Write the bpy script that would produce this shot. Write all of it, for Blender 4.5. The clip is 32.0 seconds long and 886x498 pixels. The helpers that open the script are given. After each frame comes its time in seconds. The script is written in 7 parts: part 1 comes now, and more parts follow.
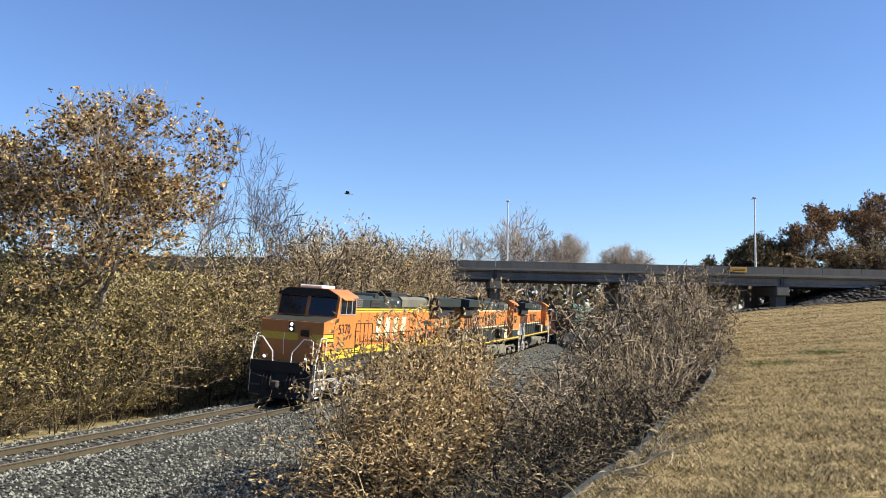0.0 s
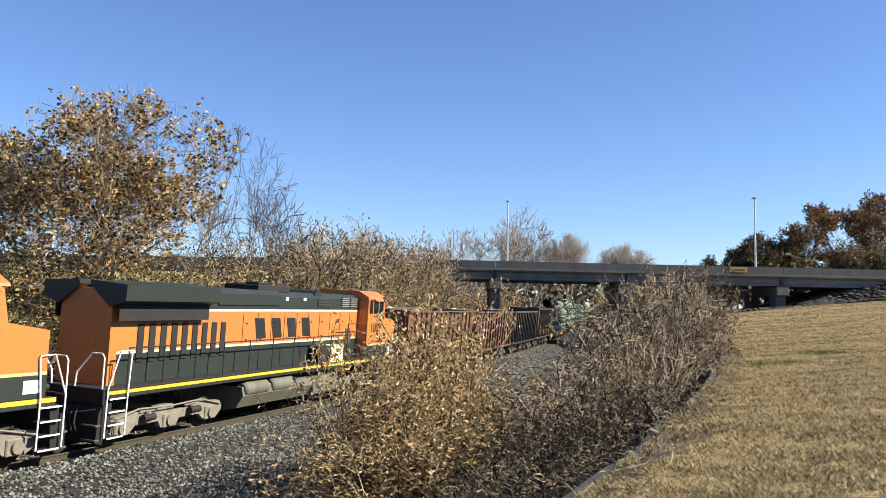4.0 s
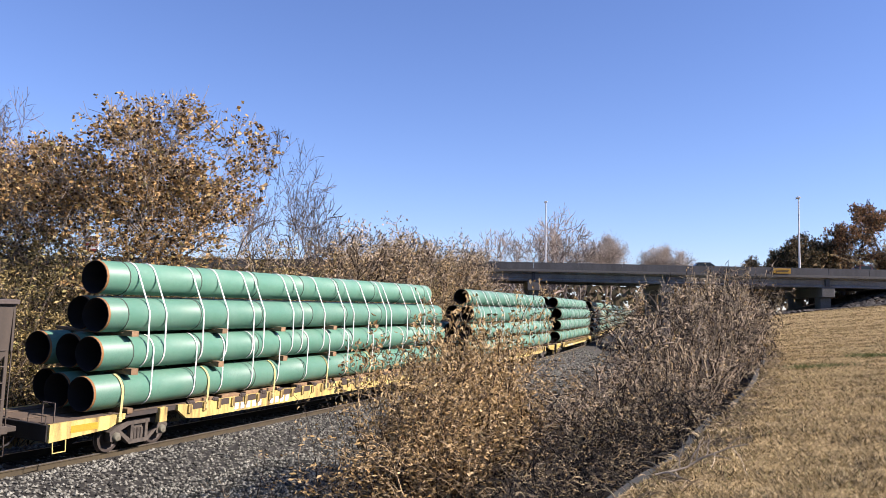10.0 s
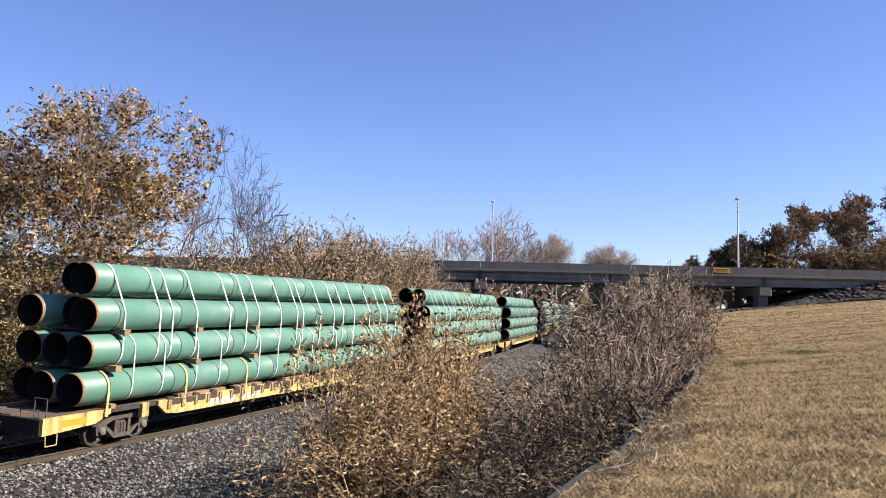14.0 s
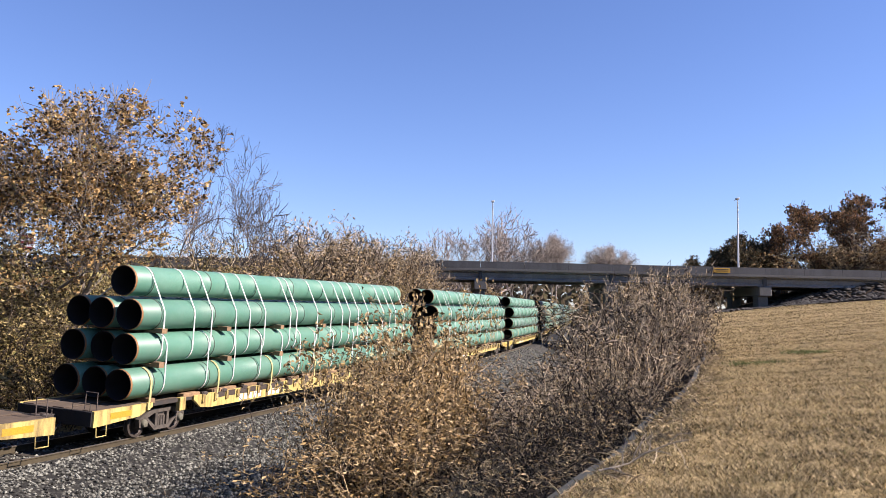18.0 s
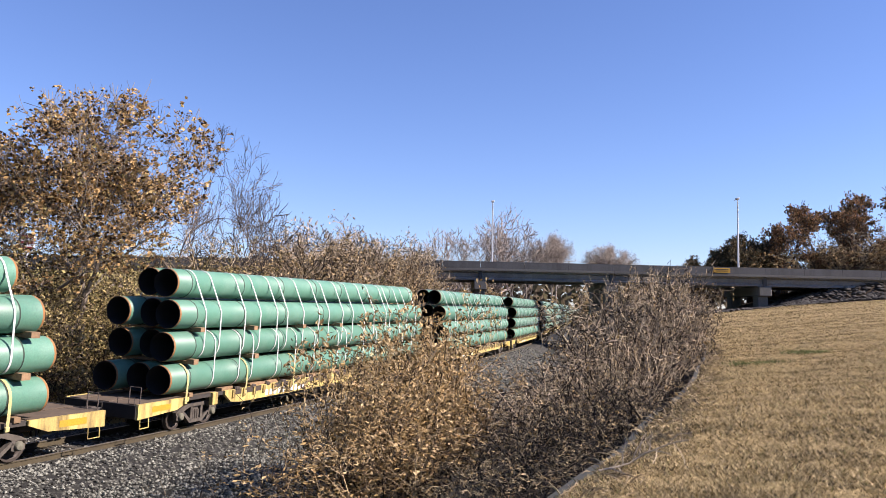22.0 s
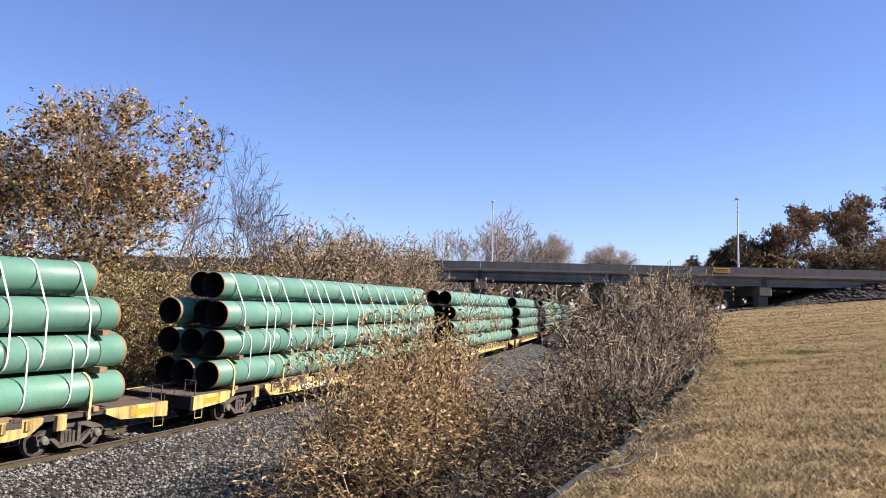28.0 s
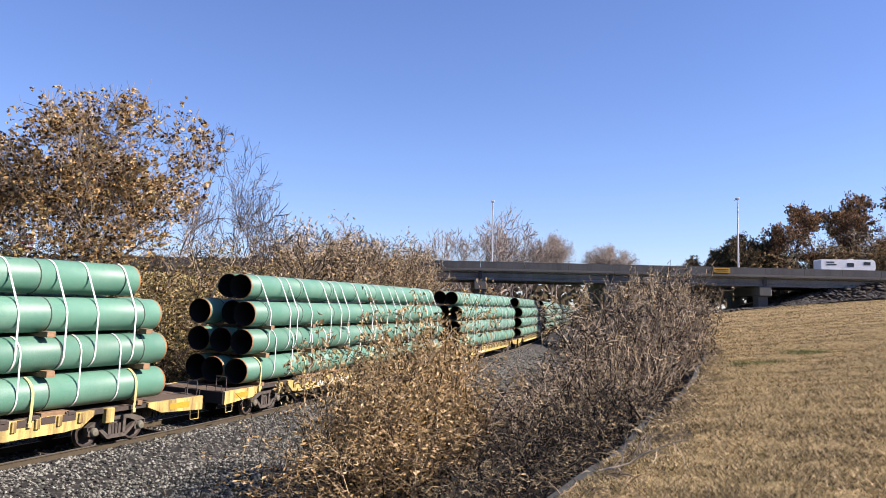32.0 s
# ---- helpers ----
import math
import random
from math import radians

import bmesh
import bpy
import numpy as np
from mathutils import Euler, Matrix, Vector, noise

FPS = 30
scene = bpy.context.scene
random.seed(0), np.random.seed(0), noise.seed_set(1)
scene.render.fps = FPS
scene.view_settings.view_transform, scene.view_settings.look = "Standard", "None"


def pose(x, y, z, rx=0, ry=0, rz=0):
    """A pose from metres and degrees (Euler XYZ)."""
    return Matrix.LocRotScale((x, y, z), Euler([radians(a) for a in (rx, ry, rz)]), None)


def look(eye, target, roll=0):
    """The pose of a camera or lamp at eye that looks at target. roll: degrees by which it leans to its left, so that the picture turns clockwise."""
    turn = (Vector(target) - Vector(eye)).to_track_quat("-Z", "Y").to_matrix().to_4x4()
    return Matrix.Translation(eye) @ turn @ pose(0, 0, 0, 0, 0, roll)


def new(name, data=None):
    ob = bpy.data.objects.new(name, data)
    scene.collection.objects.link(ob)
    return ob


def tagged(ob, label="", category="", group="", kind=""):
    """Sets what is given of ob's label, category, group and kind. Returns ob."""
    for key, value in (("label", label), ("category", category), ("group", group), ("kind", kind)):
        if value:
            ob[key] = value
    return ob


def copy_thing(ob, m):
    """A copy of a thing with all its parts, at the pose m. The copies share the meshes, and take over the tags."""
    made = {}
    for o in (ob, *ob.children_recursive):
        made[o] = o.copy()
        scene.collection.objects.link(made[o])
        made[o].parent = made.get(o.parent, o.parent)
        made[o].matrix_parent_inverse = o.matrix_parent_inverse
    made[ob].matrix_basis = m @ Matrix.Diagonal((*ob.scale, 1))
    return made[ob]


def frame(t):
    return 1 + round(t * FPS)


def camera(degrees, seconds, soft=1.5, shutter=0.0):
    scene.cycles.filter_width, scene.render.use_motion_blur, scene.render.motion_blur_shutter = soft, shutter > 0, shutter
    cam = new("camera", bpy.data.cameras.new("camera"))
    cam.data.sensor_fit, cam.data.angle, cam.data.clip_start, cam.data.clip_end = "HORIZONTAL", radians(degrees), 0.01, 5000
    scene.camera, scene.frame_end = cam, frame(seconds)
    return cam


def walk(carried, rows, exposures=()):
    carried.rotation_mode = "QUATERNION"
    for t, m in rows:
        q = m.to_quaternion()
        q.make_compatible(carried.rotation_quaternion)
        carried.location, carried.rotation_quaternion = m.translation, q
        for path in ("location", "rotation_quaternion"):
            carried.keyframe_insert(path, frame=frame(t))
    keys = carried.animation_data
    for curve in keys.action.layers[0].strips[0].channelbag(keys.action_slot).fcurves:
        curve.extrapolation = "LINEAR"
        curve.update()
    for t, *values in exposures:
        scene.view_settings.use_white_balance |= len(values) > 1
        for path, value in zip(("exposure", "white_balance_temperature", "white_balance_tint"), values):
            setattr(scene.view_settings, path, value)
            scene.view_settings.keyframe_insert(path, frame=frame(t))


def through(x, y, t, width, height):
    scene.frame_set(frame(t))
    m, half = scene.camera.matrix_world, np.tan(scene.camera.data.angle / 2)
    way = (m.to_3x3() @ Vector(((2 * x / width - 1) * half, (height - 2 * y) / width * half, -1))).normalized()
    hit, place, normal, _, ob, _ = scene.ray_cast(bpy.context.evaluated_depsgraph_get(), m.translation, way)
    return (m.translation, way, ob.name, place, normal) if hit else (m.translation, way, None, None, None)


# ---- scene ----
EXPOSURE = 1.27
cam = camera(56.8, 32.0, soft=0.5)
EYE = (0.0, 0.0, 4.05)
walk(cam, [
    (0, pose(*EYE, 94.094, -0.813, 1.000)),
    (3, pose(*EYE, 94.094, -0.813, 1.000)),
    (5.5, pose(*EYE, 94.094, -0.813, 1.000)),
    (6, pose(*EYE, 94.094, -0.813, 1.000)),
    (6.5, pose(*EYE, 94.150, -0.835, 1.346)),
    (7, pose(*EYE, 94.140, -0.850, 2.299)),
    (7.5, pose(*EYE, 94.168, -0.860, 3.490)),
    (8, pose(*EYE, 94.165, -0.866, 3.645)),
    (8.5, pose(*EYE, 94.160, -0.870, 3.639)),
    (10.5, pose(*EYE, 94.160, -0.870, 3.639)),
    (11, pose(*EYE, 94.163, -0.860, 3.572)),
    (11.5, pose(*EYE, 94.146, -0.857, 2.542)),
    (12, pose(*EYE, 94.135, -0.837, 1.769)),
    (12.5, pose(*EYE, 94.028, -0.829, 1.152)),
    (13, pose(*EYE, 93.879, -0.794, 0.415)),
    (13.5, pose(*EYE, 94.116, -0.800, -0.133)),
    (14, pose(*EYE, 94.138, -0.770, -0.056)),
    (14.5, pose(*EYE, 94.138, -0.770, -0.056)),
    (17, pose(*EYE, 94.138, -0.770, -0.056)),
    (32, pose(*EYE, 94.138, -0.770, -0.056)),
], exposures=[(0, EXPOSURE, 6500, 10), (6, EXPOSURE, 6500, 10), (8.5, EXPOSURE, 6500, 24), (32, EXPOSURE, 6500, 24)])

# ---- daylight: a clear late-autumn sky, sun low on the right ----
SUN_TO = Vector((0.97, -0.13, 0.67)).normalized()
world = bpy.data.worlds.new("sky")
scene.world = world
world.use_nodes = True
wn = world.node_tree
sky = wn.nodes.new("ShaderNodeTexSky")
sky.sky_type = "NISHITA"
sky.sun_disc = False
sky.sun_elevation = math.asin(SUN_TO.z)
sky.sun_rotation = math.atan2(SUN_TO.x, SUN_TO.y)
sky.altitude = 200
sky.air_density, sky.dust_density, sky.ozone_density = 1.0, 0.0, 3.0
tone = wn.nodes.new("ShaderNodeMix")
tone.data_type, tone.blend_type = "RGBA", "MULTIPLY"
tone.inputs[0].default_value = 1.0
tone.inputs[7].default_value = (0.84, 0.96, 1.22, 1.0)
wn.links.new(sky.outputs[0], tone.inputs[6])
wn.links.new(tone.outputs[2], wn.nodes["Background"].inputs[0])
wn.nodes["Background"].inputs[1].default_value = 0.060
sun = new("sun", bpy.data.lights.new("sun", "SUN"))
sun.data.energy = 5.0
sun.data.angle = radians(0.55)
sun.data.color = (1.0, 0.92, 0.79)
sun.matrix_basis = look(SUN_TO * 50, (0, 0, 0))

# ---- plan: one single-track line on a curve, s along it, lat to its side (towards the lawn) ----
CANT = radians(3.07)
KNOT_S = [-460, -60, 0, 15, 30, 45, 60, 90, 120, 400]
KNOT_H = [31.0, 31.0, 23.84, 19.64, 16.89, 15.18, 14.04, 11.9, 10.6, 10.2]
TS = np.arange(-460.0, 401.0, 1.0)
TH = np.radians(np.interp(TS, KNOT_S, KNOT_H))
TX = np.concatenate([[0], np.cumsum((np.sin(TH[1:]) + np.sin(TH[:-1])) / 2)])
TY = np.concatenate([[0], np.cumsum((np.cos(TH[1:]) + np.cos(TH[:-1])) / 2)])
TX += -14.6 - np.interp(0, TS, TX)
TY += 15.02 - np.interp(0, TS, TY)


def track(s, lat=0.0, z=0.0, cant=CANT):
    """Place in the world of a point beside the line; lat and z in the canted cross-section."""
    x, y, h = np.interp(s, TS, TX), np.interp(s, TS, TY), np.interp(s, TS, TH)
    l2 = lat * math.cos(cant) + z * math.sin(cant)
    z2 = z * math.cos(cant) - lat * math.sin(cant)
    return Vector((x + l2 * math.cos(h), y - l2 * math.sin(h), z2))


def lateral(x, y):
    """Arrays x, y -> s and lat of the nearest point of the line."""
    x, y = np.asarray(x, float).ravel(), np.asarray(y, float).ravel()
    keep = slice(60, None, 3)
    px, py, ph, ps = TX[keep], TY[keep], TH[keep], TS[keep]
    s, lat = np.empty(len(x)), np.empty(len(x))
    for a in range(0, len(x), 4000):
        b = slice(a, a + 4000)
        d = (x[b, None] - px) ** 2 + (y[b, None] - py) ** 2
        k = d.argmin(1)
        dx, dy = x[b] - px[k], y[b] - py[k]
        s[b] = ps[k] + dx * np.sin(ph[k]) + dy * np.cos(ph[k])
        lat[b] = dx * np.cos(ph[k]) - dy * np.sin(ph[k])
    return s, lat


def smooth(a, b, v):
    u = np.clip((v - a) / (b - a), 0, 1)
    return u * u * (3 - 2 * u)


def wave(x, y, f, seed=0.0):
    return (np.sin(x * f + seed) * np.cos(y * f * 1.13 + seed * 1.7) + np.sin(x * f * 2.3 + y * f * 1.9 + seed * 3.1) * 0.5) / 1.5


BRIDGE_Y0, BRIDGE_Y1 = 100.0, 112.0


def ground_z(x, y):
    x, y = np.asarray(x, float), np.asarray(y, float)
    shape = x.shape
    s, lat = lateral(x, y)
    s, lat = s.reshape(shape), lat.reshape(shape)
    lawn = np.minimum(2.45 + 0.114 * x - 0.0356 * y, 9.5)
    lawn = lawn + 1.2 * smooth(60, 95, y) * smooth(18, 27, x) * (1 - 0.55 * smooth(36, 56, x))
    lawn = lawn + (3.0 - lawn) * smooth(120, 220, y)
    low = -0.78 + 0.0 * x + 0.25 * smooth(4, 9, lat) - 0.1 * smooth(-4, -12, lat) - 0.5 * smooth(-14, -60, lat)
    z = low + (lawn - low) * (0.9 * smooth(9.0, 17.4, lat + 0.2 * wave(x, y, 0.5)) + 0.1 * smooth(17.05, 17.4, lat))
    # road embankments that carry the overpass, and the slope paved with rubble under its end span
    inside = smooth(BRIDGE_Y0 - 4, BRIDGE_Y0 + 1, y) * (1 - smooth(BRIDGE_Y1, BRIDGE_Y1 + 16, y))
    right = 3.3 + (8.3 - 3.3) * smooth(31, 57, x)
    z = np.where(x > 28, np.maximum(z, z + (right - z) * inside * smooth(28, 36, x)), z)
    left = -0.8 + 9.0 * smooth(-12, -34, x)
    wide = smooth(BRIDGE_Y0 - 16, BRIDGE_Y0 + 1, y) * (1 - smooth(BRIDGE_Y1, BRIDGE_Y1 + 16, y))
    z = np.where(x < -8, np.maximum(z, z + (left - z) * wide), z)
    near = 1 - smooth(60, 150, np.hypot(x, y))
    z = z + near * 0.05 * wave(x, y, 1.9, 1.0) * smooth(3.4, 5, np.abs(lat)) + near * 0.10 * wave(x, y, 0.45, 2.0) * smooth(9, 12, np.abs(lat))
    return z


def ground_at(x, y):
    return float(ground_z(np.array([x]), np.array([y]))[0])

# ---- materials ----
def shader(name):
    m = bpy.data.materials.new(name)
    m.use_nodes = True
    nt = m.node_tree
    return m, nt, nt.nodes["Principled BSDF"]


def node(nt, kind, **values):
    n = nt.nodes.new(kind)
    for key, value in values.items():
        n.inputs[key].default_value = value
    return n


def rgb(c):
    return (c[0], c[1], c[2], 1.0)


def noise_tex(nt, scale, detail=6.0, rough=0.6, world_space=False):
    n = node(nt, "ShaderNodeTexNoise", Scale=scale, Detail=detail, Roughness=rough)
    if world_space:
        g = nt.nodes.new("ShaderNodeNewGeometry")
        nt.links.new(g.outputs["Position"], n.inputs["Vector"])
    else:
        c = nt.nodes.new("ShaderNodeTexCoord")
        nt.links.new(c.outputs["Object"], n.inputs["Vector"])
    return n


def ramp(nt, source, stops):
    r = nt.nodes.new("ShaderNodeValToRGB")
    e = r.color_ramp.elements
    while len(e) < len(stops):
        e.new(0.5)
    for el, (p, c) in zip(e, stops):
        el.position, el.color = p, rgb(c) if len(c) == 3 else c
    nt.links.new(source, r.inputs[0])
    return r


def mix(nt, fac, a, b, mode="MIX"):
    m = nt.nodes.new("ShaderNodeMix")
    m.data_type, m.blend_type = "RGBA", mode
    for value, slot in ((fac, 0), (a, 6), (b, 7)):
        if isinstance(value, (int, float)):
            m.inputs[slot].default_value = value
        elif isinstance(value, tuple):
            m.inputs[slot].default_value = rgb(value)
        else:
            nt.links.new(value, m.inputs[slot])
    return m.outputs[2]


def bump(nt, bsdf, height, strength, distance=0.02):
    b = node(nt, "ShaderNodeBump", Strength=strength, Distance=distance)
    nt.links.new(height, b.inputs["Height"])
    nt.links.new(b.outputs[0], bsdf.inputs["Normal"])


def surface(name, c, dirt=(0.10, 0.085, 0.07), amount=0.35, rough=0.5, metal=0.0, scale=1.6, fine=22.0, relief=0.15, vary=0.0, island=False, streak=False):
    """A worn surface: base colour, large stains of dirt, fine grain, and relief."""
    m, nt, bs = shader(name)
    big = noise_tex(nt, scale, 5.0, 0.65)
    if streak:
        mp = nt.nodes.new("ShaderNodeMapping")
        mp.inputs["Scale"].default_value = (1.0, 1.0, 0.12)
        src = big.inputs["Vector"].links[0].from_socket
        nt.links.new(src, mp.inputs["Vector"])
        nt.links.new(mp.outputs[0], big.inputs["Vector"])
    small = noise_tex(nt, fine, 4.0, 0.7)
    stain = ramp(nt, big.outputs[0], [(0.42, (0, 0, 0)), (0.72, (1, 1, 1))])
    sc = node(nt, "ShaderNodeMath")
    sc.operation = "MULTIPLY"
    nt.links.new(stain.outputs[0], sc.inputs[0])
    sc.inputs[1].default_value = amount
    col = mix(nt, sc.outputs[0], c, dirt)
    grain = ramp(nt, small.outputs[0], [(0.3, (0.72, 0.72, 0.72)), (0.7, (1.12, 1.12, 1.12))])
    col = mix(nt, 1.0, col, grain.outputs[0], "MULTIPLY")
    if vary:
        if island:
            src = nt.nodes.new("ShaderNodeNewGeometry").outputs["Random Per Island"]
        else:
            src = nt.nodes.new("ShaderNodeObjectInfo").outputs["Random"]
        v = ramp(nt, src, [(0.0, (1 - vary,) * 3), (1.0, (1 + vary,) * 3)])
        col = mix(nt, 1.0, col, v.outputs[0], "MULTIPLY")
    nt.links.new(col, bs.inputs["Base Color"])
    r = ramp(nt, small.outputs[0], [(0.2, (max(rough - 0.1, 0.02),) * 3), (0.8, (min(rough + 0.12, 1.0),) * 3)])
    nt.links.new(r.outputs[0], bs.inputs["Roughness"])
    bs.inputs["Metallic"].default_value = metal
    if relief:
        bump(nt, bs, small.outputs[0], relief, 0.01)
    return m


def twiggy(name, dark, pale, share=0.5):
    """Twigs: some dark, some bleached pale, each its own tint."""
    m, nt, bs = shader(name)
    g = nt.nodes.new("ShaderNodeNewGeometry")
    r = ramp(nt, g.outputs["Random Per Island"], [(0.0, dark), (share, tuple(v * 1.6 for v in dark)), (share + 0.12, tuple(v * 0.6 for v in pale)), (1.0, pale)])
    n = noise_tex(nt, 7.0, 3.0)
    t = ramp(nt, n.outputs[0], [(0.3, (0.6, 0.6, 0.6)), (0.7, (1.15, 1.15, 1.15))])
    nt.links.new(mix(nt, 1.0, r.outputs[0], t.outputs[0], "MULTIPLY"), bs.inputs["Base Color"])
    bs.inputs["Roughness"].default_value = 0.9
    bs.inputs["Specular IOR Level"].default_value = 0.2
    return m


def leafy(name, stops, rough=0.7, through=0.25):
    """Foliage: each leaf its own tint out of a few, and some light through it."""
    m, nt, bs = shader(name)
    g = nt.nodes.new("ShaderNodeNewGeometry")
    r = ramp(nt, g.outputs["Random Per Island"], stops)
    n = noise_tex(nt, 0.9, 3.0)
    t = ramp(nt, n.outputs[0], [(0.3, (0.7, 0.7, 0.7)), (0.7, (1.2, 1.2, 1.2))])
    col = mix(nt, 1.0, r.outputs[0], t.outputs[0], "MULTIPLY")
    nt.links.new(col, bs.inputs["Base Color"])
    bs.inputs["Roughness"].default_value = rough
    bs.inputs["Specular IOR Level"].default_value = 0.25
    tr = nt.nodes.new("ShaderNodeBsdfTranslucent")
    nt.links.new(col, tr.inputs[0])
    ms = nt.nodes.new("ShaderNodeMixShader")
    ms.inputs[0].default_value = through
    nt.links.new(bs.outputs[0], ms.inputs[1])
    nt.links.new(tr.outputs[0], ms.inputs[2])
    nt.links.new(ms.outputs[0], nt.nodes["Material Output"].inputs[0])
    return m


def plain_glass(name, tint=(0.01, 0.012, 0.014)):
    m, nt, bs = shader(name)
    bs.inputs["Base Color"].default_value = rgb(tint)
    bs.inputs["Roughness"].default_value = 0.06
    bs.inputs["Specular IOR Level"].default_value = 0.5
    return m


M = {}
M["orange"] = surface("orange paint", (0.504, 0.169, 0.036), amount=0.25, rough=0.42, scale=0.9, relief=0.05, streak=True)
M["yellow"] = surface("yellow paint", (0.60, 0.41, 0.03), amount=0.25, rough=0.5, relief=0.05)
M["green_dark"] = surface("dark green paint", (0.011, 0.019, 0.014), dirt=(0.03, 0.028, 0.023), amount=0.35, rough=0.55, relief=0.06)
M["frame_grey"] = surface("grimy dark green frame paint", (0.022, 0.025, 0.019), dirt=(0.05, 0.042, 0.032), amount=0.5, rough=0.65)
M["black"] = surface("black underframe paint", (0.0075, 0.007, 0.0065), dirt=(0.024, 0.02, 0.016), amount=0.5, rough=0.75)
M["silver"] = surface("silver truck paint", (0.294, 0.294, 0.288), dirt=(0.0768, 0.064, 0.0512), amount=0.55, rough=0.55, scale=3.0)
M["truck_grey"] = surface("road-grimed truck steel", (0.20, 0.18, 0.14), dirt=(0.06, 0.05, 0.036), amount=0.6, rough=0.8, scale=3.0)
M["steel_worn"] = surface("worn grey-brown steel", (0.0832, 0.0672, 0.0576), dirt=(0.032, 0.0256, 0.0218), amount=0.5, rough=0.7, scale=2.0)
M["truck_brown"] = surface("dusty brown truck steel", (0.082, 0.07, 0.056), dirt=(0.016, 0.014, 0.012), amount=0.75, rough=0.85, scale=4.0)
M["tank_tan"] = surface("grimed tan-grey tank paint", (0.125, 0.122, 0.088), dirt=(0.042, 0.038, 0.028), amount=0.65, rough=0.7, streak=True)
M["tank_grey"] = surface("grey fuel tank paint", (0.269, 0.269, 0.262), dirt=(0.102, 0.0896, 0.0768), amount=0.5, rough=0.55, streak=True)
M["cream"] = surface("cream striping", (0.74, 0.66, 0.40), amount=0.3, rough=0.5, relief=0.03)
M["white"] = surface("white paint", (0.78, 0.77, 0.74), amount=0.25, rough=0.5, relief=0.03)
M["mark_white"] = surface("white lettering", (0.72, 0.71, 0.68), amount=0.45, rough=0.6, relief=0.02, scale=6)
M["mark_black"] = surface("black lettering", (0.012, 0.012, 0.012), amount=0.1, rough=0.5, relief=0.02)
M["glass"] = plain_glass("dark cab glass")
M["lamp"] = shader("lit headlight")[0]
lampb = M["lamp"].node_tree.nodes["Principled BSDF"]
lampb.inputs["Emission Color"].default_value = rgb((1.0, 0.95, 0.85))
lampb.inputs["Emission Strength"].default_value = 4.0
M["red_car"] = surface("oxide red hopper paint", (0.10, 0.040, 0.024), dirt=(0.04, 0.019, 0.013), amount=0.7, rough=0.75, scale=1.0, relief=0.12, streak=True)
M["red_car_bright"] = surface("faded oxide red hopper paint", (0.155, 0.064, 0.028), dirt=(0.045, 0.022, 0.012), amount=0.9, rough=0.75, scale=1.7, relief=0.15, streak=True)
M["black_car"] = surface("weathered black hopper paint", (0.019, 0.0185, 0.013), dirt=(0.036, 0.030, 0.019), amount=0.7, rough=0.7, scale=0.9, relief=0.15, streak=True)
# dark hopper steel: paints shade on slope sheets, end beams and floors
M["rib_shade"] = surface("hopper steel, shade painted in", (0.03, 0.02, 0.017), amount=0.4, rough=0.8)
M["steel_dark"] = surface("dark greasy steel", (0.032, 0.0275, 0.023), dirt=(0.0896, 0.0576, 0.0384), amount=0.5, rough=0.7)
M["wheel"] = surface("wheel steel", (0.05, 0.04, 0.033), dirt=(0.018, 0.015, 0.012), amount=0.6, rough=0.65, metal=0.3)
M["pipe"] = surface("green epoxy pipe coating", (0.078, 0.205, 0.142), dirt=(0.14, 0.245, 0.185), amount=0.5, rough=0.5, scale=1.3, fine=30, relief=0.05, vary=0.12)
M["pipe_end"] = surface("bare rusty pipe end", (0.269, 0.128, 0.0384), dirt=(0.128, 0.0512, 0.0192), amount=0.5, rough=0.8, scale=5)
# near-black colour paints the shade inside the pipes and on their end faces
M["pipe_in"] = surface("pipe bore, shade painted in", (0.008, 0.007, 0.006), dirt=(0.014, 0.01, 0.007), amount=0.5, rough=0.95)
M["rope"] = surface("dark spacer rope", (0.035, 0.06, 0.045), amount=0.3, rough=0.9)
M["strap"] = surface("white webbing strap", (0.70, 0.70, 0.66), amount=0.3, rough=0.7, relief=0.05, scale=6)
M["strap_yellow"] = surface("yellow ratchet strap", (0.461, 0.397, 0.166), amount=0.3, rough=0.7, relief=0.05, scale=6)
M["timber"] = surface("weathered timber block", (0.23, 0.147, 0.0768), dirt=(0.0768, 0.0448, 0.0256), amount=0.6, rough=0.85, scale=8, vary=0.25)
M["deck_wood"] = surface("worn flatcar floor boards", (0.096, 0.0704, 0.048), dirt=(0.0384, 0.0288, 0.0211), amount=0.6, rough=0.9, scale=3)
M["car_yellow"] = surface("faded yellow flatcar paint", (0.56, 0.44, 0.14), dirt=(0.09, 0.052, 0.026), amount=0.95, rough=0.6, scale=3.4, streak=True)
M["rail"] = surface("rusty rail side", (0.055, 0.043, 0.021), dirt=(0.022, 0.017, 0.01), amount=0.6, rough=0.85, scale=3)
M["rail_head"] = surface("polished rail head", (0.45, 0.42, 0.39), dirt=(0.3, 0.22, 0.16), amount=0.4, rough=0.35, metal=0.8, relief=0.03)
M["tie"] = surface("dark creosoted tie", (0.05, 0.043, 0.033), dirt=(0.018, 0.016, 0.013), amount=0.6, rough=0.9, scale=4, vary=0.3)
M["stone"] = surface("crushed grey limestone", (0.138, 0.14, 0.118), dirt=(0.026, 0.028, 0.022), amount=0.5, rough=0.95, scale=2, fine=40, vary=0.95, island=True)
M["rubble"] = surface("dark grey rubble rock", (0.045, 0.042, 0.038), dirt=(0.012, 0.011, 0.0095), amount=0.6, rough=0.95, scale=1.2, vary=0.5, island=True)
M["concrete"] = surface("weathered bridge concrete", (0.13, 0.128, 0.118), dirt=(0.075, 0.07, 0.063), amount=0.6, rough=0.9, scale=0.25, fine=6, relief=0.1, streak=True)
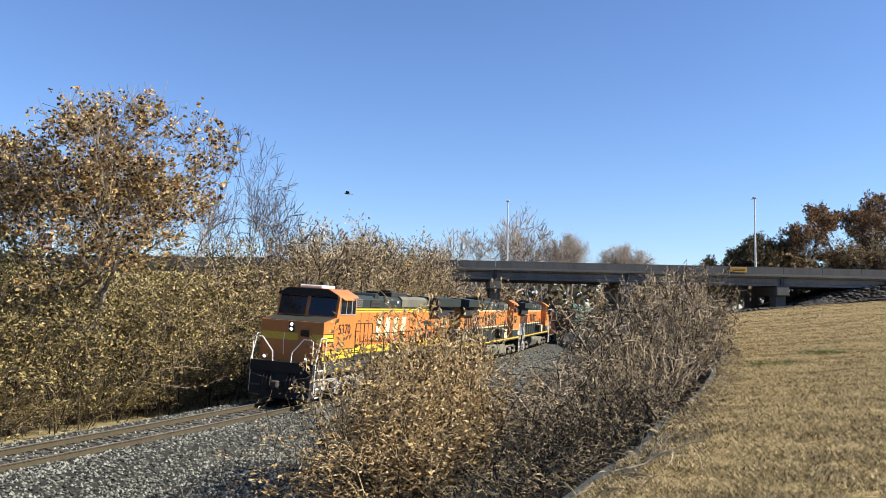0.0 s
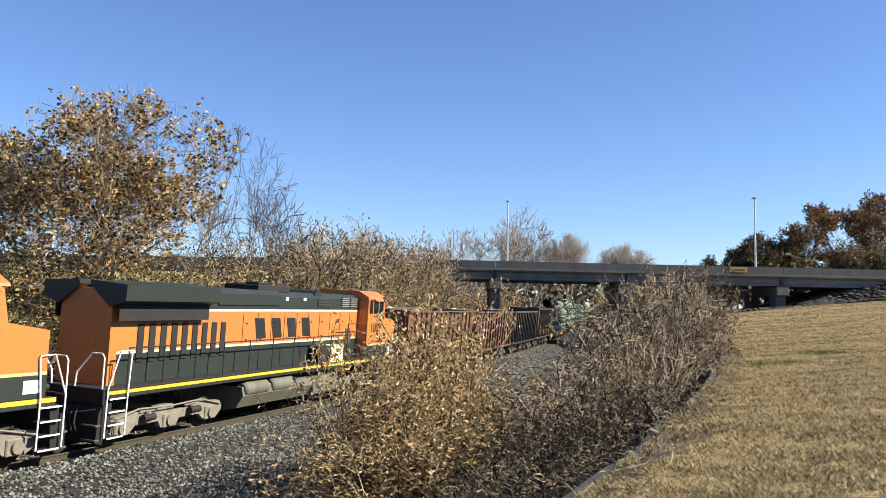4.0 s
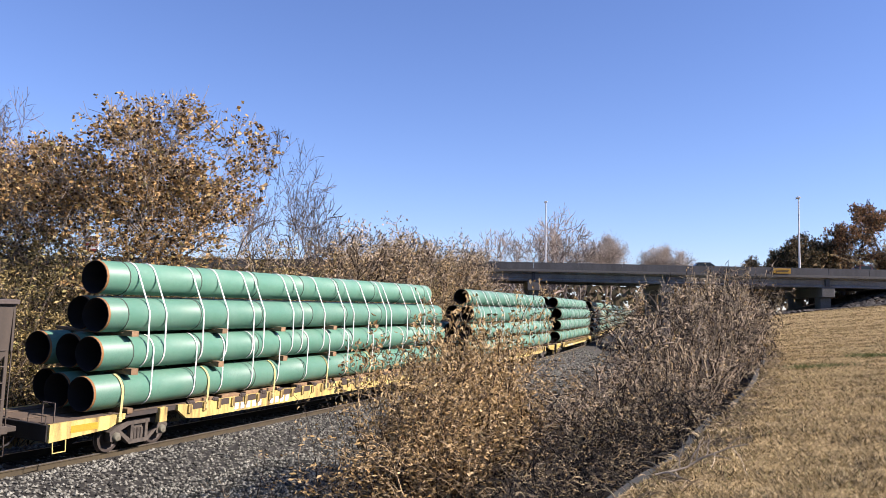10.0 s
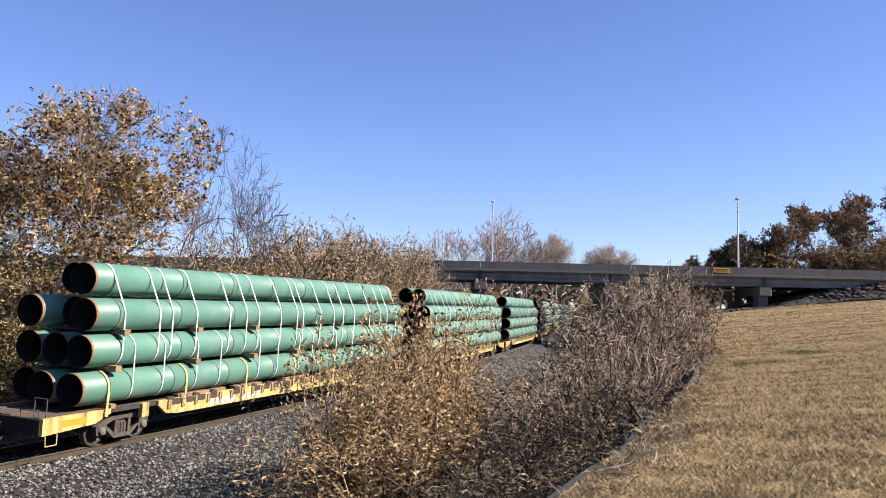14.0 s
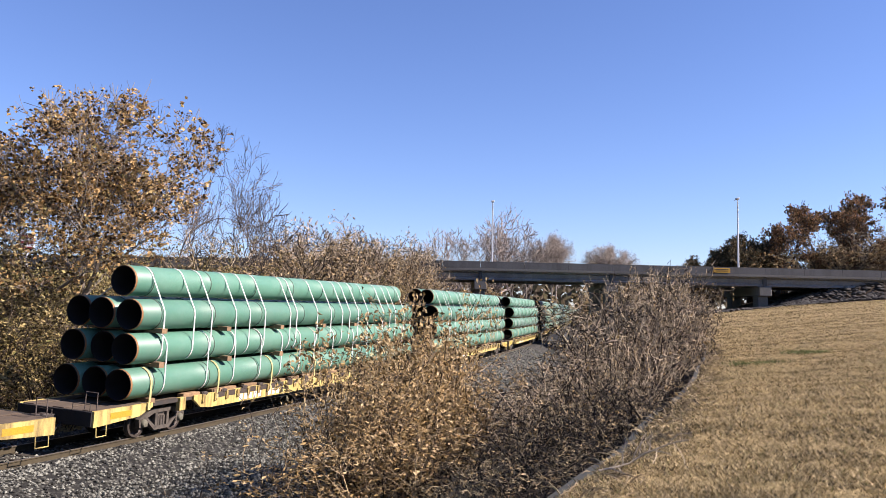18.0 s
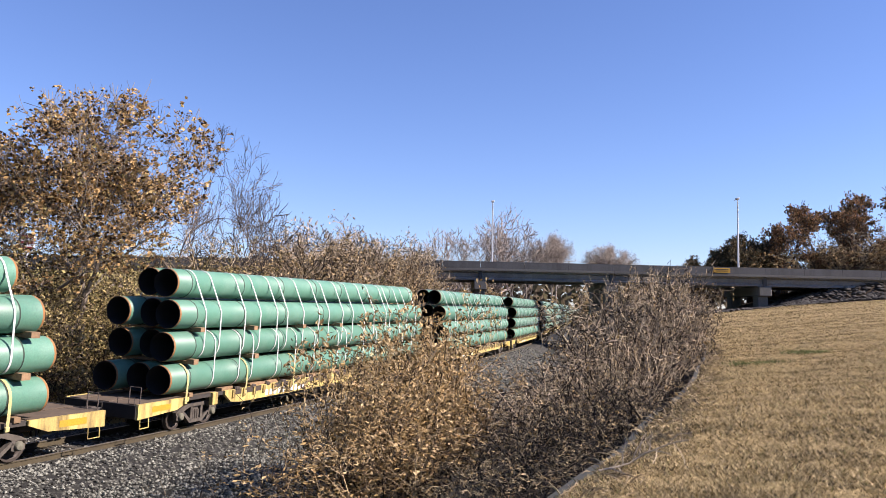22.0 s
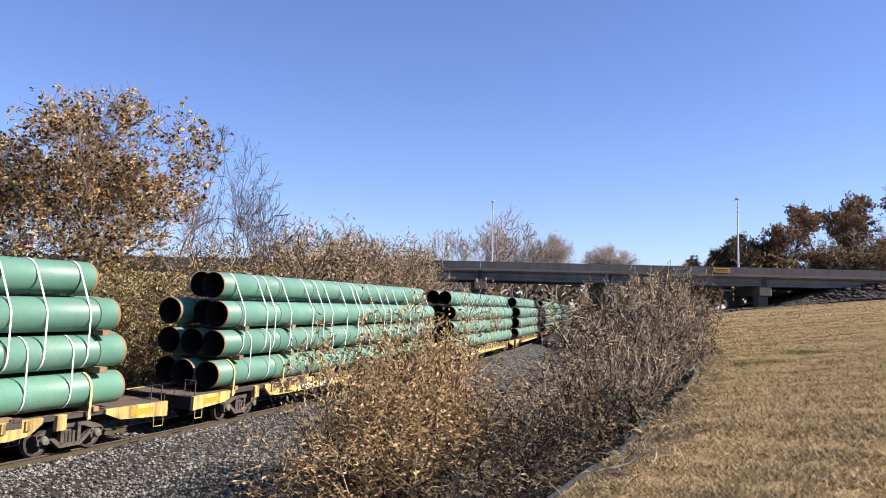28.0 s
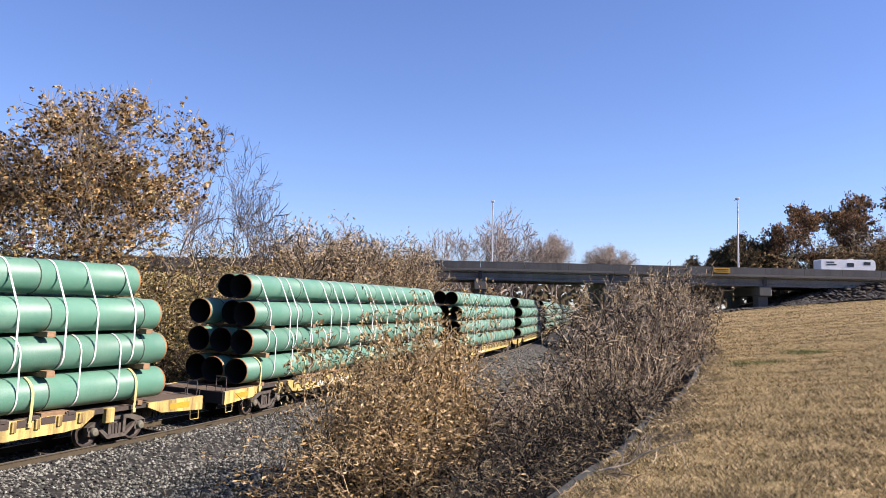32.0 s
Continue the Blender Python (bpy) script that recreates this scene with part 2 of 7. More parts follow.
M["concrete_dark"] = surface("stained parapet concrete", (0.066, 0.069, 0.073), dirt=(0.028, 0.029, 0.031), amount=0.75, rough=0.9, scale=0.7, fine=6, relief=0.2, streak=True)
M["girder"] = surface("grey girder concrete", (0.19, 0.19, 0.185), dirt=(0.08, 0.079, 0.077), amount=0.65, rough=0.85, scale=0.5, fine=5, streak=True)
# edging concrete coloured very dark to paint the shade on its face
M["edging"] = surface("weathered greenish concrete, shade painted in", (0.034, 0.036, 0.028), dirt=(0.014, 0.014, 0.011), amount=0.7, rough=0.95, scale=3, fine=30, relief=0.4, streak=True)
M["bleached"] = surface("sun-bleached dead wood", (0.42, 0.36, 0.26), dirt=(0.22, 0.17, 0.11), amount=0.5, rough=0.9, scale=9)
M["mark_faded"] = surface("faded stencil paint", (0.27, 0.245, 0.20), dirt=(0.06, 0.05, 0.035), amount=0.7, rough=0.7, relief=0.02, scale=5)
M["brown_car"] = surface("weathered brown-black hopper paint", (0.058, 0.046, 0.034), dirt=(0.028, 0.023, 0.017), amount=0.8, rough=0.75, scale=1.2, relief=0.15, streak=True)
M["strip_orange"] = surface("orange-yellow reflective strip", (0.58, 0.32, 0.025), amount=0.3, rough=0.5, relief=0.02)
M["asphalt"] = surface("asphalt", (0.055, 0.053, 0.05), amount=0.3, rough=0.95)
M["galv"] = surface("galvanised steel", (0.55, 0.56, 0.57), amount=0.2, rough=0.5, metal=0.4)
M["sign_yellow"] = surface("yellow warning sign", (0.48, 0.269, 0.0192), amount=0.2, rough=0.5)
M["white_gel"] = surface("white trailer siding", (0.80, 0.80, 0.79), amount=0.12, rough=0.35, relief=0.02)
M["car_dark"] = surface("dark car paint", (0.025, 0.027, 0.03), amount=0.15, rough=0.25, relief=0.0)
M["car_red"] = surface("red car paint", (0.192, 0.0384, 0.0256), amount=0.15, rough=0.3, relief=0.0)
M["rubber"] = surface("tyre rubber", (0.02, 0.02, 0.02), amount=0.3, rough=0.9)
M["feather"] = surface("dark feathers", (0.03, 0.028, 0.026), amount=0.2, rough=0.8)
M["sign_red"] = surface("red sign face", (0.288, 0.032, 0.0256), amount=0.2, rough=0.5)
M["bark"] = surface("grey-brown bark", (0.0832, 0.064, 0.048), dirt=(0.032, 0.0256, 0.0205), amount=0.6, rough=0.95, scale=4, fine=40, relief=0.4)
M["bark_pale"] = surface("pale mottled bark", (0.192, 0.166, 0.134), dirt=(0.0768, 0.0608, 0.0448), amount=0.7, rough=0.95, scale=3, fine=30, relief=0.3)
M["twig_sky"] = twiggy("grey-brown upper twigs", (0.062, 0.0496, 0.0403), (0.248, 0.205, 0.161), 0.5)
M["twig"] = twiggy("bare grey-brown twigs", (0.031, 0.0236, 0.0167), (0.285, 0.223, 0.155), 0.5)
M["twig_tan"] = twiggy("tan and dark shrub stems", (0.036, 0.027, 0.018), (0.492, 0.372, 0.216), 0.36)
M["twig_grey"] = twiggy("bare grey twigs", (0.026, 0.02, 0.014), (0.47, 0.38, 0.255), 0.4)
M["twig_far"] = surface("distant bare twigs", (0.30, 0.25, 0.205), dirt=(0.12, 0.095, 0.076), amount=0.5, rough=0.9, scale=1, vary=0.3, island=True)
M["twig_haze"] = leafy("fine distant twig tips", [(0.0, (0.27, 0.235, 0.205)), (1.0, (0.48, 0.42, 0.36))], through=0.45)
M["leaf_tan"] = leafy("tan autumn leaves", [(0.0, (0.048, 0.033, 0.014)), (0.22, (0.16, 0.105, 0.04)), (0.47, (0.43, 0.295, 0.125)), (1.0, (0.62, 0.48, 0.265))], through=0.36)
M["leaf_thicket"] = leafy("dull tan thicket leaves", [(0.0, (0.0924, 0.066, 0.0363)), (0.3, (0.277, 0.198, 0.099)), (0.7, (0.436, 0.323, 0.165)), (1.0, (0.528, 0.37, 0.172))], through=0.3)
M["leaf_rust"] = leafy("rust-brown tree leaves", [(0.0, (0.025, 0.017, 0.009)), (0.35, (0.12, 0.074, 0.03)), (0.55, (0.42, 0.26, 0.10)), (0.88, (0.58, 0.40, 0.175)), (1.0, (0.32, 0.29, 0.11))], through=0.36)
M["leaf_olive"] = leafy("yellowing olive leaves", [(0.0, (0.025, 0.022, 0.009)), (0.35, (0.11, 0.088, 0.03)), (0.6, (0.33, 0.255, 0.095)), (0.9, (0.50, 0.40, 0.19)), (1.0, (0.19, 0.20, 0.065))], through=0.28)
M["leaf_oak"] = leafy("dark oak leaves", [(0.0, (0.0375, 0.03, 0.015)), (0.4, (0.105, 0.0638, 0.03)), (0.7, (0.255, 0.12, 0.0525)), (0.9, (0.315, 0.188, 0.0825)), (1.0, (0.112, 0.105, 0.045))])
M["leaf_dark"] = leafy("dark green-brown leaves", [(0.0, (0.02, 0.02, 0.01)), (0.5, (0.055, 0.05, 0.02)), (0.8, (0.10, 0.07, 0.03)), (1.0, (0.22, 0.13, 0.06))], through=0.2)
M["leaf_far"] = leafy("distant brown woods", [(0.0, (0.0448, 0.032, 0.0192)), (0.5, (0.096, 0.0704, 0.0384)), (1.0, (0.109, 0.096, 0.0448))], through=0.1)
M["grass_dry"] = leafy("dry mown grass blades", [(0.0, (0.03, 0.023, 0.01)), (0.3, (0.13, 0.095, 0.04)), (0.55, (0.34, 0.26, 0.12)), (0.92, (0.52, 0.415, 0.235)), (1.0, (0.16, 0.165, 0.05))], through=0.2)
M["grass_green"] = leafy("green weed blades", [(0.0, (0.0384, 0.064, 0.016)), (1.0, (0.102, 0.128, 0.032))], through=0.2)
M["verge"] = leafy("yellow-green verge grass", [(0.0, (0.12, 0.11, 0.04)), (0.5, (0.26, 0.22, 0.09)), (1.0, (0.38, 0.32, 0.15))], through=0.2)
M["weeds"] = leafy("olive gravel weeds", [(0.0, (0.05, 0.05, 0.018)), (0.6, (0.14, 0.12, 0.045)), (1.0, (0.26, 0.20, 0.09))], through=0.2)
M["straw"] = leafy("dead straw stalks", [(0.0, (0.256, 0.186, 0.096)), (1.0, (0.397, 0.32, 0.192))], through=0.1)


def ground_material():
    m, nt, bs = shader("ground: lawn, litter and gravel")
    at = nt.nodes.new("ShaderNodeAttribute")
    at.attribute_name = "lat"
    wob = noise_tex(nt, 0.55, 5.0, 0.6, True)
    add = node(nt, "ShaderNodeMath")
    add.operation = "MULTIPLY_ADD"
    nt.links.new(wob.outputs[0], add.inputs[0])
    add.inputs[1].default_value = 2.6
    nt.links.new(at.outputs["Fac"], add.inputs[2])
    scl = nt.nodes.new("ShaderNodeMapRange")
    for k, v in (("From Min", -40.0), ("From Max", 40.0)):
        scl.inputs[k].default_value = v
    nt.links.new(add.outputs[0], scl.inputs["Value"])
    fine = noise_tex(nt, 26.0, 5.0, 0.75, True)
    mid = noise_tex(nt, 2.2, 6.0, 0.7, True)
    broad = noise_tex(nt, 0.16, 4.0, 0.6, True)
    gravel = ramp(nt, fine.outputs[0], [(0.42, (0.007, 0.007, 0.006)), (0.53, (0.03, 0.031, 0.026)), (0.68, (0.13, 0.13, 0.112))])
    # litter colour is taken down to near black to paint shade beneath the brush
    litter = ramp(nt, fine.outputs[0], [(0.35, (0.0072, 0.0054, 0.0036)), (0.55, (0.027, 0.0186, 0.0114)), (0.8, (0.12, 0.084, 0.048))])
    lawn = ramp(nt, fine.outputs[0], [(0.38, (0.05, 0.036, 0.015)), (0.5, (0.25, 0.185, 0.082)), (0.62, (0.50, 0.385, 0.205))])
    tuft = noise_tex(nt, 7.0, 5.0, 0.75, True)
    lawn2 = ramp(nt, tuft.outputs[0], [(0.36, (0.72, 0.71, 0.68)), (0.5, (0.98, 0.97, 0.94)), (0.66, (1.15, 1.15, 1.15))])
    lw = mix(nt, 1.0, lawn.outputs[0], lawn2.outputs[0], "MULTIPLY")
    patch = ramp(nt, noise_tex(nt, 1.1, 6.0, 0.7, True).outputs[0], [(0.36, (0.86, 0.85, 0.82)), (0.52, (1.0, 1.0, 1.0)), (0.66, (1.1, 1.09, 1.06))])
    lw = mix(nt, 1.0, lw, patch.outputs[0], "MULTIPLY")
    gr = ramp(nt, broad.outputs[0], [(0.55, (0, 0, 0)), (0.75, (1, 1, 1))])
    gm = node(nt, "ShaderNodeMath")
    gm.operation = "MULTIPLY"
    nt.links.new(gr.outputs[0], gm.inputs[0])
    gm.inputs[1].default_value = 0.35
    lw = mix(nt, gm.outputs[0], lw, (0.12, 0.114, 0.042))
    far = ramp(nt, fine.outputs[0], [(0.3, (0.08, 0.068, 0.03)), (0.5, (0.24, 0.20, 0.095)), (0.75, (0.40, 0.34, 0.19))])
    # bands across the line: field | strip of yellow grass | gravel | litter with painted shade under the brush | lawn
    k = lambda lat: (lat + 1.3 + 40) / 80
    band = lambda a, b: ramp(nt, scl.outputs[0], [(k(a), (0, 0, 0)), (k(b), (1, 1, 1))]).outputs[0]
    field = ramp(nt, mid.outputs[0], [(0.3, (0.204, 0.186, 0.066)), (0.7, (0.336, 0.282, 0.12))])
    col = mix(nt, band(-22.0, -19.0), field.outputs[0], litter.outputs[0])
    col = mix(nt, band(-7.6, -6.6), col, far.outputs[0])
    col = mix(nt, band(-3.6, -2.9), col, gravel.outputs[0])
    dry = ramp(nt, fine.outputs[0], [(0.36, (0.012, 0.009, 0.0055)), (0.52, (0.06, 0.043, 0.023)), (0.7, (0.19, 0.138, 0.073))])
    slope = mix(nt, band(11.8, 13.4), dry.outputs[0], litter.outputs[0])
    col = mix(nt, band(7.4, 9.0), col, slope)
    col = mix(nt, band(17.35, 17.75), col, lw)
    nt.links.new(col, bs.inputs["Base Color"])
    bs.inputs["Roughness"].default_value = 0.95
    bs.inputs["Specular IOR Level"].default_value = 0.15
    bump(nt, bs, fine.outputs[0], 0.6, 0.03)
    return m


M["ground"] = ground_material()


# ---- mesh building ----
class Shape:
    """Collects faces of one mesh; slot is the material slot of what is added next."""

    def __init__(self):
        self.v, self.f, self.s, self.slot = [], [], [], 0

    def add(self, verts, faces):
        n = len(self.v)
        self.v.extend(verts)
        for f in faces:
            self.f.append([n + i for i in f])
            self.s.append(self.slot)
        return self

    def box(self, x0, x1, y0, y1, z0, z1, c=0.0):
        """A box with its edges chamfered by c."""
        if c <= 0:
            p = [(x, y, z) for x in (x0, x1) for y in (y0, y1) for z in (z0, z1)]
            return self.add(p, [(0, 1, 3, 2), (4, 6, 7, 5), (0, 4, 5, 1), (2, 3, 7, 6), (0, 2, 6, 4), (1, 5, 7, 3)])
        pts, idx = [], {}
        for i, x in enumerate((x0, x1)):
            for j, y in enumerate((y0, y1)):
                for k, z in enumerate((z0, z1)):
                    sx, sy, sz = (1 - 2 * i) * c, (1 - 2 * j) * c, (1 - 2 * k) * c
                    for a, p in enumerate(((x, y + sy, z + sz), (x + sx, y, z + sz), (x + sx, y + sy, z))):
                        idx[i, j, k, a] = len(pts)
                        pts.append(p)
        F = []
        q = idx
        for i in (0, 1):
            F.append((q[i, 0, 0, 0], q[i, 0, 1, 0], q[i, 1, 1, 0], q[i, 1, 0, 0]))
            F.append((q[0, i, 0, 1], q[1, i, 0, 1], q[1, i, 1, 1], q[0, i, 1, 1]))
            F.append((q[0, 0, i, 2], q[0, 1, i, 2], q[1, 1, i, 2], q[1, 0, i, 2]))
        for a in (0, 1):
            for b in (0, 1):
                F.append((q[0, a, b, 1], q[1, a, b, 1], q[1, a, b, 2], q[0, a, b, 2]))
                F.append((q[a, 0, b, 0], q[a, 1, b, 0], q[a, 1, b, 2], q[a, 0, b, 2]))
                F.append((q[a, b, 0, 0], q[a, b, 1, 0], q[a, b, 1, 1], q[a, b, 0, 1]))
        for i in (0, 1):
            for j in (0, 1):
                for k in (0, 1):
                    F.append((q[i, j, k, 0], q[i, j, k, 1], q[i, j, k, 2]))
        return self.add(pts, F)

    def prism(self, outline, axis, a, b):
        """An outline of 2D points pushed along axis ('x', 'y' or 'z') from a to b."""
        put = {"x": lambda u, v, w: (w, u, v), "y": lambda u, v, w: (u, w, v), "z": lambda u, v, w: (u, v, w)}[axis]
        n = len(outline)
        pts = [put(u, v, a) for u, v in outline] + [put(u, v, b) for u, v in outline]
        return self.add(pts, [tuple(range(n))[::-1], tuple(range(n, 2 * n))] + [(i, (i + 1) % n, n + (i + 1) % n, n + i) for i in range(n)])

    def cyl(self, p0, p1, r0, r1=None, seg=12, cap=True):
        p0, p1 = Vector(p0), Vector(p1)
        r1 = r0 if r1 is None else r1
        d = (p1 - p0).normalized()
        u = d.orthogonal().normalized()
        w = d.cross(u)
        ring = [(math.cos(2 * math.pi * i / seg), math.sin(2 * math.pi * i / seg)) for i in range(seg)]
        pts = [tuple(p0 + (u * a + w * b) * r0) for a, b in ring] + [tuple(p1 + (u * a + w * b) * r1) for a, b in ring]
        F = [(i, (i + 1) % seg, seg + (i + 1) % seg, seg + i) for i in range(seg)]
        if cap:
            F += [tuple(range(seg))[::-1], tuple(range(seg, 2 * seg))]
        return self.add(pts, F)

    def tube(self, path, radii, seg=4, cap=False):
        path = [Vector(p) for p in path]
        if isinstance(radii, (int, float)):
            radii = [radii] * len(path)
        pts, F = [], []
        u = None
        for i, p in enumerate(path):
            d = (path[min(i + 1, len(path) - 1)] - path[max(i - 1, 0)])
            d = d.normalized() if d.length > 1e-9 else Vector((0, 0, 1))
            u = d.orthogonal() if u is None else u - d * u.dot(d)
            u = u.normalized() if u.length > 1e-6 else d.orthogonal().normalized()
            w = d.cross(u)
            for k in range(seg):
                a = 2 * math.pi * k / seg
                pts.append(tuple(p + (u * math.cos(a) + w * math.sin(a)) * radii[i]))
        for i in range(len(path) - 1):
            for k in range(seg):
                F.append((i * seg + k, i * seg + (k + 1) % seg, (i + 1) * seg + (k + 1) % seg, (i + 1) * seg + k))
        if cap:
            F += [tuple(range(seg))[::-1], tuple(range((len(path) - 1) * seg, len(path) * seg))]
        return self.add(pts, F)

    def lathe(self, profile, centre, axis="y", seg=20):
        """Rings of (along, radius) round an axis through centre."""
        cx, cy, cz = centre
        pts, F = [], []
        for a, r in profile:
            for k in range(seg):
                c, s_ = math.cos(2 * math.pi * k / seg) * r, math.sin(2 * math.pi * k / seg) * r
                pts.append({"y": (cx + c, cy + a, cz + s_), "x": (cx + a, cy + c, cz + s_), "z": (cx + c, cy + s_, cz + a)}[axis])
        for i in range(len(profile) - 1):
            for k in range(seg):
                F.append((i * seg + k, i * seg + (k + 1) % seg, (i + 1) * seg + (k + 1) % seg, (i + 1) * seg + k))
        return self.add(pts, F)

    def mesh(self, name, mats, angle=35):
        me = bpy.data.meshes.new(name)
        me.from_pydata(self.v, [], self.f)
        for m in mats if isinstance(mats, (list, tuple)) else [mats]:
            me.materials.append(m)
        me.polygons.foreach_set("material_index", self.s)
        if angle:
            me.polygons.foreach_set("use_smooth", [True] * len(self.f))
            me.set_sharp_from_angle(angle=radians(angle))
        me.update()
        return me


def part(name, shape, material, parent, label="", at=None):
    """One mesh object under a thing or a part."""
    me = shape if isinstance(shape, bpy.types.Mesh) else shape.mesh(name, material)
    ob = new(name, me)
    ob.parent = parent
    if at is not None:
        ob.matrix_basis = at
    if label:
        ob["label"] = label
    return ob


def thing(name, label, category, group="", kind="", at=None):
    ob = new(name)
    ob.empty_display_size = 0.5
    if at is not None:
        ob.matrix_basis = at
    return tagged(ob, label, category, group, kind)


def mesh_thing(name, shape, material, label, category, group="", kind="", at=None, angle=35):
    me = shape if isinstance(shape, bpy.types.Mesh) else shape.mesh(name, material, angle)
    ob = new(name, me)
    if at is not None:
        ob.matrix_basis = at
    return tagged(ob, label, category, group, kind)


def lettering(name, text, size, material, parent, at, label=""):
    cu = bpy.data.curves.new(name, "FONT")
    cu.body, cu.size, cu.extrude = text, size, 0.004
    tmp = new(name, cu)
    me = bpy.data.meshes.new_from_object(tmp)
    bpy.data.objects.remove(tmp)
    me.materials.clear()
    me.materials.append(material)
    ob = new(name, me)
    ob.parent = parent
    ob.matrix_basis = at
    if label:
        ob["label"] = label
    return ob


# ---- ground ----
def spaced(parts):
    out = []
    for a, b, step in parts:
        n = max(1, round((b - a) / step))
        out += [a + (b - a) * i / n for i in range(n)]
    return np.array(out + [parts[-1][1]])


def build_ground():
    xs = spaced([(-2500, -400, 300), (-400, -120, 28), (-120, -40, 5), (-40, 22, 0.45), (22, 70, 1.2), (70, 130, 6), (130, 400, 27), (400, 2500, 300)])
    ys = spaced([(-1200, -100, 150), (-100, -10, 9), (-10, 62, 0.45), (62, 125, 1.0), (125, 240, 6), (240, 500, 26), (500, 3500, 300)])
    X, Y = np.meshgrid(xs, ys)
    Z = ground_z(X, Y)
    nx, ny = len(xs), len(ys)
    verts = np.stack([X.ravel(), Y.ravel(), Z.ravel()], 1)
    a = (np.arange(ny - 1)[:, None] * nx + np.arange(nx - 1)[None]).ravel()
    faces = np.stack([a, a + 1, a + nx + 1, a + nx], 1)
    me = bpy.data.meshes.new("ground")
    me.from_pydata(verts.tolist(), [], faces.tolist())
    _, lat = lateral(X, Y)
    lat = np.clip(lat, -39, 39)
    # ground at the overpass slope takes the same near-black litter colour
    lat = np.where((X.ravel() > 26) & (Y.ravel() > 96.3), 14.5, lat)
    me.attributes.new("lat", "FLOAT", "POINT").data.foreach_set("value", lat.astype(np.float32))
    me.materials.append(M["ground"])
    me.polygons.foreach_set("use_smooth", [True] * len(faces))
    me.update()
    tagged(new("ground", me), "dry tan lawn, leaf litter and pale gravel beside the line", "ground", kind="structure")


build_ground()


# ---- railway line: ballast, ties, rails ----
def sweep(profile, s0, s1, step, closed=True):
    """A cross-section of (lat, z) points carried along the line."""
    sh = Shape()
    n = len(profile)
    ss = np.arange(s0, s1 + 0.001, step)
    pts = [tuple(track(s, l, z)) for s in ss for l, z in profile]
    F = []
    for i in range(len(ss) - 1):
        for k in range(n if closed else n - 1):
            F.append((i * n + k, i * n + (k + 1) % n, (i + 1) * n + (k + 1) % n, (i + 1) * n + k))
    return sh.add(pts, F)


RAIL = [(-0.065, -0.172), (0.065, -0.172), (0.065, -0.16), (0.01, -0.145), (0.01, -0.045), (0.036, -0.035), (0.036, -0.004), (0.03, 0.0), (-0.03, 0.0), (-0.036, -0.004), (-0.036, -0.035), (-0.01, -0.045), (-0.01, -0.145), (-0.065, -0.16)]


def build_track():
    bed = thing("railway_track", "single railway track with rusty rails on grey crushed stone", "railway track", kind="structure")
    sh = sweep([(-3.5, -0.95), (-2.9, -0.66), (-1.95, -0.175), (-0.98, -0.162), (-0.62, -0.205), (0.62, -0.205), (0.70, -0.172), (0.80, -0.160), (1.4, -0.140), (1.95, -0.17), (2.9, -0.62), (3.7, -0.85)], -60, 260, 1.5, closed=False)
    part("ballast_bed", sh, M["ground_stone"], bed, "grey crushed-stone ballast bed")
    for side in (-1, 1):
        sh = sweep([(l + side * 0.755, z) for l, z in RAIL], -60, 260, 1.5)
        for i in range(len(sh.f)):
            if i % len(RAIL) in (7, 6, 8):
                sh.s[i] = 1
        part("rail", sh, [M["rail"], M["rail_head"]], bed, "rusty steel rail with a worn bright top")
    tie = Shape().box(-0.115, 0.115, -1.3, 1.3, -0.32, -0.176, 0.012)
    for side in (-1, 1):
        tie.slot = 1
        tie.box(-0.1, 0.1, side * 0.755 - 0.18, side * 0.755 + 0.18, -0.178, -0.168)
    me = tie.mesh("tie", [M["tie"], M["rail"]])
    for i in range(260):
        s = -8 + i * 0.52
        a, h = track(s), np.interp(s, TS, TH)
        part("tie", me, None, bed, at=pose(a.x, a.y, a.z, math.degrees(CANT), random.uniform(-0.5, 0.5), 90 - math.degrees(h) + random.uniform(-1, 1)))


gm, gnt, gbs = shader("ballast bed")
v = gnt.nodes.new("ShaderNodeTexVoronoi")
v.inputs["Scale"].default_value = 13.0
g = gnt.nodes.new("ShaderNodeNewGeometry")
gnt.links.new(g.outputs["Position"], v.inputs["Vector"])
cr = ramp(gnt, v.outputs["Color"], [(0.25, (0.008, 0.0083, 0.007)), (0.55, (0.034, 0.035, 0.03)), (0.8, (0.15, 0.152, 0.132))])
# shade of the gaps between stones, painted into the colour
gap_shade = ramp(gnt, v.outputs["Distance"], [(0.2, (1, 1, 1)), (0.6, (0.3, 0.29, 0.27))])
gnt.links.new(mix(gnt, 1.0, cr.outputs[0], gap_shade.outputs[0], "MULTIPLY"), gbs.inputs["Base Color"])
gbs.inputs["Roughness"].default_value = 0.95
bump(gnt, gbs, v.outputs["Distance"], -1.0, 0.03)
M["ground_stone"] = gm
build_track()


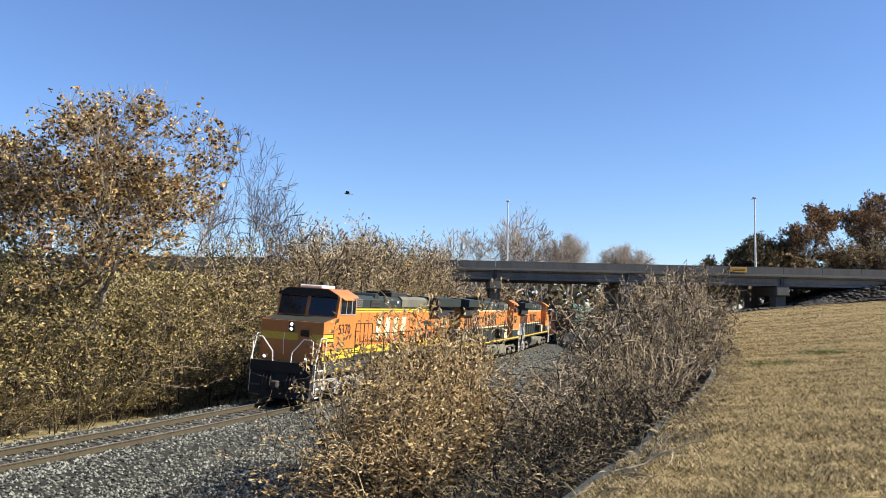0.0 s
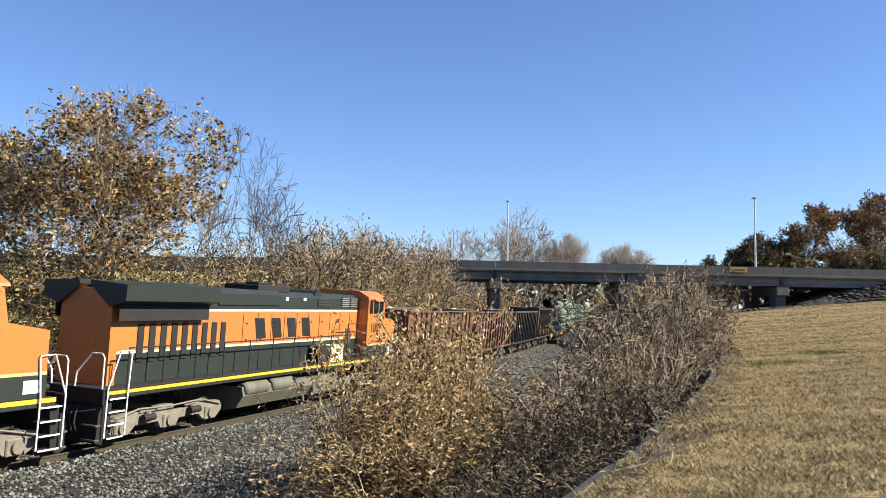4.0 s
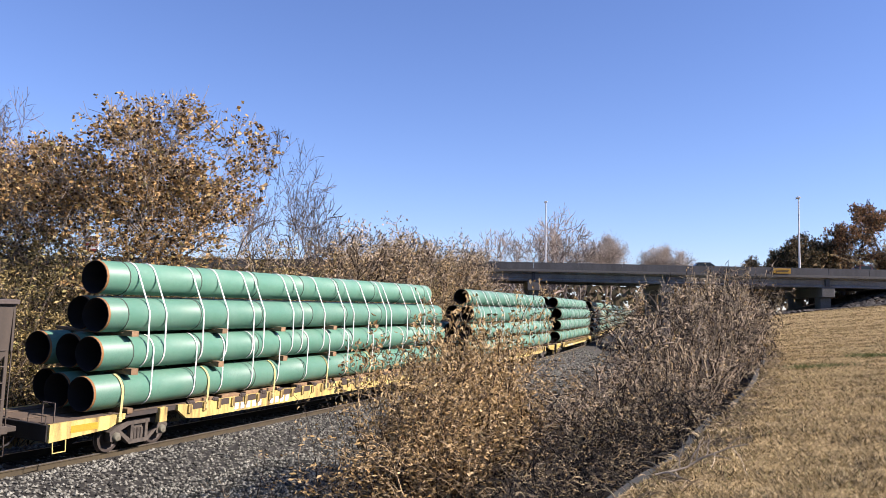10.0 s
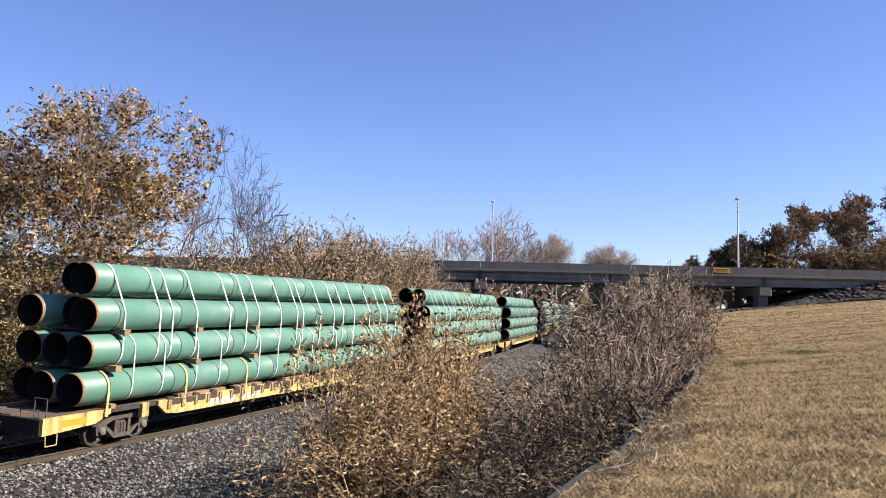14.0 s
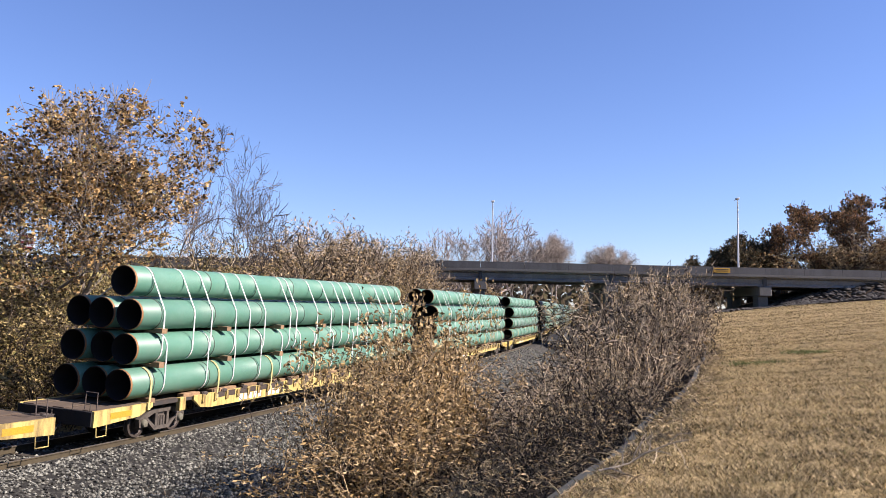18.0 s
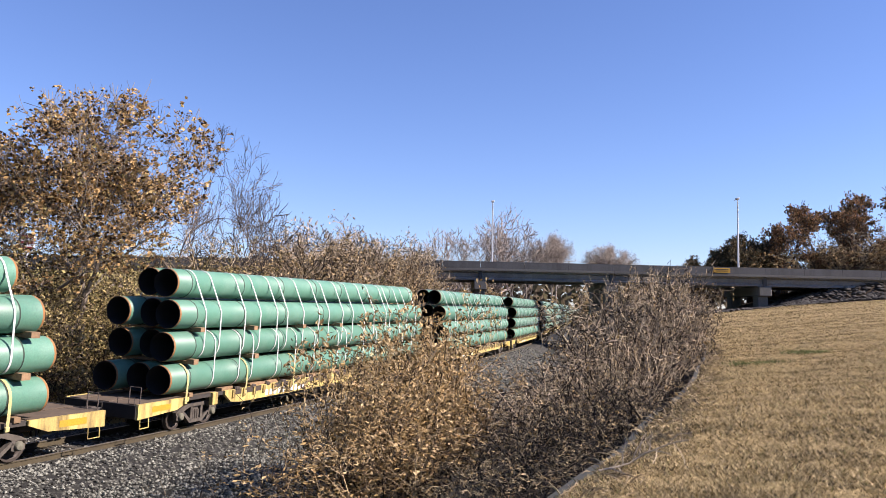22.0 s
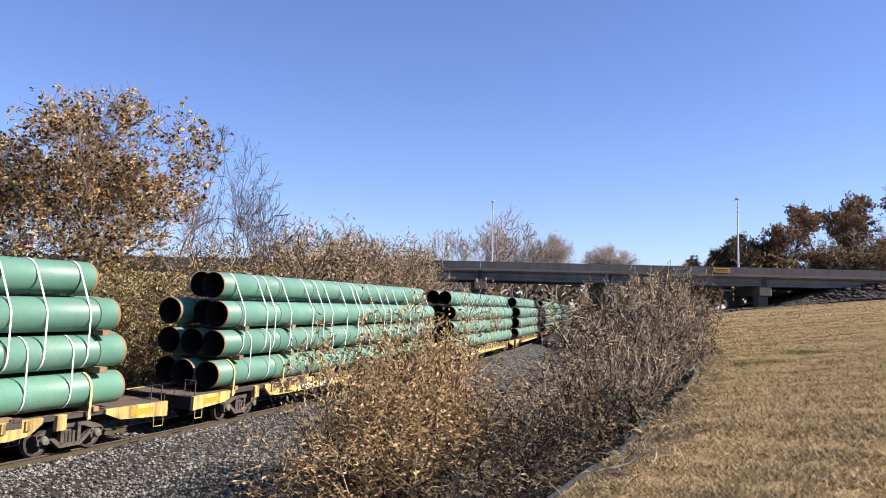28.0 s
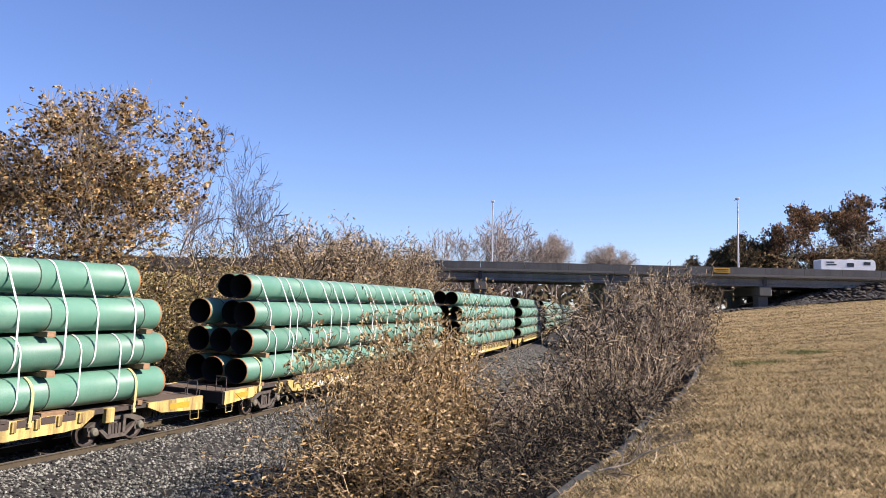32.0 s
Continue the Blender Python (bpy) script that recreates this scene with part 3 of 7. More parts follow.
def build_stones():
    """Loose crushed stone on the shoulder and the service strip beside the line."""
    rnd = random.Random(5)
    sh = Shape()
    base = [(1, 0, 0), (-0.9, 0.1, 0), (0.1, 1, 0), (0, -1, 0.1), (0.1, 0, 0.8), (0, 0.1, -0.7)]
    F = [(0, 2, 4), (2, 1, 4), (1, 3, 4), (3, 0, 4), (2, 0, 5), (1, 2, 5), (3, 1, 5), (0, 3, 5)]
    n = 0
    pts = []
    while n < 36000:
        s = 1 + 41 * rnd.random() ** 1.3 if rnd.random() < 0.8 else rnd.uniform(38, 80)
        lat = rnd.uniform(0.95, 9.0) if rnd.random() < 0.86 else rnd.uniform(-2.2, 0.66)
        if abs(abs(lat) - 0.755) < 0.1:
            continue
        pts.append((s, lat))
        n += 1
    w = [track(s, l, 0, 0) for s, l in pts]
    gz = ground_z(np.array([p.x for p in w]), np.array([p.y for p in w]))
    for (s, l), p, z in zip(pts, w, gz):
        al = abs(l)
        bed = np.interp(l, [-3.5, -2.9, -1.95, -0.98, -0.62, 0.62, 0.80, 1.4, 1.95, 2.9, 3.7], [-0.95, -0.66, -0.175, -0.162, -0.205, -0.205, -0.16, -0.14, -0.17, -0.62, -0.85]) - l * math.sin(CANT)
        z = max(z, bed if al < 3.7 else -9)
        r = rnd.uniform(0.032, 0.075) * (1.3 if rnd.random() < 0.1 else 1) * (1.5 if s > 42 else 1)
        a, b = rnd.uniform(0, 6.28), rnd.uniform(0.6, 1.0)
        ca, sa = math.cos(a), math.sin(a)
        q = [((x * ca - y * b * sa) * r + p.x, (x * sa + y * b * ca) * r + p.y, zz * r * rnd.uniform(0.7, 1.1) + z + r * 0.25) for x, y, zz in base]
        sh.add(q, F)
    mesh_thing("loose_ballast_stones", sh, M["stone"], "loose pale grey crushed stones beside the rails", "gravel", kind="stuff", angle=0)


build_stones()


def build_edging():
    """A low weathered concrete gutter wall between the brush and the lawn."""
    sh = Shape()
    ss = np.arange(-3.0, 62.0, 1.0)
    prof = [(17.14, -0.5), (17.20, -0.07), (17.22, -0.045), (17.30, -0.045), (17.31, -0.06), (17.31, -0.5)]
    n = len(prof)
    for s in ss:
        foot = track(s, 17.5, 0, 0)
        z = ground_at(foot.x, foot.y) + 0.01
        wob = 0.02 * math.sin(s * 1.7)
        for l, dz in prof:
            q = track(s, l, 0, 0)
            sh.v.append((q.x, q.y, z + dz + wob))
    for i in range(len(ss) - 1):
        for k in range(n - 1):
            sh.f.append([i * n + k, i * n + k + 1, (i + 1) * n + k + 1, (i + 1) * n + k])
            sh.s.append(0)
    for f in (list(range(n)), list(range((len(ss) - 1) * n, len(ss) * n))):
        sh.f.append(f)
        sh.s.append(0)
    mesh_thing("edging_wall", sh, M["edging"], "low greenish concrete edging along the lawn, darkened for shade", "wall", kind="structure")


build_edging()


# ---- overpass ----
def build_bridge():
    top = lambda x: 9.86 - 0.0092 * max(x, 0) ** 1.02
    br = thing("overpass", "grey concrete road overpass with stained parapets on paired columns", "bridge", kind="structure")
    xs = [-70, -33, -14, 4.6, 20.6, 39.3, 58, 100]
    for a, b in zip(xs[:-1], xs[1:]):
        za, zb = top(a), top(b)
        # slab
        sh = Shape().add([(a, BRIDGE_Y0 - 0.55, za - 1.12), (b, BRIDGE_Y0 - 0.55, zb - 1.12), (b, BRIDGE_Y1 + 0.55, zb - 1.12), (a, BRIDGE_Y1 + 0.55, za - 1.12), (a, BRIDGE_Y0 - 0.55, za - 0.84), (b, BRIDGE_Y0 - 0.55, zb - 0.84), (b, BRIDGE_Y1 + 0.55, zb - 0.84), (a, BRIDGE_Y1 + 0.55, za - 0.84)],
                         [(3, 2, 1, 0), (4, 5, 6, 7), (0, 1, 5, 4), (1, 2, 6, 5), (2, 3, 7, 6), (3, 0, 4, 7)])
        part("deck_slab", sh, M["concrete"], br)
        for y in (BRIDGE_Y0 - 0.5, BRIDGE_Y1 + 0.2):
            sh = Shape()
            n = max(1, round((b - a) / 4.6))
            for i in range(n):
                x0, x1 = a + (b - a) * i / n + 0.02, a + (b - a) * (i + 1) / n - 0.02
                z0, z1 = top(x0), top(x1)
                sh.add([(x0, y, z0 - 0.84), (x1, y, z1 - 0.84), (x1, y + 0.3, z1 - 0.84), (x0, y + 0.3, z0 - 0.84), (x0, y + 0.08, z0), (x1, y + 0.08, z1), (x1, y + 0.26, z1), (x0, y + 0.26, z0)],
                       [(3, 2, 1, 0), (4, 5, 6, 7), (0, 1, 5, 4), (1, 2, 6, 5), (2, 3, 7, 6), (3, 0, 4, 7)])
            part("parapet", sh, M["concrete_dark"], br, "stained concrete parapet")
        for i in range(5):
            y = BRIDGE_Y0 + 0.35 + i * 2.8
            g = [(-0.32, 0), (0.32, 0), (0.32, 0.18), (0.1, 0.3), (0.1, 0.85), (0.42, 0.98), (0.42, 1.12), (-0.42, 1.12), (-0.42, 0.98), (-0.1, 0.85), (-0.1, 0.3), (-0.32, 0.18)]
            x0, x1 = a + 0.12, b - 0.12
            n = len(g)
            sh = Shape().add([(x0, y + u, za - 2.24 + w) for u, w in g] + [(x1, y + u, zb - 2.24 + w) for u, w in g], [tuple(range(n))[::-1], tuple(range(n, 2 * n))] + [(k, (k + 1) % n, n + (k + 1) % n, n + k) for k in range(n)])
            part("girder", sh, M["girder"], br, "grey concrete beam")
    for x in xs[1:-1]:
        z = top(x) - 2.26
        if -30 < x < 50:
            part("pier_cap", Shape().box(x - 0.75, x + 0.75, BRIDGE_Y0 - 0.3, BRIDGE_Y1 + 0.3, z - 1.15, z, 0.06), M["concrete"], br)
            for y in (BRIDGE_Y0 + 1.4, BRIDGE_Y1 - 1.4):
                zb = ground_at(x, y) - 0.4
                part("column", Shape().box(x - 0.62, x + 0.62, y - 0.9, y + 0.9, zb, z - 1.13, 0.05), M["concrete"], br)
        part("diaphragm", Shape().box(x - 0.2, x + 0.2, BRIDGE_Y0 - 0.2, BRIDGE_Y1 + 0.2, z + 0.02, z + 1.0), M["concrete_dark"], br)
    sg = part("warning_sign", Shape().box(-1.0, 1.0, -0.03, 0.03, -0.3, 0.3, 0.01), M["sign_yellow"], br, "small orange-yellow clearance sign on the parapet", at=pose(33.9, BRIDGE_Y0 - 0.56, top(33.9) - 0.42))
    part("sign_text", Shape().box(-0.8, 0.8, -0.005, 0.005, 0.06, 0.14).box(-0.7, 0.7, -0.005, 0.005, -0.12, -0.04), M["mark_black"], sg, at=pose(0, -0.037, 0))
    for x, y, zt in ((6.52, 108.0, 18.2), (36.2, 100.2, 17.9)):
        lp = thing("street_lamp", "tall slim grey street lamp on the overpass", "street lamp", "lamps on the overpass", at=pose(x, y, top(x) - 0.84))
        h = zt - top(x) + 0.84
        part("pole", Shape().cyl((0, 0, 0), (0, 0, h), 0.13, 0.07, 10), M["galv"], lp)
        part("base_plate", Shape().box(-0.2, 0.2, -0.2, 0.2, 0, 0.04, 0.01), M["galv"], lp)
        part("arm", Shape().tube([(0, 0, h - 0.1), (0, 0.5, h + 0.02), (0, 1.1, h + 0.05)], 0.04, 6), M["galv"], lp)
        part("lamp_head", Shape().box(-0.18, 0.18, -0.28, 0.45, h - 0.02, h + 0.2, 0.05), M["galv"], lp)


build_bridge()


def build_rubble():
    rnd = random.Random(8)
    sh = Shape()
    base = [(1, 0, 0), (-0.9, 0.1, 0), (0.1, 1, 0), (0, -1, 0.1), (0.1, 0, 0.8), (0, 0.1, -0.7), (0.6, 0.6, 0.4), (-0.6, -0.6, 0.4)]
    F = [(0, 6, 4), (6, 2, 4), (2, 1, 4), (1, 7, 4), (7, 3, 4), (3, 0, 4), (6, 0, 5), (2, 6, 5), (1, 2, 5), (7, 1, 5), (3, 7, 5), (0, 3, 5)]
    for _ in range(1900):
        x, y = rnd.uniform(28, 62), 97.2 + 13 * rnd.random() ** 1.6
        z, r, a = ground_at(x, y), rnd.uniform(0.2, 0.45), rnd.uniform(0, 6.28)
        ca, sa = math.cos(a), math.sin(a)
        sh.add([((p * ca - q * sa) * r + x, (p * sa + q * ca) * r + y, w * r * 0.8 + z + 0.05) for p, q, w in base], F)
    mesh_thing("rubble_slope", sh, M["rubble"], "grey rubble rocks paving the slope under the overpass", "rocks", kind="stuff", angle=0)


build_rubble()


# ---- plants ----
class Wood:
    """Grows limbs as tapered tubes and remembers where leaves may sit."""

    def __init__(self, seed):
        self.r = random.Random(seed)
        self.sh, self.tips, self.fine = Shape(), [], 0.004
        self.stem = self.sh

    def turn(self, d, amount):
        r = self.r
        return (d + Vector((r.gauss(0, 1), r.gauss(0, 1), r.gauss(0, 1))) * amount).normalized()

    def limb(self, p, d, length, rad, n, wander, lift, seg, end=0.25):
        path, radii = [p.copy()], [rad]
        step = length / n
        for i in range(n):
            d = self.turn(d, wander)
            d = (d + Vector((0, 0, lift))).normalized()
            p = p + d * step
            path.append(p.copy())
            radii.append(rad * (1 - (1 - end) * (i + 1) / n))
        self.sh.tube(path, radii, seg)
        return path, radii, d

    def grow(self, p, d, length, rad, level, spec):
        s = spec[level]
        keep = self.sh
        self.sh = self.stem if level == 0 else self.sh
        path, radii, _ = self.limb(p, d, length, rad, s["n"], s["wander"], s["lift"], s["seg"], s.get("end", 0.25))
        self.sh = keep
        if level + 1 >= len(spec):
            self.tips += path[1:]
            return
        kids = s["kids"]
        for i in range(kids):
            u = s["from"] + (1 - s["from"]) * (i + self.r.random()) / kids
            x = u * (len(path) - 1)
            k = min(int(x), len(path) - 2)
            q = path[k].lerp(path[k + 1], x - k)
            dd = (path[k + 1] - path[k]).normalized()
            side = self.turn(dd, 0.2).cross(Vector((self.r.gauss(0, 1), self.r.gauss(0, 1), self.r.gauss(0, 1)))).normalized()
            a = radians(self.r.uniform(*s["angle"]))
            kd = (dd * math.cos(a) + side * math.sin(a)).normalized()
            kl = length * self.r.uniform(*s["ratio"]) * (1.0 - s.get("shrink", 0.45) * u)
            self.grow(q, kd, kl, max(radii[k] * s.get("thin", 0.55), self.fine), level + 1, spec)


def leaves(points, count, size, seed, droop=0.5, spread=0.15, narrow=0.33, bunch=1):
    """Folded leaves near the points, in bunches of a few."""
    rnd = random.Random(seed)
    sh = Shape()
    for i in range(count):
        if i % bunch == 0:
            p = points[rnd.randrange(len(points))]
            m = Vector((p.x + rnd.gauss(0, spread), p.y + rnd.gauss(0, spread), p.z + rnd.gauss(0, spread)))
        c = m if bunch == 1 else m + Vector((rnd.gauss(0, 1), rnd.gauss(0, 1), rnd.gauss(0, 1))) * size * 0.5
        L = size * rnd.uniform(0.6, 1.3)
        d = Vector((rnd.gauss(0, 1), rnd.gauss(0, 1), rnd.gauss(-droop, 0.7))).normalized()
        w = d.cross(Vector((rnd.gauss(0, 1), rnd.gauss(0, 1), rnd.gauss(0, 1)))).normalized() * L * narrow
        n = d.cross(w).normalized() * L * 0.15
        a, b = c - d * L * 0.5, c + d * L * 0.5
        sh.add([tuple(a), tuple(c + w + n), tuple(b), tuple(c - w + n)], [(0, 1, 2), (0, 2, 3)])
    return sh


def shrub_meshes(seed, stems, height, spread, leaf_count, leaf_size, lean=0.0, arch=0.0, thick=0.018, kids=7, twigs=5, fine=0.0045, leafy_from=0.0, curl=1.0):
    """A many-stemmed shrub: the wood, and its leaves."""
    w = Wood(seed)
    w.fine = fine
    spec = [dict(n=6, wander=0.16 * curl, lift=0.06 - arch, seg=3, kids=kids, angle=(22, 60), ratio=(0.3, 0.6), thin=0.62, shrink=0.4, end=0.25, **{"from": 0.2}),
            dict(n=4, wander=0.22 * curl, lift=0.03 - arch, seg=3, kids=twigs, angle=(20, 65), ratio=(0.3, 0.6), thin=0.65, end=0.4, **{"from": 0.2}),
            dict(n=2 if curl < 2 else 4, wander=0.28 if curl < 2 else 0.5, lift=0.02 - arch * (0.5 if curl < 2 else 3.0), seg=3, end=0.6)]
    for _ in range(stems):
        a, r = w.r.uniform(0, 6.283), spread * math.sqrt(w.r.random())
        p = Vector((math.cos(a) * r, math.sin(a) * r, -0.1))
        d = Vector((math.cos(a) * (0.25 + lean) * r / spread + w.r.gauss(0, 0.16), math.sin(a) * (0.25 + lean) * r / spread + w.r.gauss(0, 0.16), 1)).normalized()
        w.grow(p, d, height * w.r.uniform(0.55, 1.05), thick * w.r.uniform(0.6, 1.3), 0, spec)
    tips = [q for q in w.tips if q.z > leafy_from] or w.tips
    return w.sh, leaves(tips, leaf_count, leaf_size, seed + 1, spread=0.08, narrow=0.25)


def tree_meshes(seed, height, rad, leaf_count, leaf_size, clear=0.22, kids=(9, 7, 6), angle=(30, 62), ratio=(0.38, 0.62), leafspread=0.3, wander=0.07, fine=0.008, shrink=0.55, trunks=1, leafy_from=0.0, leafy_to=99.0, fork=0.28):
    w = Wood(seed)
    w.fine, w.stem = fine, Shape()
    spec = [dict(n=9, wander=wander, lift=0.03, seg=8, kids=kids[0], angle=angle, ratio=ratio, thin=0.5, shrink=shrink, end=0.18, **{"from": clear}),
            dict(n=5, wander=0.14, lift=0.05, seg=4, kids=kids[1], angle=(25, 60), ratio=(0.34, 0.6), thin=0.55, end=0.25, **{"from": 0.2}),
            dict(n=3, wander=0.19, lift=0.03, seg=3, kids=kids[2], angle=(25, 60), ratio=(0.35, 0.6), thin=0.6, end=0.4, **{"from": 0.15}),
            dict(n=2, wander=0.25, lift=0.02, seg=3, end=0.6)]
    for i in range(trunks):
        a = 6.283 * i / trunks + 0.7
        d = Vector((0.02, 0.0, 1)) if trunks == 1 else Vector((math.cos(a) * fork, math.sin(a) * fork, 1))
        w.grow(Vector((0, 0, -0.3)), d.normalized(), height * (1 if trunks == 1 else w.r.uniform(0.82, 1.02)), rad, 0, spec)
    tips = [q for q in w.tips if leafy_from < q.z < leafy_to + w.r.uniform(-2, 0)] or w.tips
    return w.stem, w.sh, leaves(tips, leaf_count, leaf_size, seed + 1, spread=leafspread) if leaf_count else None


def forked_meshes(seed, height, rad, levels, leaf_count=0, leaf_size=0.2, bole=0.24, angle=(16, 42), ratio=(0.70, 0.9), lift=0.10, wander=0.13, shoots=2, fine=0.01, leafspread=0.2, leafy_from=0.0, forks=1, narrow=0.33, bunch=1):
    """A tree whose stem parts again and again into two or three limbs, with side shoots on the thinner ones."""
    w = Wood(seed)
    w.stem = Shape()
    r = w.r

    def branch(p, d, length, thick, level):
        keep = w.sh
        w.sh = w.stem if level < 2 else w.sh
        path, radii, d = w.limb(p, d, length, thick, 4 if level < 3 else 3, wander, lift * 0.4, 7 if level < 2 else 4 if level < 4 else 3, 0.72)
        w.sh = keep
        if level >= levels:
            w.tips += path[1:]
            return
        count = 2 + (r.random() < 0.45)
        turn = r.uniform(0, 6.283)
        u = d.orthogonal().normalized()
        v = d.cross(u)
        for i in range(count):
            a, b = radians(r.uniform(*angle)), turn + 6.283 * i / count + r.gauss(0, 0.35)
            kd = d * math.cos(a) + (u * math.cos(b) + v * math.sin(b)) * math.sin(a) + Vector((0, 0, lift))
            branch(path[-1], kd.normalized(), length * r.uniform(*ratio), max(radii[-1] * (0.78 if count == 2 else 0.68), fine), level + 1)
        if level >= 2:
            for _ in range(shoots):
                k = r.randrange(1, len(path))
                kd = (d * 0.6 + Vector((r.gauss(0, 0.7), r.gauss(0, 0.7), r.gauss(0.25, 0.5)))).normalized()
                q, _r, _d = w.limb(path[k], kd, length * r.uniform(0.4, 0.8), max(radii[k] * 0.4, fine), 3, 0.25, lift * 0.4, 3, 0.5)
                w.tips += q[1:]

    for i in range(forks):
        b = 6.283 * i / forks + 0.5
        d = Vector((0.03, 0.02, 1)) if forks == 1 else Vector((math.cos(b) * 0.35, math.sin(b) * 0.35, 1)).normalized()
        branch(Vector((0, 0, -0.3)), d, height * bole * r.uniform(0.9, 1.1), rad, 0)
    grown = float(np.percentile([v[2] for v in w.sh.v], 99.5))
    k = height / grown
    for sh in (w.stem, w.sh):
        sh.v = [(x * k, y * k, z * k) for x, y, z in sh.v]
    tips = [q * k for q in w.tips if leafy_from < q.z * k < height * 0.985]
    return w.stem, w.sh, leaves(tips, leaf_count, leaf_size, seed + 1, spread=leafspread, narrow=narrow, bunch=bunch) if leaf_count else None


def dome_meshes(seed, height, wide, deep, rad, limbs, subs, twigs, fine, haze=0, haze_size=0.3):
    """A leafless tree with a rounded crown: limbs fan out from the stem to a dome of twigs."""
    w = Wood(seed)
    r = w.r
    mid = height - deep
    w.limb(Vector((0, 0, -0.3)), Vector((0.03, 0.02, 1)), mid * 0.9, rad, 6, 0.06, 0.03, 7, 0.55)
    w.sh = Shape()
    tips = []

    def arm(a, b, ra, rb, n, sway, seg):
        path = []
        for k in range(n + 1):
            u = k / n
            q = a.lerp(b, u) + Vector((r.gauss(0, 1), r.gauss(0, 1), r.gauss(0, 1))) * sway * math.sin(math.pi * u)
            q.z += sway * 1.2 * u * (1 - u) * -1
            path.append(q)
        w.sh.tube(path, [ra + (rb - ra) * k / n for k in range(n + 1)], seg)
        return path

    def shell(a, el, k):
        return Vector((math.cos(a) * math.cos(el) * wide * k, math.sin(a) * math.cos(el) * wide * k, mid + math.sin(el) * deep * k))

    for i in range(limbs):
        a, el = 2.4 * i + r.uniform(-0.3, 0.3), math.asin(r.uniform(-0.35, 0.99))
        foot = Vector((0, 0, mid * r.uniform(0.5, 0.95)))
        knee = shell(a, el, r.uniform(0.35, 0.55))
        path = arm(foot, knee, rad * 0.45, rad * 0.28, 4, 0.05 * wide, 4)
        for _ in range(subs):
            a2, e2 = a + r.gauss(0, 0.42), min(max(el + r.gauss(0, 0.35), -0.6), 1.55)
            top = shell(a2, e2, r.uniform(0.72, 1.0))
            p2 = arm(path[r.randrange(2, 5)], top, max(rad * 0.2, fine), fine * 1.2, 4, 0.06 * wide, 3)
            for _ in range(twigs):
                q = p2[r.randrange(1, 5)]
                out = (q - Vector((0, 0, mid * 0.7))).normalized()
                end = q + (out + Vector((r.gauss(0, 0.55), r.gauss(0, 0.55), r.gauss(0, 0.45)))) * wide * r.uniform(0.07, 0.19)
                p3 = arm(q, end, fine, fine * 0.6, 2, 0.02 * wide, 3)
                tips += p3[1:]
    return w.stem, w.sh, leaves(tips, haze, haze_size, seed + 1, spread=0.25) if haze else None


def plant(name, meshes, label, category, group, x, y, turn=0.0, size=1.0, tall=None, z=None):
    ob = thing(name, label, category, group, at=pose(x, y, (ground_at(x, y) if z is None else z) - 0.05, 0, 0, turn) @ Matrix.Diagonal((size, size, tall or size, 1)))
    for nm, me in zip(("trunk", "crown", "foliage") if len(meshes) == 3 else ("trunk", "crown"), meshes):
        if me is not None:
            part(nm, me, None, ob)
    return ob


def cooked(pair, wood, leaf):
    return [None if sh is None else sh.mesh("plant", m, angle=0) for sh, m in zip(pair, (wood, leaf) if len(pair) == 2 else (wood, wood, leaf))]


rnd = random.Random(21)
# shrubs with tan leaves, and dense bare ones, on the slope between the line and the lawn
TAN = [cooked(shrub_meshes(100 + i, 12, 3.7, 0.6, 1700, 0.115, kids=7, twigs=3, leafy_from=0.7, fine=0.008, thick=0.026, curl=1.1), M["twig_tan"], M["leaf_tan"]) for i in range(4)]
BARE = [cooked(shrub_meshes(130 + i, 18, 3.6, 0.8, 200, 0.10, lean=0.07, arch=0.035, kids=6, twigs=4, fine=0.0145, thick=0.032, curl=2.5), M["twig_grey"], M["leaf_tan"]) for i in range(4)]


# darker copy of the bare twigs: paints the shade low in the brush
M["twig_low"] = twiggy("low bare twigs, shade painted in", (0.012, 0.0095, 0.007), (0.40, 0.325, 0.20), 0.66)
M["twig_stem"] = twiggy("dark upright stems", (0.022, 0.017, 0.012), (0.20, 0.16, 0.11), 0.6)
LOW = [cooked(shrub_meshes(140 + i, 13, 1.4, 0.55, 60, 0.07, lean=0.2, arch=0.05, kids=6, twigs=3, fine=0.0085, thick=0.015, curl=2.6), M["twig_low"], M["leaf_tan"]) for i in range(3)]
STEMS = [cooked(shrub_meshes(150 + i, 3, 3.4, 0.35, 45, 0.10, kids=5, twigs=2, fine=0.0085, thick=0.027, curl=0.8, leafy_from=1.2), M["twig_stem"], M["leaf_tan"]) for i in range(3)]


def reach(meshes):
    """Height of a plant's wood over its foot, but for its few longest twigs."""
    return float(np.percentile([v.co.z for v in meshes[-2].vertices], 99.3))


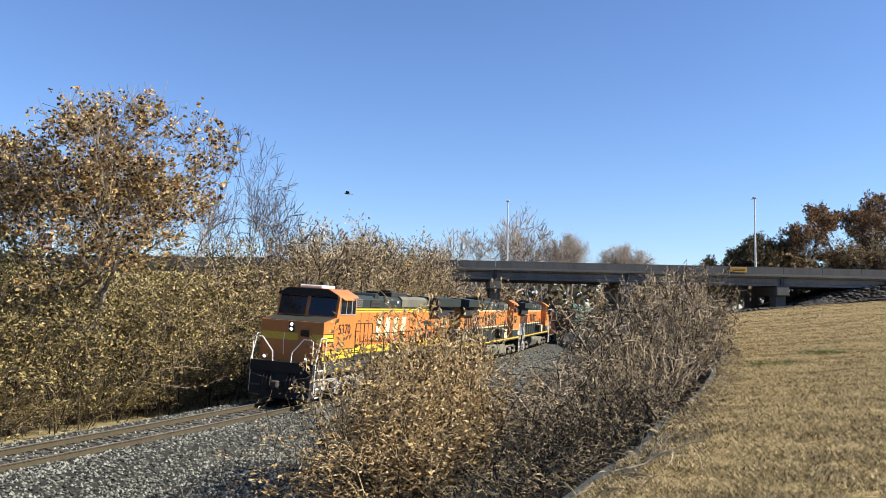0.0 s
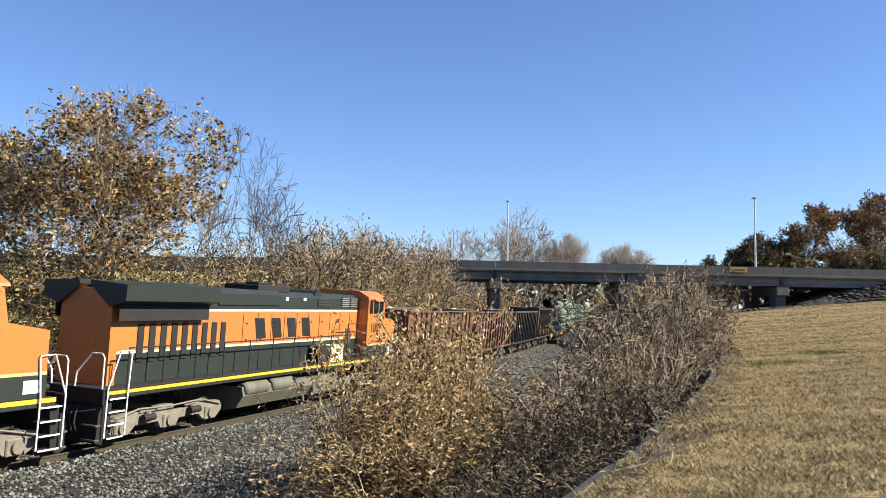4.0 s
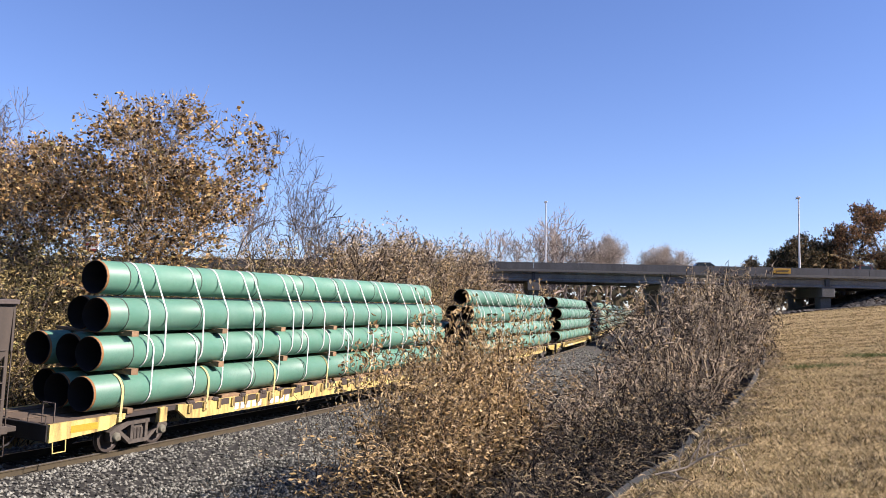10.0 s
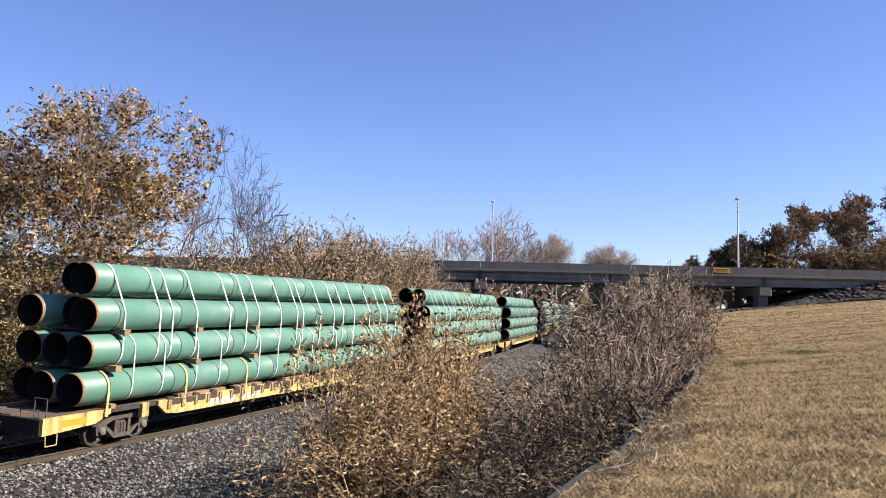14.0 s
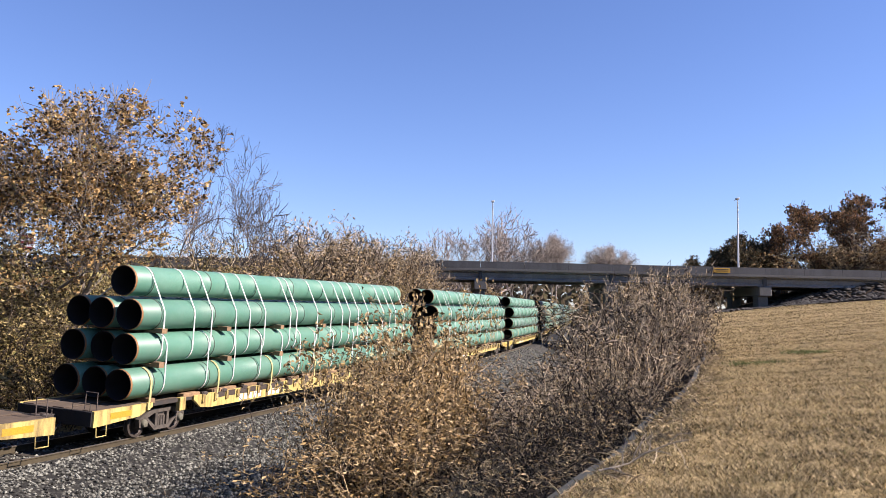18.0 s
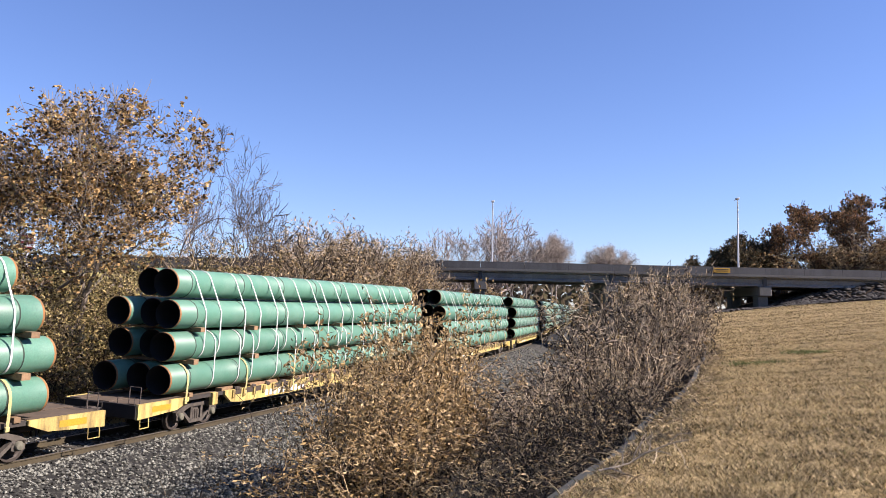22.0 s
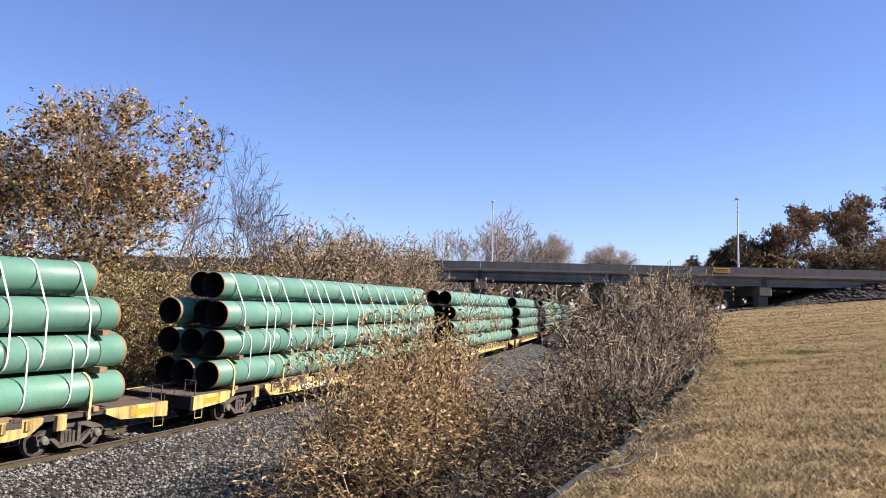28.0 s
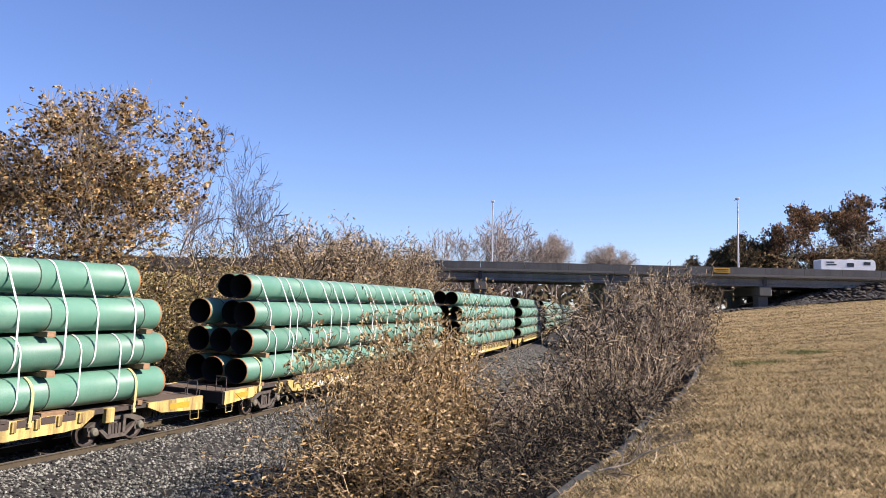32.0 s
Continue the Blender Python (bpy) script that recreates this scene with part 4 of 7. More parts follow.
def slope_shrubs():
    # tan-leaved shrubs: distance along the line, lat, height
    for i, (s, l, h) in enumerate(((4.6, 11.9, 2.2), (5.6, 12.6, 2.4), (6.2, 11.3, 3.0), (7.2, 12.3, 3.0), (7.8, 10.9, 3.3), (8.8, 11.9, 3.2), (9.6, 10.6, 3.5), (10.4, 11.4, 3.4), (11.4, 10.4, 3.6), (12.6, 10.6, 3.6), (4.0, 12.9, 1.6), (8.2, 12.7, 1.9), (13.4, 9.7, 3.4), (12.2, 9.6, 3.2), (10.6, 9.8, 2.8))):
        p = track(s, l, 0, 0)
        plant("shrub", TAN[i % 4], "thin leafy shrub with tan autumn leaves on the slope", "shrub", "shrubs between line and lawn", p.x, p.y, rnd.uniform(0, 360), 0.95, 1.22 * h / reach(TAN[i % 4]))
    for i, (s, l, h) in enumerate(((3.2, 11.2, 2.6), (4.3, 11.0, 2.9), (5.2, 11.9, 2.6), (5.9, 10.5, 3.3), (6.9, 11.5, 3.0), (7.4, 10.2, 3.4), (8.6, 11.0, 3.3), (9.4, 10.0, 3.5), (4.9, 12.9, 1.9), (6.6, 12.9, 2.3), (10.2, 12.2, 2.6), (8.0, 9.6, 2.6), (2.4, 10.8, 2.2))):
        p = track(s, l, 0, 0)
        plant("shrub", STEMS[i % 3], "thin dark upright stems with few tan leaves", "shrub", "shrubs between line and lawn", p.x, p.y, rnd.uniform(0, 360), 0.85, h / reach(STEMS[i % 3]))
    # dense bare shrubs, row by row up the slope: distance, height
    rows = {11.6: ((15.5, 0.8), (18, 1.3), (21, 2.0), (24.5, 2.1), (29, 2.1), (34, 2.0), (41, 2.0)),
            13.2: ((8.5, 0.8), (10.5, 1.0), (12.5, 1.5), (15, 2.1), (17.5, 2.4), (20, 2.5), (23, 2.7), (27, 3.0), (32, 3.2), (38, 3.2), (46, 3.2), (56, 3.2)),
            14.6: ((3.4, 0.5), (4.6, 0.7), (6, 1.2), (8, 1.7), (9, 1.6), (10, 1.8), (12, 2.2), (14, 2.4), (16.5, 2.9), (19, 3.4), (22, 3.7), (25.5, 4.4), (30, 4.8), (36, 5.0), (44, 5.0), (54, 4.9)),
            15.35: ((3.6, 0.5), (4.7, 0.8), (5.6, 1.2), (6.6, 1.6), (7.6, 1.8), (8.6, 2.0), (10, 2.5), (12, 2.9), (14, 3.0), (16.3, 3.2), (18.8, 3.4), (21.5, 3.7), (25, 4.1), (30, 4.4), (37, 4.8), (46, 5.0)),
            16.9: ((1.2, 0.4), (1.9, 0.45), (2.7, 0.5), (3.5, 0.6), (4.4, 0.7), (5.4, 0.8), (6.5, 0.9)),
            16.15: ((1.0, 0.45), (1.7, 0.5), (2.4, 0.6), (3.2, 0.7), (4.1, 0.9), (5.0, 1.1)),
            16.05: ((3.0, 0.5), (3.9, 0.6), (4.9, 0.8), (6.0, 1.1), (7.2, 1.3), (8.4, 1.5), (9.5, 1.7), (11.2, 2.2), (13, 2.5), (15.2, 2.7), (17.5, 2.8), (20, 2.9), (23, 2.9), (27, 3.0), (32, 3.1), (39, 3.7))}
    n = 0
    for l, row in rows.items():
        for s, h in row:
            p = track(s + rnd.uniform(-0.4, 0.4), l + rnd.uniform(-0.3, 0.3) + (0.35 if l > 15 and s > 14 else 0.0), 0, 0)
            h *= rnd.uniform(0.9, 1.06) * (0.66 if l < 14 else 0.78 if l < 15 and s < 18 else 1.0)
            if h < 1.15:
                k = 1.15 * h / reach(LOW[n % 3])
                plant("shrub", LOW[n % 3], "low tangle of bare twigs on the slope, shade painted into its colour", "shrub", "shrubs between line and lawn", p.x, p.y, rnd.uniform(0, 360), 0.5 + 0.5 * k, k)
                n += 1
                continue
            plant("shrub", BARE[n % 4], "dense bare grey shrub with arching twigs on the slope", "shrub", "shrubs between line and lawn", p.x, p.y, rnd.uniform(0, 360), min(1.0, 0.45 + 0.16 * h) * (0.6 if l > 15.9 else 0.88 if l > 15 else 1.0), h / reach(BARE[n % 4]))
            n += 1


slope_shrubs()

# wooded bank beyond the line
BRUSH = [cooked(shrub_meshes(160 + i, 11, 7.2, 1.3, 2000, 0.17, kids=8, twigs=3, thick=0.032, fine=0.007), M["twig"], M["leaf_olive"]) for i in range(3)]
THICK = [cooked(shrub_meshes(170 + i, 8, 7.2, 1.4, 1100, 0.34, kids=5, twigs=2, thick=0.05, fine=0.03), M["twig"], M["leaf_thicket"]) for i in range(2)]
SMALL = [cooked(tree_meshes(180 + i, 9.5, 0.11, (1300, 800, 400)[i], 0.22, 0.06, (14, 8, 3), (22, 50), (0.34, 0.55), 0.3, fine=0.026, shrink=0.35, trunks=2, fork=0.18, leafy_to=(12.0, 9.0, 7.5)[i]), M["twig_grey"], M["leaf_thicket"]) for i in range(3)]
BAREBIG = [cooked(tree_meshes(200 + i, 12.5, 0.16, 0, 0, 0.2, (13, 9, 6), fine=0.016, ratio=(0.42, 0.66)), M["twig"], None) for i in range(2)]


def far_bank():
    for i, s in enumerate(np.arange(-6, 72, 2.6)):
        for l in (-6.2, -9.2):
            p = track(s + rnd.uniform(-0.8, 0.8), l + rnd.uniform(-0.8, 0.8), 0, 0)
            h = rnd.uniform(0.7, 1.1) * (0.85 if l > -7 else 1.1)
            plant("shrub", BRUSH[(i + int(l)) % 3], "tall yellowing brush beside the railway line", "shrub", "brush beyond the line", p.x, p.y, rnd.uniform(0, 360), 1.0, h)
    for i, s in enumerate(np.arange(6, 50, 2.3)):
        for l in (-12.0, -15.5):
            p = track(s + rnd.uniform(-0.8, 0.8), l + rnd.uniform(-0.8, 0.8), 0, 0)
            plant("shrub", BRUSH[(i + int(l)) % 3], "tall yellowing brush beside the railway line", "shrub", "brush beyond the line", p.x, p.y, rnd.uniform(0, 360), 1.15, rnd.uniform(0.95, 1.25) if s < 26 else rnd.uniform(0.6, 0.85))
    for i, s in enumerate(np.arange(-3, 44, 1.2)):
        p = track(s + rnd.uniform(-0.4, 0.4), -6.6 + rnd.uniform(-0.4, 0.4), 0, 0)
        plant("shrub", BRUSH[i % 3], "low tangled brush at the foot of the bank", "shrub", "brush beyond the line", p.x, p.y, rnd.uniform(0, 360), 0.5, rnd.uniform(0.22, 0.36))
    # thicket trees in three rows: distance along the line, height
    rows = {-8.5: ((26, 7.6), (30, 8.3), (35, 9.4), (40, 10.2), (45, 10.4), (50, 10.9), (56, 11.6), (62, 11.1), (68, 10.8), (75, 10.6)),
            -12.0: ((42, 10.0), (45, 10.4), (48, 11.2), (51, 11.4), (54, 11.6), (57, 11.8), (60, 12.0), (63, 12.2), (66, 12.6), (70, 12.2), (73, 12.0), (77, 11.8), (81, 11.8)),
            -16.0: ((50, 11.2), (55, 11.9), (59, 12.2), (64, 12.6), (69, 13.0), (74, 13.2), (79, 13.4), (84, 13.4), (89, 13.2))}
    k = 0
    for l, row in rows.items():
        for s, h in row:
            p = track(s + rnd.uniform(-1, 1), l + rnd.uniform(-1, 1), 0, 0)
            plant("tree", SMALL[k % 3], "slim small tree with sparse tan leaves", "tree", "trees beyond the line", p.x, p.y, rnd.uniform(0, 360), 1.1, h * rnd.uniform(0.9, 1.05) / reach(SMALL[k % 3]))
            k += 1
    big = cooked(forked_meshes(231, 16.2, 0.24, 7, 21000, 0.18, bunch=5, bole=0.17, angle=(18, 44), lift=0.13, fine=0.012, leafspread=0.19, leafy_from=5.5, forks=2, narrow=0.4), M["bark_pale"], M["leaf_rust"])
    plant("tree", big, "tall tree with pale bark and rust-brown leaves", "tree", "trees beyond the line", -16.7, 36.5, 215, 0.95, 0.84)
    plant("tree", big, "tall tree with pale bark and rust-brown leaves", "tree", "trees beyond the line", -22.6, 37.5, 30, 0.8)
    fine = cooked(forked_meshes(215, 15.6, 0.16, 7, bole=0.2, angle=(18, 44), lift=0.07, wander=0.2, fine=0.010), M["twig_sky"], None)
    plant("tree", fine, "leafless tree with a haze of fine twigs", "tree", "trees beyond the line", -14.9, 42, 30, 0.7, 0.98)
    plant("tree", fine, "leafless tree with a haze of fine twigs", "tree", "trees beyond the line", -25.5, 40, 130, 0.8, 0.95)
    limby = [cooked(forked_meshes(217 + i, 13.0, 0.27, 6, bole=0.26, angle=(18, 42), lift=0.12, wander=0.2, fine=0.02, shoots=1), M["bark"], None) for i in range(2)]
    for x, y, h, k, turn in ((-14.4, 55, 13.4, 0, 20), (-16.8, 56, 13.4, 1, 100), (-12.3, 56, 12.8, 1, 250)):
        plant("tree", limby[k], "leafless tree with dark forking limbs", "tree", "trees beyond the line", x, y, turn, 0.55, h / 13.0)
    for x, y, h, k in ((-19.5, 50, 0.9, 1), (-24, 36, 0.85, 0), (-28, 44, 1.1, 1), (-24, 29, 0.72, 1), (-30, 33, 1.0, 0)):
        plant("tree", BAREBIG[k], "leafless tree with fine grey twigs", "tree", "trees beyond the line", x, y, rnd.uniform(0, 360), h)


far_bank()

FAR = [cooked(forked_meshes(260, 18, 0.5, 7, bole=0.16, angle=(20, 46), lift=0.06, wander=0.16, fine=0.024, shoots=3, forks=2), M["twig_far"], M["twig_haze"]), cooked(dome_meshes(261, 18, 6.0, 5.5, 0.3, 26, 9, 12, 0.026, 26000, 0.17), M["twig_far"], M["twig_haze"])]
OAK = [cooked(forked_meshes(280 + i, 15, 0.4, 6, 12000, 0.36, bunch=6, bole=0.15, angle=(22, 52), lift=0.04, fine=0.03, leafspread=0.38, narrow=0.42), M["bark"], M["leaf_oak"]) for i in range(2)]
OAK.append(cooked(forked_meshes(283, 15, 0.35, 6, 12000, 0.34, bunch=6, bole=0.14, angle=(22, 50), lift=0.05, fine=0.03, leafspread=0.36, narrow=0.42), M["bark"], M["leaf_dark"]))


def distance():
    for x, y, top, k, wide in ((7.0, 150, 20.6, 0, 1.05), (13.3, 155, 18.5, 0, 0.62), (21.0, 158, 18.0, 1, 0.85), (35.0, 172, 17.2, 1, 1.05), (0, 170, 14.5, 0, 1.0), (-6, 165, 15.0, 1, 1.0), (-14, 150, 14.0, 0, 1.0), (-20, 140, 14.0, 1, 1.0)):
        plant("tree", FAR[k], "distant leafless tree beyond the overpass", "tree", "distant trees", x, y, rnd.uniform(0, 360), wide, (top - ground_at(x, y)) / reach(FAR[k]))
    for x, y, top in ((33.8, 118, 9.6), (35.6, 121, 10.6), (37.5, 119, 11.6), (40, 121, 13.4), (42.2, 117, 13.2), (43.5, 120, 14.4), (46, 123, 15.8), (49, 120, 17.0), (52.5, 124, 19.0), (56, 121, 20.6), (58, 118, 18.6), (60, 126, 20.6), (64, 122, 19.6), (69, 127, 23), (75, 123, 21)):
        z = ground_at(x, y)
        oak = OAK[2] if x < 47 else OAK[int(x) % 2]
        plant("tree", oak, "dark oak with clinging brown leaves behind the overpass" if oak is not OAK[2] else "dark green-brown tree behind the overpass", "tree", "oaks behind the overpass", x, y, rnd.uniform(0, 360), 0.8 * (top - z) / 15.0, (top - z) / 15.3)
    for x, y, h in ((-3.5, 93, 11.4), (-5.5, 90, 11.8), (-7.5, 95, 12.4), (-9.5, 91, 12.4), (-2.6, 96, 11.0), (-12, 88, 12.6)):
        plant("tree", SMALL[int(y) % 3], "slim small tree with sparse tan leaves", "tree", "trees beyond the line", x, y, rnd.uniform(0, 360), 1.1, h / reach(SMALL[int(y) % 3]))
    for x, y, top in ((55, 115.5, 16), (59, 117, 17), (63, 116, 18), (67, 118, 17), (48.5, 90, 8.8)):
        z = ground_at(x, y)
        plant("tree", BAREBIG[int(x) % 2], "bare grey-brown tree by the end of the overpass", "tree", "oaks behind the overpass", x, y, rnd.uniform(0, 360), (top - z) / 13.5)
    for i in range(12):
        x, y = 34 + i * 2.6, rnd.uniform(114, 118)
        plant("shrub", THICK[i % 2], "tangled brush behind the overpass", "shrub", "distant trees", x, y, rnd.uniform(0, 360), 1.0, rnd.uniform(0.7, 0.95))
    for i in range(13):
        x, y = -30 + i * 6.0, rnd.uniform(132, 180)
        if abs(lateral(x, y)[1][0]) < 7.5:
            continue
        plant("tree", SMALL[i % 3], "brown thicket tree beyond the overpass", "tree", "distant trees", x, y, rnd.uniform(0, 360), rnd.uniform(0.6, 0.85))
    for x, y, top in ((57, 114.5, 15.5), (62, 115, 16.5), (66.5, 114.5, 17), (71, 116, 17)):
        plant("tree", SMALL[1], "half-bare grey-brown tree by the end of the overpass", "tree", "oaks behind the overpass", x, y, rnd.uniform(0, 360), 1.5, (top - ground_at(x, y)) / reach(SMALL[1]))
    for i in range(36):
        x, y = -8 + i * 1.4, rnd.uniform(122, 146)
        if abs(lateral(x, y)[1][0]) < 7.5:
            continue
        plant("shrub", THICK[i % 2], "tangled brush behind the overpass", "shrub", "distant trees", x, y, rnd.uniform(0, 360), 1.3, rnd.uniform(1.0, 1.2))
    # far woods that close the view
    r2 = random.Random(77)
    sh = Shape()
    for _ in range(22000):
        x, y = r2.uniform(-330, 330), r2.uniform(195, 260)
        c = Vector((x, y, -2 + (14 + 2.2 * math.sin(x * 0.11) + 1.5 * math.sin(x * 0.37 + 1)) * r2.random() ** 0.8))
        d = Vector((r2.gauss(0, 1), r2.gauss(0, 0.4), r2.gauss(0, 1))).normalized() * r2.uniform(0.6, 1.5)
        w = d.cross(Vector((r2.gauss(0, 0.3), 1, r2.gauss(0, 0.3)))).normalized() * r2.uniform(0.3, 0.8)
        sh.add([tuple(c - d), tuple(c + w), tuple(c + d), tuple(c - w)], [(0, 1, 2), (0, 2, 3)])
    mesh_thing("far_woods", sh, M["leaf_far"], "brown and olive woods in the distance", "woods", kind="stuff", angle=0)


distance()


def grass_blades(name, count, region, height, mat, label, seed, patches=None):
    """Short bent blades of mown grass on the lawn."""
    r2 = random.Random(seed)
    P = []
    while len(P) < count:
        if patches:
            cx, cy, rad = patches[r2.randrange(len(patches))]
            x, y = cx + r2.gauss(0, rad), cy + r2.gauss(0, rad * 1.5)
        else:
            u = r2.random()
            y = region[0] * (region[1] / region[0]) ** u
            x = y * r2.uniform(0.10, 0.62)
        P.append((x, y))
    P = np.array(P)
    _, lat = lateral(P[:, 0], P[:, 1])
    P = P[lat > 17.27]
    Z = ground_z(P[:, 0], P[:, 1])
    sh = Shape()
    for (x, y), z in zip(P, Z):
        k = 0.5 + y / 16.0
        L = height * r2.uniform(0.5, 1.3) * (0.8 + y / 40)
        a, b = r2.uniform(0, 6.283), r2.uniform(0, 6.283)
        w = 0.0075 * k
        dx, dy = math.cos(a) * w, math.sin(a) * w
        up = abs(r2.gauss(0.5, 0.3)) + 0.1
        lx, ly = math.cos(b) * L, math.sin(b) * L
        sh.add([(x - dx, y - dy, z - 0.004), (x + dx, y + dy, z - 0.004), (x + lx, y + ly, z + L * up)], [(0, 1, 2)])
    mesh_thing(name, sh, mat, label, "grass", kind="stuff", angle=0)


grass_blades("lawn_grass", 280000, (5.0, 94.0), 0.044, M["grass_dry"], "short dry tan grass of the lawn", 31)
grass_blades("green_weeds", 2600, None, 0.09, M["grass_green"], "small green weed patches in the dry lawn", 32, [(8.6, 22.5, 0.35), (11.3, 25.5, 0.3), (13.5, 20, 0.5), (7.9, 12.5, 0.3)])


def straw_clump(x, y, count, length, spread, seed, flat=0.35, mat="straw", rise=1.0):
    """A tuft of long bleached dead grass."""
    r2 = random.Random(seed)
    sh = Shape()
    for _ in range(count):
        a = r2.uniform(0, 6.283)
        px, py = x + r2.gauss(0, spread), y + r2.gauss(0, spread)
        z = ground_at(px, py)
        L = length * r2.uniform(0.5, 1.2)
        up = r2.uniform(flat, 1.0)
        path = []
        for i in range(5):
            u = i / 4
            path.append((px + math.cos(a) * L * 0.7 * u, py + math.sin(a) * L * 0.7 * u, z + rise * up * L * (u - 0.75 * u * u)))
        sh.tube(path, [0.007, 0.008, 0.007, 0.005, 0.003], 3)
    mesh_thing("dead_grass_clump", sh, M[mat], "clump of bleached dead grass" if mat == "straw" else "tuft of yellow-green grass beside the line", "dead grass", kind="stuff", angle=0)


def straw():
    k = 0
    for s in np.arange(-4, 26, 0.9):
        p = track(s, -4.0 + rnd.uniform(-0.5, 0.5), 0, 0)
        straw_clump(p.x, p.y, 30, 0.45, 0.45, 520 + k, 0.5, "verge")
        k += 1
    for s, l in ((15.0, 11.0), (15.8, 10.8), (16.6, 10.6), (17.5, 10.3), (18.6, 10.1), (16.2, 11.3)):
        p = track(s, l, 0, 0)
        straw_clump(p.x, p.y, 120, 1.3, 0.45, 560 + k, 0.7, "straw", 2.6)
        k += 1
    for s in np.arange(-0.5, 18, 0.8):
        p = track(s, 17.42 + rnd.uniform(-0.1, 0.2), 0, 0)
        straw_clump(p.x, p.y, 16, 0.34, 0.22, 400 + k)
        k += 1
    for s, l in ((11.5, 8.6), (12.5, 9.0), (13.5, 8.8), (14.5, 9.2), (16, 9.3)):
        p = track(s, l, 0, 0)
        straw_clump(p.x, p.y, 60, 1.0, 0.4, 430 + k)
        k += 1
    for s, l in ((4.4, 14.5), (3.4, 15.2), (3.9, 14.9), (2.9, 15.0), (3.2, 14.5)):
        p = track(s, l, 0, 0)
        straw_clump(p.x, p.y, 30, 0.75, 0.35, 460 + k, 0.6, "straw", 2.0)
        k += 1
    for s, l in ((2.2, 15.9), (3.0, 16.2), (3.6, 15.6), (2.6, 16.6)):
        p = track(s, l, 0, 0)
        straw_clump(p.x, p.y, 34, 0.55, 0.3, 600 + k, 0.4)
        k += 1
    for s, l in ((8.0, 6.6), (8.8, 7.4), (9.6, 7.9), (9.0, 6.9), (10.2, 8.2), (7.4, 7.2)):
        p = track(s, l, 0, 0)
        straw_clump(p.x, p.y, 60, 0.26, 0.4, 640 + k, 0.2, "weeds", 0.6)
        k += 1
    # fallen leaves on the slope under the shrubs
    r2 = random.Random(9)
    sh = Shape()
    for i in range(4200):
        p = track(r2.uniform(0, 22), r2.uniform(8.6, 14.5), 0, 0) if i < 3700 else track(r2.uniform(0, 6), r2.uniform(14.5, 17.3), 0, 0)
        z = ground_at(p.x, p.y) + 0.012
        a, L = r2.uniform(0, 6.283), r2.uniform(0.016, 0.034)
        dx, dy = math.cos(a) * L, math.sin(a) * L
        t1, t2 = r2.uniform(-0.02, 0.02), r2.uniform(0, 0.03)
        sh.add([(p.x - dx, p.y - dy, z), (p.x + dy * 0.5, p.y - dx * 0.5, z + t1), (p.x + dx, p.y + dy, z + t2), (p.x - dy * 0.5, p.y + dx * 0.5, z - t1)], [(0, 1, 2), (0, 2, 3)])
    mesh_thing("fallen_leaves", sh, M["leaf_tan"], "fallen tan leaves under the shrubs", "leaves", kind="stuff", angle=0)
    # a fallen dead branch at the lawn's edge
    w = Wood(77)
    w.fine = 0.005
    p = track(0.75, 17.42, 0, 0)
    z = ground_at(p.x, p.y)
    w.grow(Vector((0, 0, 0.05)), Vector((0.93, 0.1, 0.2)), 1.0, 0.013, 0, [dict(n=6, wander=0.22, lift=0.0, seg=5, kids=11, angle=(25, 70), ratio=(0.3, 0.6), thin=0.7, end=0.5, **{"from": 0.05}), dict(n=4, wander=0.2, lift=0.0, seg=3, end=0.5)])
    mesh_thing("dead_branch", w.sh, M["bleached"], "bleached dead branch lying at the lawn edge", "branch", kind="stuff", at=pose(p.x, p.y, z))
    # tall bare weed stalks on the gravel
    for i, (s, l, h) in enumerate(((1.0, 7.6, 1.5), (2.6, 7.9, 1.1), (3.8, 8.4, 0.9), (4.6, 8.0, 1.3), (5.4, 8.9, 1.6), (2.0, 8.8, 1.0))):
        w = Wood(500 + i)
        w.fine = 0.004
        w.grow(Vector((0, 0, -0.05)), Vector((0.05, 0, 1)), h, 0.009, 0, [dict(n=7, wander=0.1, lift=0.02, seg=4, kids=5, angle=(20, 55), ratio=(0.2, 0.45), thin=0.6, end=0.4, **{"from": 0.35}), dict(n=3, wander=0.2, lift=0.02, seg=3, end=0.5)])
        p = track(s, l, 0, 0)
        mesh_thing("weed_stalk", w.sh, M["twig_grey"], "thin dry weed stalk on the gravel", "weed", "weed stalks", at=pose(p.x, p.y, ground_at(p.x, p.y)))


straw()


# ---- train; x forwards, y towards the lawn, z up from the rail ----
def wheelset(parent, x, r=0.46, gauge=0.755):
    w = Shape()
    for y in (-gauge, gauge):
        s_ = 1 if y > 0 else -1
        w.lathe([(-0.07 * s_, 0.01), (-0.07 * s_, r + 0.03), (-0.045 * s_, r + 0.03), (-0.04 * s_, r), (0.06 * s_, r - 0.01), (0.06 * s_, r - 0.09), (0.025 * s_, r - 0.13), (0.03 * s_, 0.16), (0.08 * s_, 0.13), (0.08 * s_, 0.01)], (0, y, 0), "y", 20)
    w.cyl((0, -gauge, 0), (0, gauge, 0), 0.085, seg=8)
    return part("wheelset", w, M["wheel"], parent, at=pose(x, 0, r))


CAP = Shape().lathe([(0.0, 0.13), (0.05, 0.125), (0.08, 0.10), (0.09, 0.04), (0.1, 0.005)], (0, 0, 0), "y", 12).mesh("bearing_cap", M["tank_tan"])
BOLT = Shape().lathe([(0.0, 0.16), (0.05, 0.15), (0.06, 0.09), (0.09, 0.07), (0.1, 0.005)], (0, 0, 0), "y", 14).mesh("axle_cap", M["black"])


